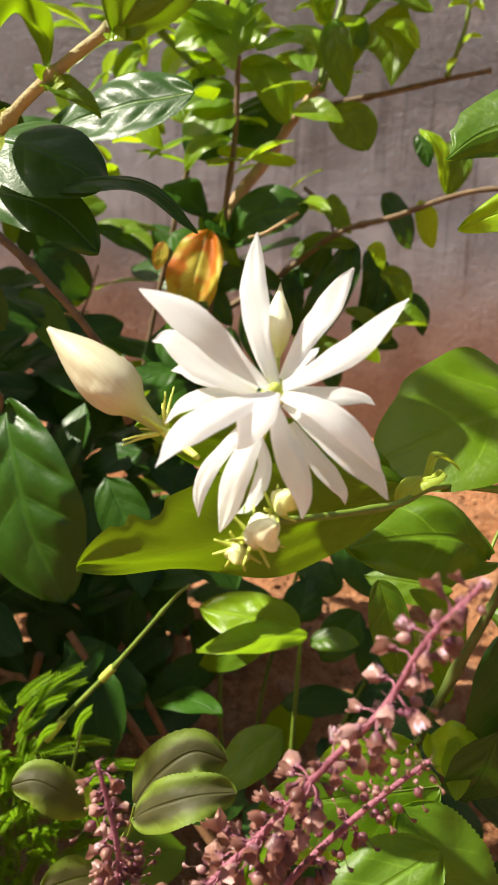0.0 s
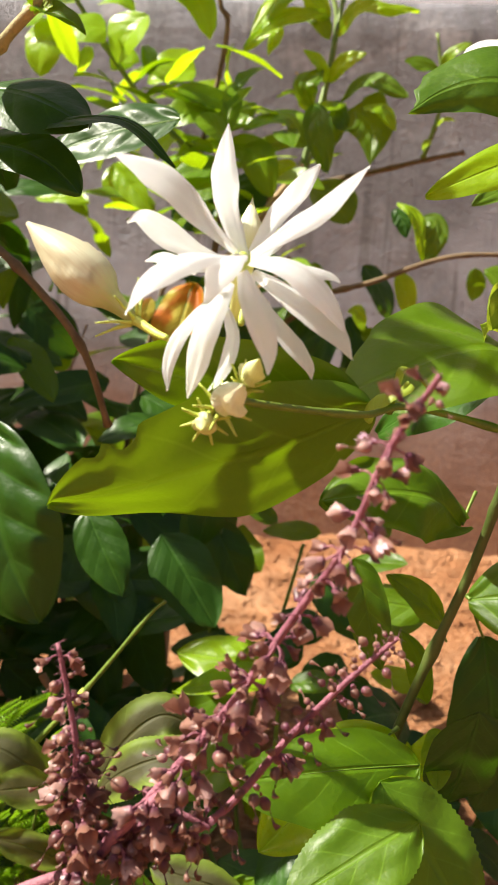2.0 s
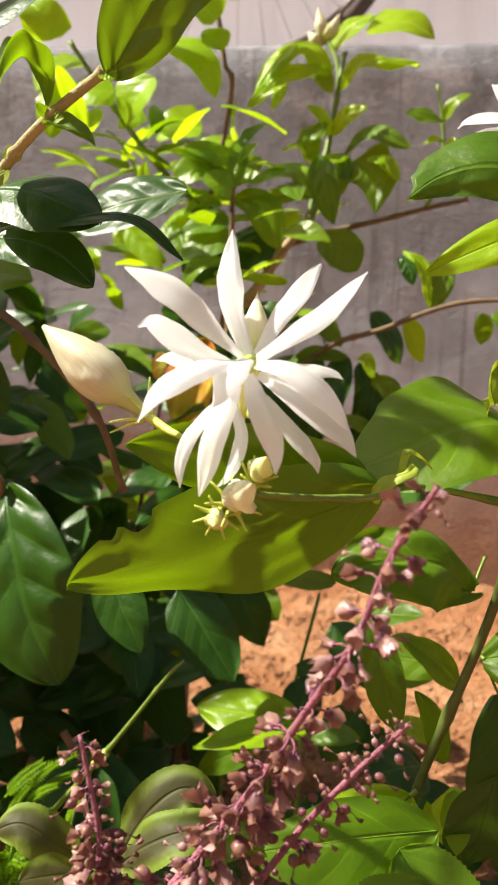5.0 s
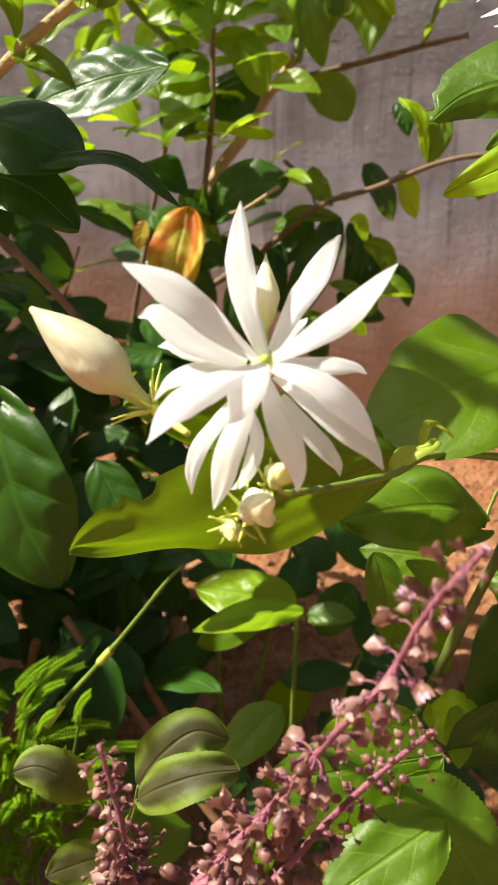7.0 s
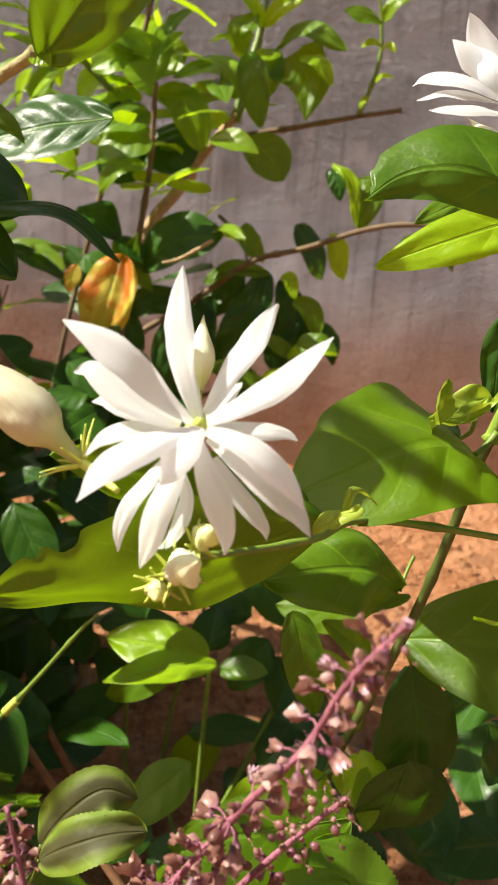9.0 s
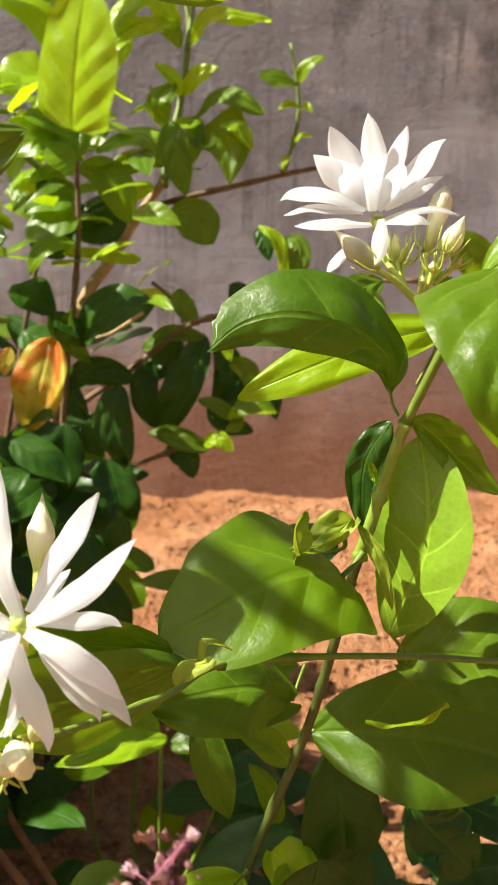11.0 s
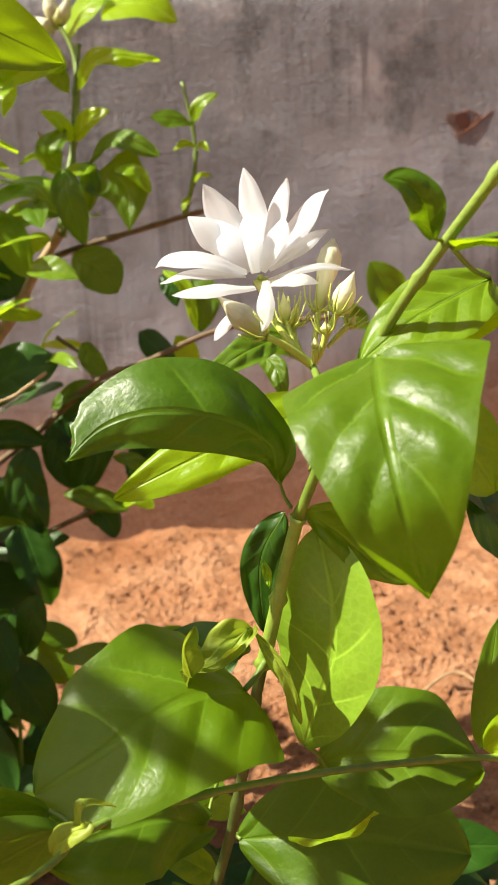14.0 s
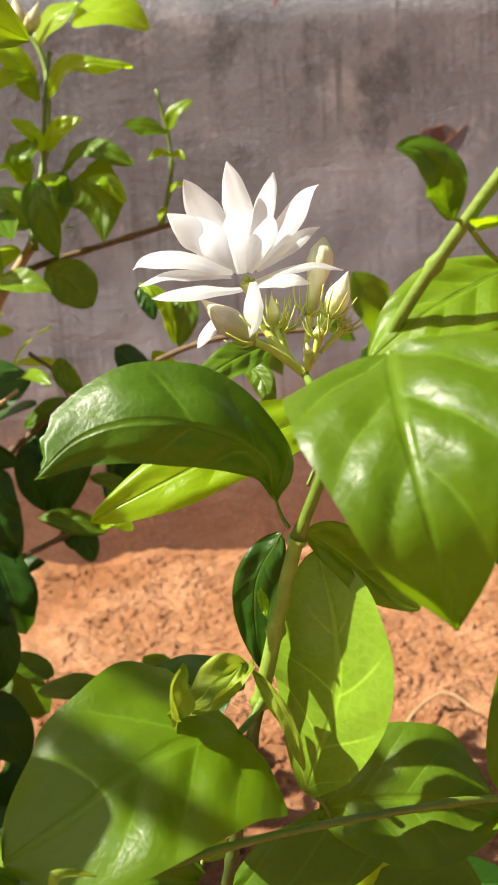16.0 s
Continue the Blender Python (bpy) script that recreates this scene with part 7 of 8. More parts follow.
# low leaves, their shade put into the dark colour
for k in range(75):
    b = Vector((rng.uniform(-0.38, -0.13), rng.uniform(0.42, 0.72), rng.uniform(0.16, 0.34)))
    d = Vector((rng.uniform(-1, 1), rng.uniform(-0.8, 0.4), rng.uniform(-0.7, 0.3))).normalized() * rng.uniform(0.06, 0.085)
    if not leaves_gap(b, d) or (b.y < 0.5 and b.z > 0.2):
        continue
    leaf(jasmine_left, b, b + d, rng.uniform(0.045, 0.06), (rng.uniform(-0.5, 0.3), rng.uniform(-0.8, -0.2), rng.uniform(0.3, 0.9)), LEAF_DARK_SHADED, rng.uniform(0.02, 0.1), rng.uniform(0.05, 0.3))
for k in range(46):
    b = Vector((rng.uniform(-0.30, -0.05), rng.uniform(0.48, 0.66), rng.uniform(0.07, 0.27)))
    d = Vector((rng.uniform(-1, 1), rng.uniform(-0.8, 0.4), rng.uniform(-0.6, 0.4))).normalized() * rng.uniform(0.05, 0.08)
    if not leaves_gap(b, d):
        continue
    leaf(jasmine_left, b, b + d, rng.uniform(0.034, 0.05), (rng.uniform(-0.4, 0.4), rng.uniform(-0.9, -0.3), rng.uniform(0.3, 0.8)), LEAF_DARK_SHADED, rng.uniform(0.02, 0.1), rng.uniform(0.05, 0.3))
for k in range(6):
    x, y = rng.uniform(-0.7, -0.38), rng.uniform(0.3, 0.75)
    stem(jasmine_left, ((x * 0.8, y, -0.01), (x * 0.9, y, 0.15), (x, y + 0.02, 0.3), (x + 0.03, y, 0.48)), 0.0035, 0.0007, STEM_OLD, "branch", nodes=5, wobble=0.002)
# fresh shoots in the crown
for k in range(75):
    b = Vector((rng.uniform(-0.24, -0.02), rng.uniform(0.70, 0.92), rng.uniform(0.50, 0.66)))
    b.z -= max(0.0, b.x + 0.1) * 0.8
    d = Vector((rng.uniform(-1, 1), rng.uniform(-0.8, 0.5), rng.uniform(-0.3, 0.5))).normalized() * rng.uniform(0.04, 0.068)
    leaf(jasmine_far, b, b + d, rng.uniform(0.020, 0.034), (rng.uniform(-0.5, 0.3), rng.uniform(-0.7, 0.1), rng.uniform(0.3, 1)), LEAF_FRESH if rng.random() < 0.5 else LEAF_MID if rng.random() < 0.6 else LEAF, rng.uniform(0.02, 0.12), rng.uniform(0.1, 0.4))
litter = [((-0.06, 0.62), 0.6), ((-0.14, 0.70), 2.1), ((0.05, 0.58), 3.9), ((-0.02, 0.78), 5.0), ((0.13, 0.72), 1.2)]
for (x, y), a in litter:
    fallen = thing("fallen_leaf", (x, y, 0.0), "dry brown curled leaf fallen on the soil", "leaf", "fallen leaves")
    h = soil_height(x, y) + 0.004
    leaf(fallen, (x, y, h), (x + 0.06 * math.cos(a), y + 0.06 * math.sin(a), h + 0.006), 0.034, (0.1, -0.2, 1), LEAF_DRY, 0.06, 0.3, 0.12, name="blade")
# low leaves over the near soil, mostly coloured dark for shade
leaf(jasmine, (0.0216, 0.5902, 0.0765), (0.0584, 0.5186, 0.0494), 0.0402, (0.05, -0.57, 0.68), LEAF_DARK_SHADED, 0.035, 0.26)
leaf(jasmine, (-0.0278, 0.4009, 0.0542), (-0.0725, 0.3615, 0.0754), 0.0383, (-0.22, -0.30, 0.53), LEAF_DARK_SHADED, 0.050, 0.22)
leaf(jasmine, (0.0618, 0.5197, 0.1545), (0.1086, 0.5481, 0.1491), 0.0373, (0.26, -0.56, 0.58), LEAF_DARK_SHADED, 0.066, 0.23)
leaf(jasmine, (0.2571, 0.4143, 0.1249), (0.2952, 0.3772, 0.1305), 0.0498, (0.09, -0.33, 0.84), LEAF_DARK_SHADED, 0.036, 0.09)
leaf(jasmine, (0.1303, 0.4725, 0.0650), (0.1845, 0.4530, 0.0691), 0.0409, (-0.39, -0.63, 0.61), LEAF_DARK_SHADED, 0.050, 0.26)
leaf(jasmine, (0.2609, 0.3856, 0.1332), (0.2088, 0.3774, 0.1551), 0.0513, (-0.19, -0.79, 0.81), LEAF_DARK_SHADED, 0.034, 0.16)
leaf(jasmine, (0.0234, 0.4466, 0.1437), (-0.0002, 0.4187, 0.1049), 0.0377, (-0.33, -0.54, 0.64), LEAF_DARK_SHADED, 0.060, 0.23)
leaf(jasmine, (0.2928, 0.3564, 0.0536), (0.2279, 0.3170, 0.0499), 0.0430, (0.28, -0.80, 0.83), LEAF_DARK_SHADED, 0.090, 0.06)
leaf(jasmine, (0.2875, 0.5374, 0.2580), (0.3013, 0.4781, 0.2818), 0.0377, (0.02, -0.55, 0.69), LEAF_DARK_SHADED, 0.030, 0.20)
leaf(jasmine, (0.1030, 0.3729, 0.1423), (0.1643, 0.3672, 0.1256), 0.0432, (-0.24, -0.70, 0.68), LEAF_DARK_SHADED, 0.078, 0.23)
leaf(jasmine, (0.1601, 0.3459, 0.1265), (0.1479, 0.2746, 0.1513), 0.0461, (0.09, -0.70, 0.59), LEAF_DARK_SHADED, 0.080, 0.21)
leaf(jasmine, (0.2851, 0.5602, 0.1155), (0.2209, 0.5350, 0.1422), 0.0547, (0.11, -0.39, 0.74), LEAF_DARK_SHADED, 0.054, 0.17)
leaf(jasmine, (0.1304, 0.5579, 0.1065), (0.0690, 0.5565, 0.0863), 0.0383, (0.18, -0.66, 0.62), LEAF_DARK_SHADED, 0.060, 0.12)
leaf(jasmine, (0.2598, 0.4471, 0.1259), (0.3182, 0.4501, 0.1320), 0.0523, (0.02, -0.39, 0.65), LEAF_DARK_SHADED, 0.083, 0.15)
leaf(jasmine, (0.1866, 0.3626, 0.1472), (0.2358, 0.3751, 0.1632), 0.0481, (0.21, -0.47, 0.63), LEAF_DARK_SHADED, 0.094, 0.26)
leaf(jasmine, (0.1753, 0.4352, 0.2240), (0.2364, 0.4323, 0.2220), 0.0419, (-0.15, -0.64, 0.71), LEAF_DARK_SHADED, 0.078, 0.14)
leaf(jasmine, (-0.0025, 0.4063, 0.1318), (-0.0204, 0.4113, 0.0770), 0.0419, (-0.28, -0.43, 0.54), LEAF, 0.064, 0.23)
leaf(jasmine, (0.2370, 0.4855, 0.1186), (0.3059, 0.4840, 0.1081), 0.0547, (0.30, -0.33, 0.55), LEAF_DARK_SHADED, 0.053, 0.09)
leaf(jasmine, (0.2143, 0.3558, 0.2364), (0.2631, 0.3092, 0.1884), 0.0476, (0.23, -0.34, 0.78), LEAF_DARK_SHADED, 0.059, 0.14)
leaf(jasmine, (0.2438, 0.4773, 0.1149), (0.2892, 0.4358, 0.0647), 0.0460, (0.28, -0.53, 0.87), LEAF_DARK_SHADED, 0.037, 0.18)
leaf(jasmine, (0.2801, 0.4302, 0.1968), (0.2968, 0.3803, 0.2003), 0.0397, (0.01, -0.74, 0.89), LEAF_DARK_SHADED, 0.070, 0.29)
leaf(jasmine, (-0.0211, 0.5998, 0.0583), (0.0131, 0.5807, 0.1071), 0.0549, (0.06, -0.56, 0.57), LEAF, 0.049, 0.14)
leaf(jasmine, (0.0738, 0.5501, 0.1287), (0.0936, 0.4844, 0.0989), 0.0538, (-0.18, -0.78, 0.59), LEAF_DARK_SHADED, 0.049, 0.19)
leaf(jasmine, (0.2429, 0.4153, 0.2306), (0.2055, 0.3639, 0.1950), 0.0428, (0.00, -0.43, 0.64), LEAF_DARK_SHADED, 0.057, 0.17)
leaf(jasmine, (0.0781, 0.4821, 0.1990), (0.0430, 0.4432, 0.2075), 0.0519, (0.13, -0.69, 0.75), LEAF_DARK_SHADED, 0.091, 0.10)
leaf(jasmine, (-0.0184, 0.3495, 0.2009), (-0.0711, 0.3016, 0.2267), 0.0508, (0.00, -0.48, 0.50), LEAF_DARK_SHADED, 0.046, 0.26)
leaf(jasmine, (0.0892, 0.5769, 0.0501), (0.1409, 0.5347, 0.0452), 0.0557, (0.10, -0.31, 0.86), LEAF_DARK_SHADED, 0.032, 0.09)
leaf(jasmine, (0.1898, 0.3918, 0.0558), (0.1355, 0.3722, 0.0594), 0.0439, (0.09, -0.67, 0.71), LEAF_DARK_SHADED, 0.052, 0.10)
leaf(jasmine, (0.1894, 0.5223, 0.0897), (0.2620, 0.5088, 0.1125), 0.0459, (0.10, -0.64, 0.76), LEAF_DARK_SHADED, 0.048, 0.18)
leaf(jasmine, (0.1088, 0.3975, 0.2173), (0.1247, 0.3466, 0.1951), 0.0505, (0.02, -0.70, 0.78), LEAF_DARK_SHADED, 0.041, 0.16)
leaf(jasmine, (0.2974, 0.3767, 0.0997), (0.3347, 0.3981, 0.1470), 0.0514, (-0.32, -0.61, 0.84), LEAF_DARK_SHADED, 0.056, 0.20)
leaf(jasmine, (0.1586, 0.4701, 0.1282), (0.1503, 0.4169, 0.1254), 0.0560, (-0.21, -0.53, 0.58), LEAF_DARK_SHADED, 0.026, 0.13)
leaf(jasmine, (0.0785, 0.4214, 0.1523), (0.0140, 0.3920, 0.1652), 0.0554, (0.27, -0.56, 0.69), LEAF_DARK_SHADED, 0.090, 0.19)
leaf(jasmine, (0.1802, 0.5196, 0.1579), (0.1827, 0.4565, 0.1367), 0.0521, (-0.29, -0.74, 0.87), LEAF_DARK_SHADED, 0.076, 0.28)
leaf(jasmine, (0.2253, 0.5731, 0.1250), (0.2583, 0.5242, 0.1167), 0.0542, (-0.01, -0.44, 0.78), LEAF_DARK_SHADED, 0.076, 0.10)
leaf(jasmine, (0.1372, 0.5094, 0.1822), (0.1122, 0.4683, 0.1569), 0.0397, (-0.06, -0.52, 0.78), LEAF_DARK_SHADED, 0.081, 0.06)
leaf(jasmine, (0.0654, 0.3710, 0.1585), (0.0972, 0.3271, 0.1266), 0.0426, (-0.33, -0.70, 0.69), LEAF_DARK_SHADED, 0.028, 0.26)
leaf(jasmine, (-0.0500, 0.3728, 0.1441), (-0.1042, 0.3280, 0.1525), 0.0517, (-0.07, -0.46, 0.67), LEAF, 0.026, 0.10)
leaf(jasmine, (0.0998, 0.4118, 0.1677), (0.1510, 0.4429, 0.1095), 0.0360, (0.22, -0.31, 0.65), LEAF_DARK_SHADED, 0.060, 0.19)
leaf(jasmine, (0.2486, 0.5848, 0.1131), (0.1719, 0.6121, 0.1094), 0.0404, (0.19, -0.72, 0.56), LEAF_DARK_SHADED, 0.094, 0.15)
leaf(jasmine, (0.0985, 0.4151, 0.0657), (0.0765, 0.3577, 0.0218), 0.0422, (0.29, -0.35, 0.73), LEAF_DARK_SHADED, 0.065, 0.21)
leaf(jasmine, (0.1740, 0.4506, 0.2023), (0.2391, 0.4468, 0.1717), 0.0485, (-0.02, -0.33, 0.52), LEAF_DARK_SHADED, 0.078, 0.08)
leaf(jasmine, (-0.0106, 0.5525, 0.1259), (0.0517, 0.5575, 0.1284), 0.0377, (0.28, -0.36, 0.87), LEAF_DARK_SHADED, 0.042, 0.21)
leaf(jasmine, (0.0909, 0.3899, 0.0737), (0.0715, 0.3137, 0.0435), 0.0547, (0.22, -0.54, 0.81), LEAF_DARK_SHADED, 0.070, 0.29)
leaf(jasmine, (0.1809, 0.4300, 0.2535), (0.1360, 0.4493, 0.2090), 0.0558, (0.09, -0.42, 0.85), LEAF_DARK_SHADED, 0.064, 0.26)
leaf(jasmine, (0.0601, 0.5793, 0.0963), (0.0256, 0.5483, 0.0495), 0.0419, (0.11, -0.40, 0.73), LEAF_DARK_SHADED, 0.059, 0.24)
leaf(jasmine, (-0.0259, 0.4407, 0.1178), (0.0405, 0.4147, 0.1007), 0.0551, (0.18, -0.40, 0.77), LEAF_DARK_SHADED, 0.065, 0.15)
leaf(jasmine, (0.0541, 0.4084, 0.1208), (0.0544, 0.4336, 0.0623), 0.0412, (-0.06, -0.77, 0.75), LEAF_DARK_SHADED, 0.093, 0.14)
leaf(jasmine, (0.0856, 0.3463, 0.1420), (0.1432, 0.3218, 0.1439), 0.0495, (-0.17, -0.34, 0.66), LEAF_DARK_SHADED, 0.054, 0.07)
leaf(jasmine, (0.0587, 0.5321, 0.1349), (0.0454, 0.4548, 0.1549), 0.0442, (-0.40, -0.59, 0.85), LEAF_DARK_SHADED, 0.038, 0.08)
leaf(jasmine, (0.2592, 0.3606, 0.1793), (0.2804, 0.2850, 0.1630), 0.0559, (-0.35, -0.78, 0.60), LEAF_DARK_SHADED, 0.094, 0.07)
leaf(jasmine, (0.0722, 0.5628, 0.1474), (0.0408, 0.5142, 0.1287), 0.0529, (-0.10, -0.52, 0.61), LEAF_DARK_SHADED, 0.094, 0.08)
leaf(jasmine, (0.1924, 0.4215, 0.1378), (0.2371, 0.3727, 0.1267), 0.0457, (-0.35, -0.60, 0.65), LEAF_DARK_SHADED, 0.043, 0.16)
leaf(jasmine, (0.2067, 0.3591, 0.0658), (0.2205, 0.3183, 0.0933), 0.0362, (0.03, -0.69, 0.70), LEAF_DARK_SHADED, 0.027, 0.19)
leaf(jasmine, (0.0849, 0.4174, 0.2027), (0.0258, 0.4149, 0.1774), 0.0403, (-0.30, -0.73, 0.89), LEAF_DARK_SHADED, 0.094, 0.17)
leaf(jasmine, (0.2576, 0.3866, 0.1726), (0.3037, 0.3193, 0.1715), 0.0443, (-0.38, -0.50, 0.81), LEAF_DARK_SHADED, 0.087, 0.14)
leaf(jasmine, (0.1026, 0.4524, 0.0698), (0.0484, 0.4439, 0.0832), 0.0541, (-0.17, -0.59, 0.52), LEAF_DARK_SHADED, 0.066, 0.27)
leaf(jasmine, (0.1689, 0.3737, 0.1889), (0.1115, 0.3477, 0.1967), 0.0424, (-0.18, -0.65, 0.51), LEAF_DARK_SHADED, 0.051, 0.10)
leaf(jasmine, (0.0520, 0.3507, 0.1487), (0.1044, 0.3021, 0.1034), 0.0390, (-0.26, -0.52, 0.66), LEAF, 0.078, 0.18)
leaf(jasmine, (0.1437, 0.5199, 0.1385), (0.1471, 0.5602, 0.0860), 0.0483, (0.13, -0.76, 0.55), LEAF_DARK_SHADED, 0.073, 0.10)
# ---------------------------------------------------------------- low plants near the ground
seedling = thing("seedling", (0.0, 0.515, 0.0), "low seedling with bright rounded leaves on the red soil", "seedling")
stem(seedling, ((0.0000, 0.5150, -0.0100), (0.0000, 0.5120, 0.1000), (0.0016, 0.5100, 0.2022)), 0.0020, 0.0015, STEM)
stem(seedling, ((0.0000, 0.5200, 0.0500), (0.0300, 0.5250, 0.1200), (0.0602, 0.5300, 0.1968)), 0.0018, 0.0014, STEM)
leaf(seedling, (0.0061, 0.5080, 0.2057), (-0.0646, 0.4900, 0.1959), 0.0388, (0, -0.4, 0.9), LEAF_FRESH, near=True, arch=0.05, fold=0.2)
leaf(seedling, (0.0010, 0.5150, 0.2057), (-0.0691, 0.5300, 0.2071), 0.0548, (0, -0.7, 0.7), LEAF_FRESH, near=True, arch=0.05, fold=0.1)
leaf(seedling, (-0.0186, 0.5200, 0.1930), (-0.0701, 0.5400, 0.1580), 0.0328, (0, -0.8, 0.5), LEAF, arch=0.05)
leaf(seedling, (-0.0012, 0.5400, 0.1976), (0.0033, 0.5600, 0.2228), 0.0406, (0, -0.8, 0.5), LEAF_DARK_SHADED, arch=0.05)
leaf(seedling, (0.0072, 0.5100, 0.2009), (0.0396, 0.5000, 0.2055), 0.0270, (0, -0.5, 0.8), LEAF, arch=0.05, fold=0.2)
leaf(seedling, (0.0392, 0.5300, 0.2150), (0.0164, 0.5200, 0.1805), 0.0416, (0.1, -0.7, 0.6), LEAF_DARK_SHADED, arch=0.05)
leaf(seedling, (0.0443, 0.5300, 0.2033), (0.0644, 0.5200, 0.1567), 0.0411, (0.1, -0.7, 0.6), LEAF_DARK_SHADED, arch=0.05)
leaf(seedling, (0.0593, 0.5300, 0.2049), (0.0968, 0.5200, 0.1997), 0.0273, (0, -0.5, 0.85), LEAF_FRESH, arch=0.05, fold=0.15)
leaf(seedling, (0.0487, 0.5600, 0.2404), (0.0952, 0.5500, 0.2371), 0.0555, (0, -0.8, 0.5), LEAF, arch=0.05)
leaf(seedling, (0.0347, 0.5000, 0.2813), (0.0732, 0.4800, 0.2927), 0.0319, (0, -0.5, 0.85), LEAF, arch=0.05, fold=0.2)
leaf(seedling, (0.0190, 0.5400, 0.2677), (0.0513, 0.5200, 0.2291), 0.0408, (0, -0.7, 0.6), LEAF_DARK_SHADED, arch=0.06, fold=0.15)
leaf(seedling, (0.0277, 0.5600, 0.2170), (-0.0054, 0.5700, 0.2262), 0.0365, (0, -0.8, 0.5), LEAF_DARK_SHADED, arch=0.05)
leaf(seedling, (-0.0113, 0.6200, 0.2809), (-0.0448, 0.6200, 0.2976), 0.0256, (0, -0.6, 0.7), LEAF, arch=0.05)
leaf(seedling, (0.0212, 0.6000, 0.2801), (-0.0213, 0.6000, 0.2788), 0.0258, (0, -0.6, 0.7), LEAF, arch=0.05)
leaf(seedling, (0.0674, 0.5800, 0.2820), (0.0505, 0.5800, 0.3043), 0.0336, (0, -0.6, 0.7), LEAF, arch=0.05)
leaf(seedling, (-0.0506, 0.6000, 0.3194), (-0.0771, 0.6000, 0.2604), 0.0529, (0, -0.6, 0.7), LEAF_DARK_SHADED, arch=0.05)
leaf(seedling, (-0.0589, 0.6000, 0.2833), (-0.0309, 0.6000, 0.2289), 0.0494, (0, -0.6, 0.7), LEAF_DARK_SHADED, arch=0.05)
stem(seedling, ((0.0000, 0.5600, -0.0100), (-0.0300, 0.6000, 0.0800), (0.0087, 0.6000, 0.2710)), 0.0020, 0.0013, STEM)
stem(seedling, ((-0.0200, 0.5800, -0.0100), (-0.0600, 0.6000, 0.0700), (-0.0520, 0.6000, 0.2783)), 0.0020, 0.0013, STEM)
stalk_plant = thing("weed_stalk", (-0.165, 0.40, 0.0), "single bent green weed stalk with pale joints", "weed")
stem(stalk_plant, ((-0.1500, 0.4100, -0.0100), (-0.1480, 0.4050, 0.1000), (-0.1400, 0.4000, 0.1700), (-0.1302, 0.4000, 0.1893), (-0.1001, 0.4000, 0.2265), (-0.0830, 0.4000, 0.2490), (-0.0637, 0.4000, 0.2752), (-0.0560, 0.4000, 0.2830)), 0.0021, 0.0008, STEM, nodes=5)
for a, b in (((-0.1030, 0.4000, 0.2230), (-0.0965, 0.4000, 0.2310)), ((-0.1345, 0.4000, 0.1815), (-0.1250, 0.4000, 0.1960))):
    stem(stalk_plant, (a, b), 0.0024, 0.0023, STEM_PALE, name="joint")
dry_stick = thing("dry_stick", (-0.0878, 0.4800, 0.0000), "thin dry brown stick leaning among the leaves", "stick", "dry sticks")
stem(dry_stick, ((0.0166, 0.4478, -0.0050), (-0.0878, 0.4800, 0.1186), (-0.1525, 0.5000, 0.1954)), 0.0034, 0.0026, TWIG_RED, name='stick', wobble=0.001)
dry_stick = thing("dry_stick", (-0.0698, 0.5000, 0.0000), "thin dry brown stick leaning among the leaves", "stick", "dry sticks")
stem(dry_stick, ((0.0045, 0.4631, -0.0050), (-0.0698, 0.5000, 0.0956), (-0.1101, 0.5200, 0.1501)), 0.0034, 0.0026, TWIG_RED, name='stick', wobble=0.001)
dry_stick = thing("dry_stick", (-0.1809, 0.5200, 0.0000), "thin dry brown stick leaning among the leaves", "stick", "dry sticks")
stem(dry_stick, ((-0.1809, 0.5200, 0.1601), (-0.1809, 0.5200, 0.1601), (-0.2121, 0.5400, 0.0667)), 0.0034, 0.0026, TWIG_RED, name='stick', wobble=0.001)
dry_tendril = thing("dry_tendril", (0.3089, 0.9463, 0.0), "thin pale dry tendril arched on the soil", "stick")
stem(dry_tendril, ((0.3089, 0.9463, 0.0080), (0.3481, 0.9999, 0.0200), (0.3971, 1.0320, 0.0230), (0.4293, 1.0032, 0.0080)), 0.0022, 0.0014, TWIG_PALE, name='stick')

def feather(bm, base, tip, width):
    """A feathery leaf: a thin rib with two rows of needle-like leaflets."""
    b, t = Vector(base), Vector(tip)
    d = t - b
    up = Vector((0, -0.5, 0.85))
    side = d.cross(up).normalized()
    line = spline((b, b.lerp(t, 0.5) + up * d.length * 0.12, t), 10)
    tube_into(bm, line, lambda s: 0.0006 * (1.2 - s), 5)
    for i in range(2, len(line)):
        f = i / len(line)
        for sgn in (1, -1):
            q = line[i] + (side * sgn * (1 - 0.6 * f) + d.normalized() * 0.5) * width * 0.5
            tube_into(bm, [line[i], line[i].lerp(q, 0.5) + up * 0.001, q], lambda s: 0.00045 * (1.3 - s), 4)


HX, HY = -0.152, 0.395
herb = thing("feathery_herb", (HX, HY, 0.0), "low feathery herb with fine yellow-green fronds", "herb")
frng = random.Random(5)
fronds = bmesh.new()
for k in range(150):
    a = frng.uniform(0, 2 * math.pi)
    r = frng.uniform(0.0, 0.045)
    b = Vector((HX + r * math.cos(a), HY + r * math.sin(a) * 0.5, frng.uniform(0.06, 0.205)))
    e = b + Vector((math.cos(a) * 0.6 + frng.uniform(-0.3, 0.3), math.sin(a) * 0.6 - 0.3, frng.uniform(-0.1, 0.9))).normalized() * frng.uniform(0.02, 0.04)
    feather(fronds, b, e, frng.uniform(0.008, 0.013))
tagged(part("fronds", fronds, LEAF_FRESH, herb, at=(HX, HY, 0.0)), "fine yellow-green fronds", kind="stuff")
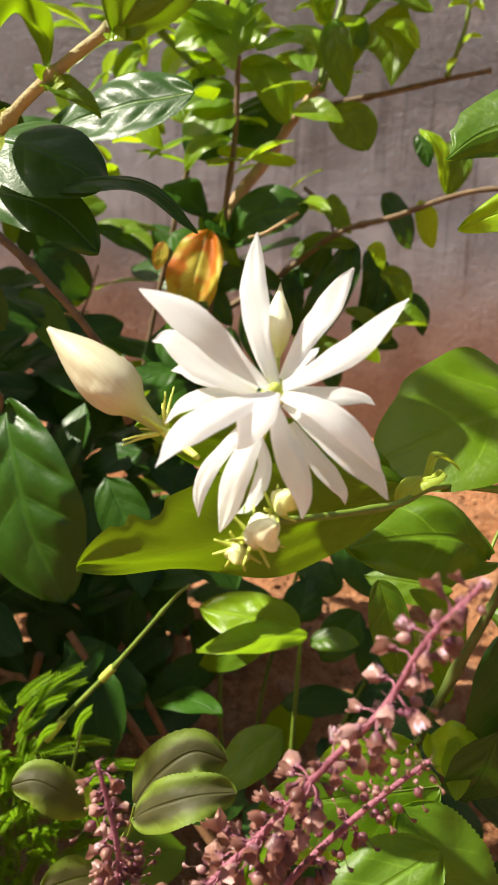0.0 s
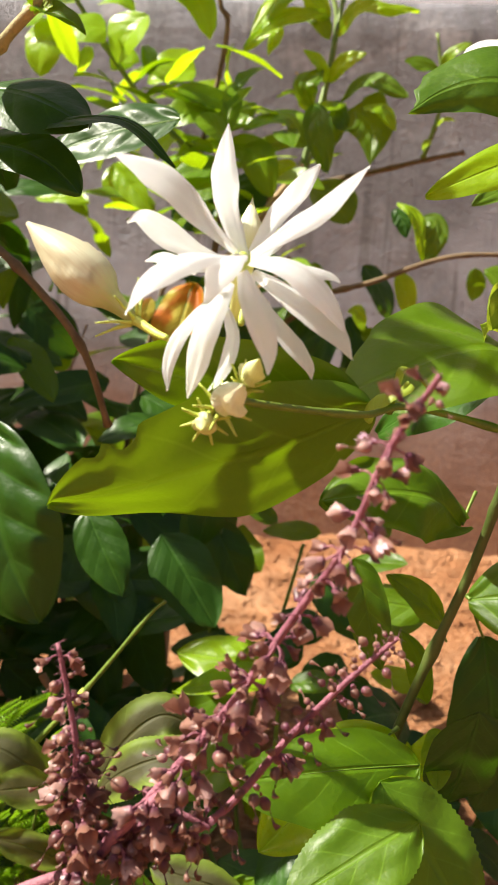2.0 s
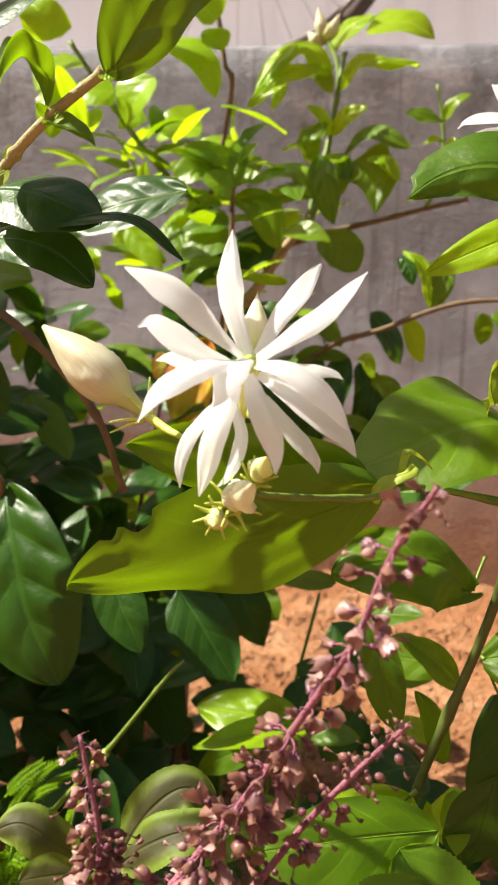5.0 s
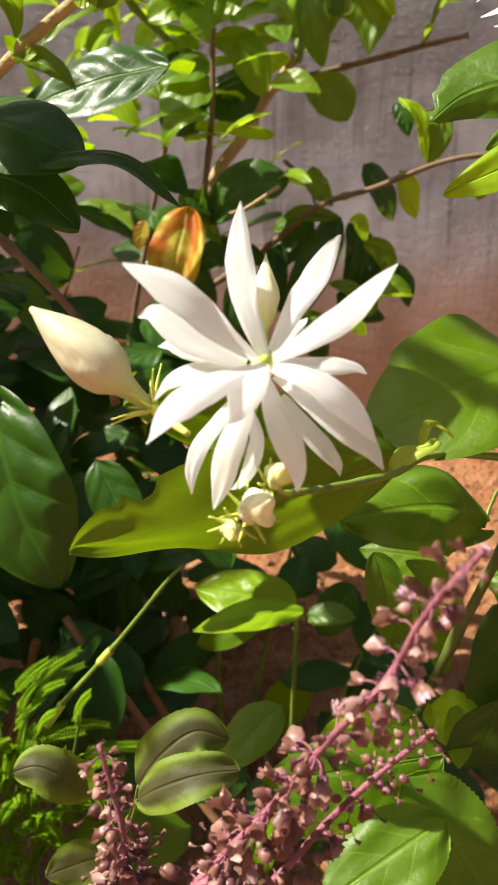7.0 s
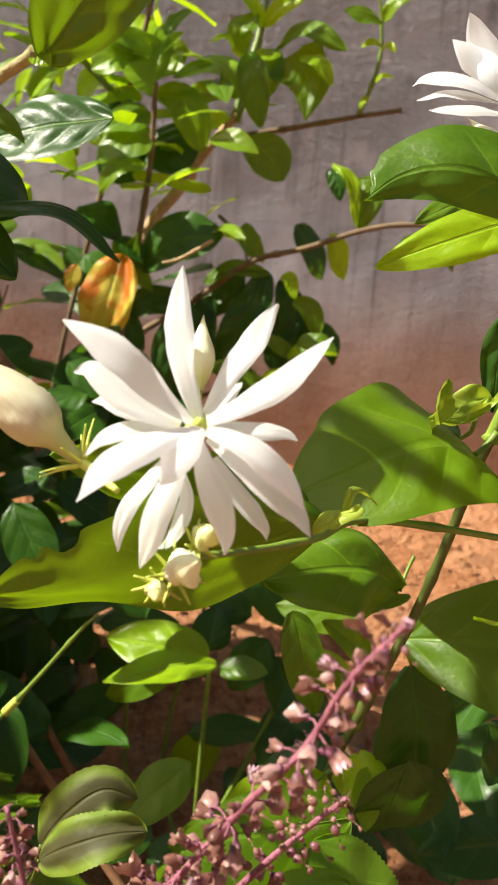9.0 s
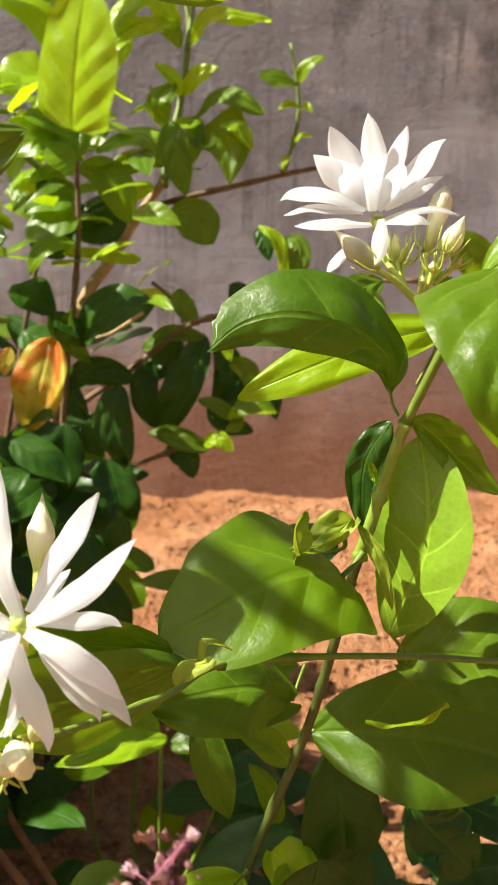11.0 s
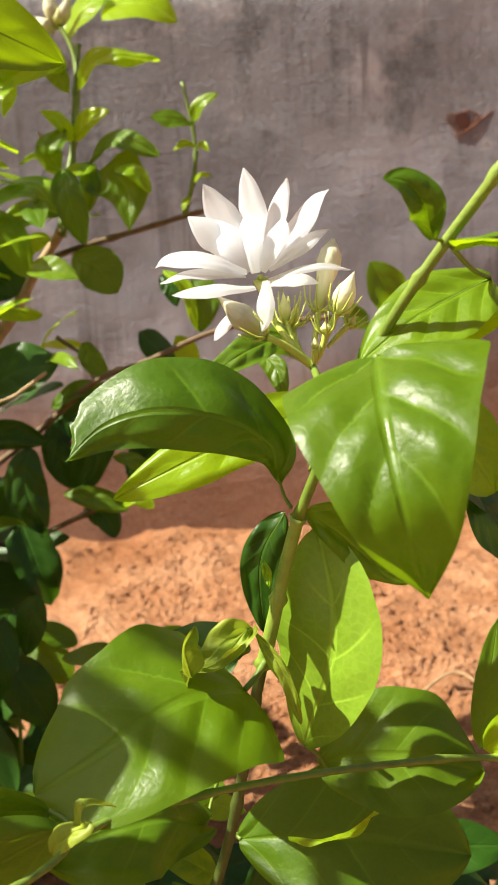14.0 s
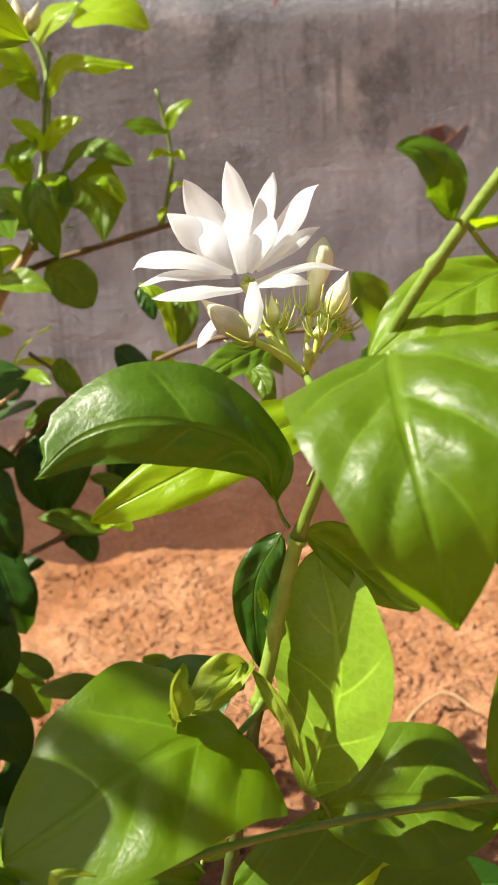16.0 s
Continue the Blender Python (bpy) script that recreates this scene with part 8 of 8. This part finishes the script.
for k in range(3):
    a = k * 2.1
    stem(herb, ((HX, HY, -0.01), (HX + 0.02 * math.cos(a), HY + 0.02 * math.sin(a), 0.10), (HX + 0.04 * math.cos(a), HY + 0.03 * math.sin(a), 0.20)), 0.0014, 0.0007, STEM)

# ---------------------------------------------------------------- basil with its flower spikes

def calyx_mesh(seed, flowering):
    """A nodding calyx on its short stalk: a rounded upper lip, a toothed lower lip; x points outwards."""
    rng = random.Random(seed)
    bm = bmesh.new()
    tube_into(bm, spline(((0, 0, 0), (0.0027, 0, 0.0011), (0.0050, 0, 0.0003)), 3), lambda s: 0.00030, 5, 0)
    o = Vector((0.0047, 0, 0.0003))
    rings = []
    for i in range(6):
        s = i / 5
        ring = []
        for k in range(12):
            a = 2 * math.pi * (k + 0.5) / 12
            up = math.sin(a) > 0.2
            r = 0.0003 + (0.0020 if up else 0.0013) * s ** 0.6 * (1 - 0.36 * s)
            lip = max(0, s - 0.6) * (0.0042 if up else (0.0056 if k % 2 else 0.0010))
            curl = max(0, s - 0.6) * (0.0052 if up else -0.0010)
            ring.append(bm.verts.new(o + Vector((s * 0.0032 + lip + rng.uniform(-1, 1) * 0.00075, r * math.cos(a) * (1.0 + 0.55 * s), r * math.sin(a) * 0.7 + rng.uniform(-1, 1) * 0.00050 - s * s * 0.0022 + curl))))
        rings.append(ring)
    for i in range(5):
        for k in range(12):
            bm.faces.new((rings[i][k], rings[i + 1][k], rings[i + 1][(k + 1) % 12], rings[i][(k + 1) % 12])).material_index = 1
    bm.faces.new(rings[0]).material_index = 1
    cap = bm.verts.new(o + Vector((0.0010, 0, -0.0003)))
    for k in range(12):
        bm.faces.new((rings[2][k], cap, rings[2][(k + 1) % 12])).material_index = 1
    if flowering:
        for a in (-0.9, -0.3, 0.3, 0.9):
            p = o + Vector((0.0016, 0, 0))
            e = p + Vector((0.0038, 0.0024 * math.sin(a), 0.0014 * math.cos(a * 2)))
            m = p.lerp(e, 0.6)
            v = [bm.verts.new(q) for q in (p, m + Vector((0, 0.0008, 0.0002)), e, m - Vector((0, 0.0008, -0.0002)))]
            bm.faces.new(v).material_index = 2
    me = bpy.data.meshes.new("calyx")
    bm.to_mesh(me)
    bm.free()
    for m in (PURPLE, CALYX, PINK):
        me.materials.append(m)
    me.shade_smooth()
    return me


CALYXES = [calyx_mesh(k, False) for k in range(5)] + [calyx_mesh(9, True)]


def closed_calyx_mesh(seed):
    """A small round calyx still closed, on a slender stalk."""
    rng = random.Random(seed)
    bm = bmesh.new()
    bend = rng.uniform(-0.0006, 0.0010)
    tube_into(bm, spline(((0, 0, 0), (0.0030, 0, bend), (0.0058, 0, 0)), 3), lambda s: 0.00030, 5, 0)
    for f in bm.faces:
        f.material_index = 0
    before = set(bm.verts)
    bmesh.ops.create_icosphere(bm, subdivisions=2, radius=0.0017)
    for v in bm.verts:
        if v in before:
            continue
        t = v.co.x / 0.0017
        pinch = 1 - 0.35 * max(0.0, t) ** 2
        v.co = Vector((0.0070 + v.co.x * 1.25, v.co.y * pinch, v.co.z * pinch)) + Vector((0, 0.0002, 0.0002)) * rng.uniform(-1, 1)
        for f in v.link_faces:
            f.material_index = 1
    me = bpy.data.meshes.new("calyx")
    bm.to_mesh(me)
    bm.free()
    for m in (PURPLE, CALYX):
        me.materials.append(m)
    me.shade_smooth()
    return me


CLOSED = [closed_calyx_mesh(k) for k in range(3)]


def spike(plant, pts, whorls, size=1.0, seed=0, blooms=0.08, shut=0.12):
    """A flower spike: a hairy axis with rings of calyces that get smaller towards the tip."""
    rng = random.Random(seed)
    line = spline(pts, 14)
    bm = bmesh.new()
    tube_into(bm, line, lambda s: 0.00105 * (1.15 - 0.6 * s), 8)
    for p in line[2:]:
        for k in range(6):
            d = Vector((rng.uniform(-1, 1), rng.uniform(-1, 1), rng.uniform(-1, 1))).normalized()
            tube_into(bm, [p, p + d * 0.0024], lambda s: 0.00007 * (1.3 - s), 3)
    ax = part("flower_spike", bm, PURPLE, plant, at=pts[0])
    n = len(line) - 1
    for i in range(whorls):
        f = (i + 0.6) / whorls
        f = f ** 0.93
        p = line[int(f * n)]
        d = (line[min(n, int(f * n) + 2)] - line[max(0, int(f * n) - 2)]).normalized()
        s = d.orthogonal().normalized()
        turn = rng.uniform(0, 1)
        grow = size * (1.12 - 0.42 * f)
        count = 11 if f < 0.5 else 6 if f < 0.93 else 4
        for k in range(count):
            a = 2 * math.pi * k / count + turn + rng.uniform(-0.2, 0.2)
            if rng.random() < 0.14:
                continue
            x = (Matrix.Rotation(a, 3, d) @ s)
            x = (x + d * rng.uniform(-0.45, 0.55) + Vector((0, 0, -0.6 * (1.0 - f)))).normalized()
            z = (d - x * d.dot(x)).normalized()
            z = Matrix.Rotation(rng.uniform(-0.9, 0.9), 3, x) @ z
            y = z.cross(x)
            q = grow * rng.uniform(0.6, 1.15)
            tight = rng.random() < max(shut, 1.6 * (f - 0.72))
            ob = new("calyx", CLOSED[rng.randrange(3)] if tight else CALYXES[5] if rng.random() < blooms * (2.6 if f > 0.5 else 0.7) else CALYXES[rng.randrange(5)])
            ob.matrix_basis = Matrix.Translation(p) @ Matrix((x, y, z)).transposed().to_4x4() @ Matrix.Scale(q, 4)
            adopt(ob, ax)
    return ax


basil = thing("holy_basil", (-0.05, 0.16, 0.0), "holy basil plant with purple-brown flower spikes and toothed leaves", "herb")

stem(basil, ((-0.0500, 0.1600, -0.0200), (-0.0600, 0.1500, 0.1200), (-0.0650, 0.1420, 0.2500), (-0.0595, 0.1460, 0.2794), (-0.0435, 0.1460, 0.2904), (-0.0271, 0.1480, 0.2974)), 0.0018, 0.0015, PURPLE, label='hairy mauve-pink stem')
stem(basil, ((-0.0271, 0.1480, 0.2974), (-0.0196, 0.1460, 0.3086), (-0.0082, 0.1460, 0.3202)), 0.0016, 0.0014, PURPLE)
spike(basil, ((-0.0258, 0.1480, 0.2989), (-0.0085, 0.1470, 0.3230), (0.0040, 0.1450, 0.3407), (0.0161, 0.1400, 0.3623), (0.0268, 0.1320, 0.3825), (0.0331, 0.1240, 0.4024), (0.0409, 0.1170, 0.4179)), 15, 1, 1, 0.06)
spike(basil, ((-0.0224, 0.1500, 0.2995), (0.0000, 0.1520, 0.3091), (0.0180, 0.1540, 0.3316), (0.0304, 0.1550, 0.3458), (0.0406, 0.1550, 0.3566)), 13, 0.80, 2, 0.01, 0.85)
spike(basil, ((-0.0277, 0.1480, 0.2973), (-0.0312, 0.1500, 0.3145), (-0.0322, 0.1510, 0.3275), (-0.0373, 0.1520, 0.3495)), 12, 0.92, 3, 0.06, 0.40)
spike(basil, ((-0.0212, 0.1500, 0.3031), (-0.0098, 0.1500, 0.3118), (0.0007, 0.1500, 0.3090)), 4, 0.8, 4, 0.1)
leaf(basil, (-0.0494, 0.2460, 0.2655), (-0.0157, 0.2420, 0.2899), 0.0192, (0.1, -0.65, 0.75), LEAF_BASIL, stalk=(-0.0568, 0.2480, 0.2447), via=((-0.0377, 0.2400, 0.2842), (-0.0269, 0.2400, 0.2934),), near=True, ribbed=False, quilt=0.004, wave=0.06, fold=0.10, teeth=1, shape=rounded)
leaf(basil, (-0.0482, 0.2380, 0.2658), (-0.0109, 0.2340, 0.2837), 0.0178, (0.0, -0.7, 0.7), LEAF_BASIL, stalk=(-0.0563, 0.2460, 0.2439), via=((-0.0336, 0.2300, 0.2794), (-0.0220, 0.2300, 0.2842),), near=True, ribbed=False, quilt=0.004, wave=0.06, fold=0.08, teeth=1, shape=rounded)
leaf(basil, (-0.0648, 0.2460, 0.2624), (-0.0917, 0.2360, 0.2756), 0.0173, (0, -0.7, 0.7), LEAF_BASIL, stalk=(-0.0578, 0.2480, 0.2433), via=((-0.0738, 0.2380, 0.2732), (-0.0824, 0.2360, 0.2783),), near=True, ribbed=False, quilt=0.004, wave=0.06, fold=-0.06, teeth=1, shape=rounded)
stem(basil, ((-0.0750, 0.2350, -0.0200), (-0.0750, 0.2450, 0.1200), (-0.0585, 0.2500, 0.2016), (-0.0594, 0.2500, 0.2319), (-0.0614, 0.2500, 0.2484)), 0.0013, 0.0009, PURPLE)
leaf(basil, (-0.0398, 0.1650, 0.3061), (-0.0517, 0.1500, 0.3123), 0.0176, (0, -0.6, 0.8), LEAF_BASIL, quilt=0.0015, near=True, arch=0.05, fold=0.1, teeth=1)
leaf(basil, (-0.0330, 0.1500, 0.2969), (-0.0489, 0.1400, 0.3071), 0.0125, (0, -0.6, 0.8), LEAF_BASIL, quilt=0.0015, near=True, arch=0.05, fold=0.1, teeth=1)
leaf(basil, (-0.0167, 0.1700, 0.2848), (0.0094, 0.1700, 0.2791), 0.0160, (0, -0.7, 0.7), LEAF_BASIL, quilt=0.0015, arch=0.05, teeth=1)
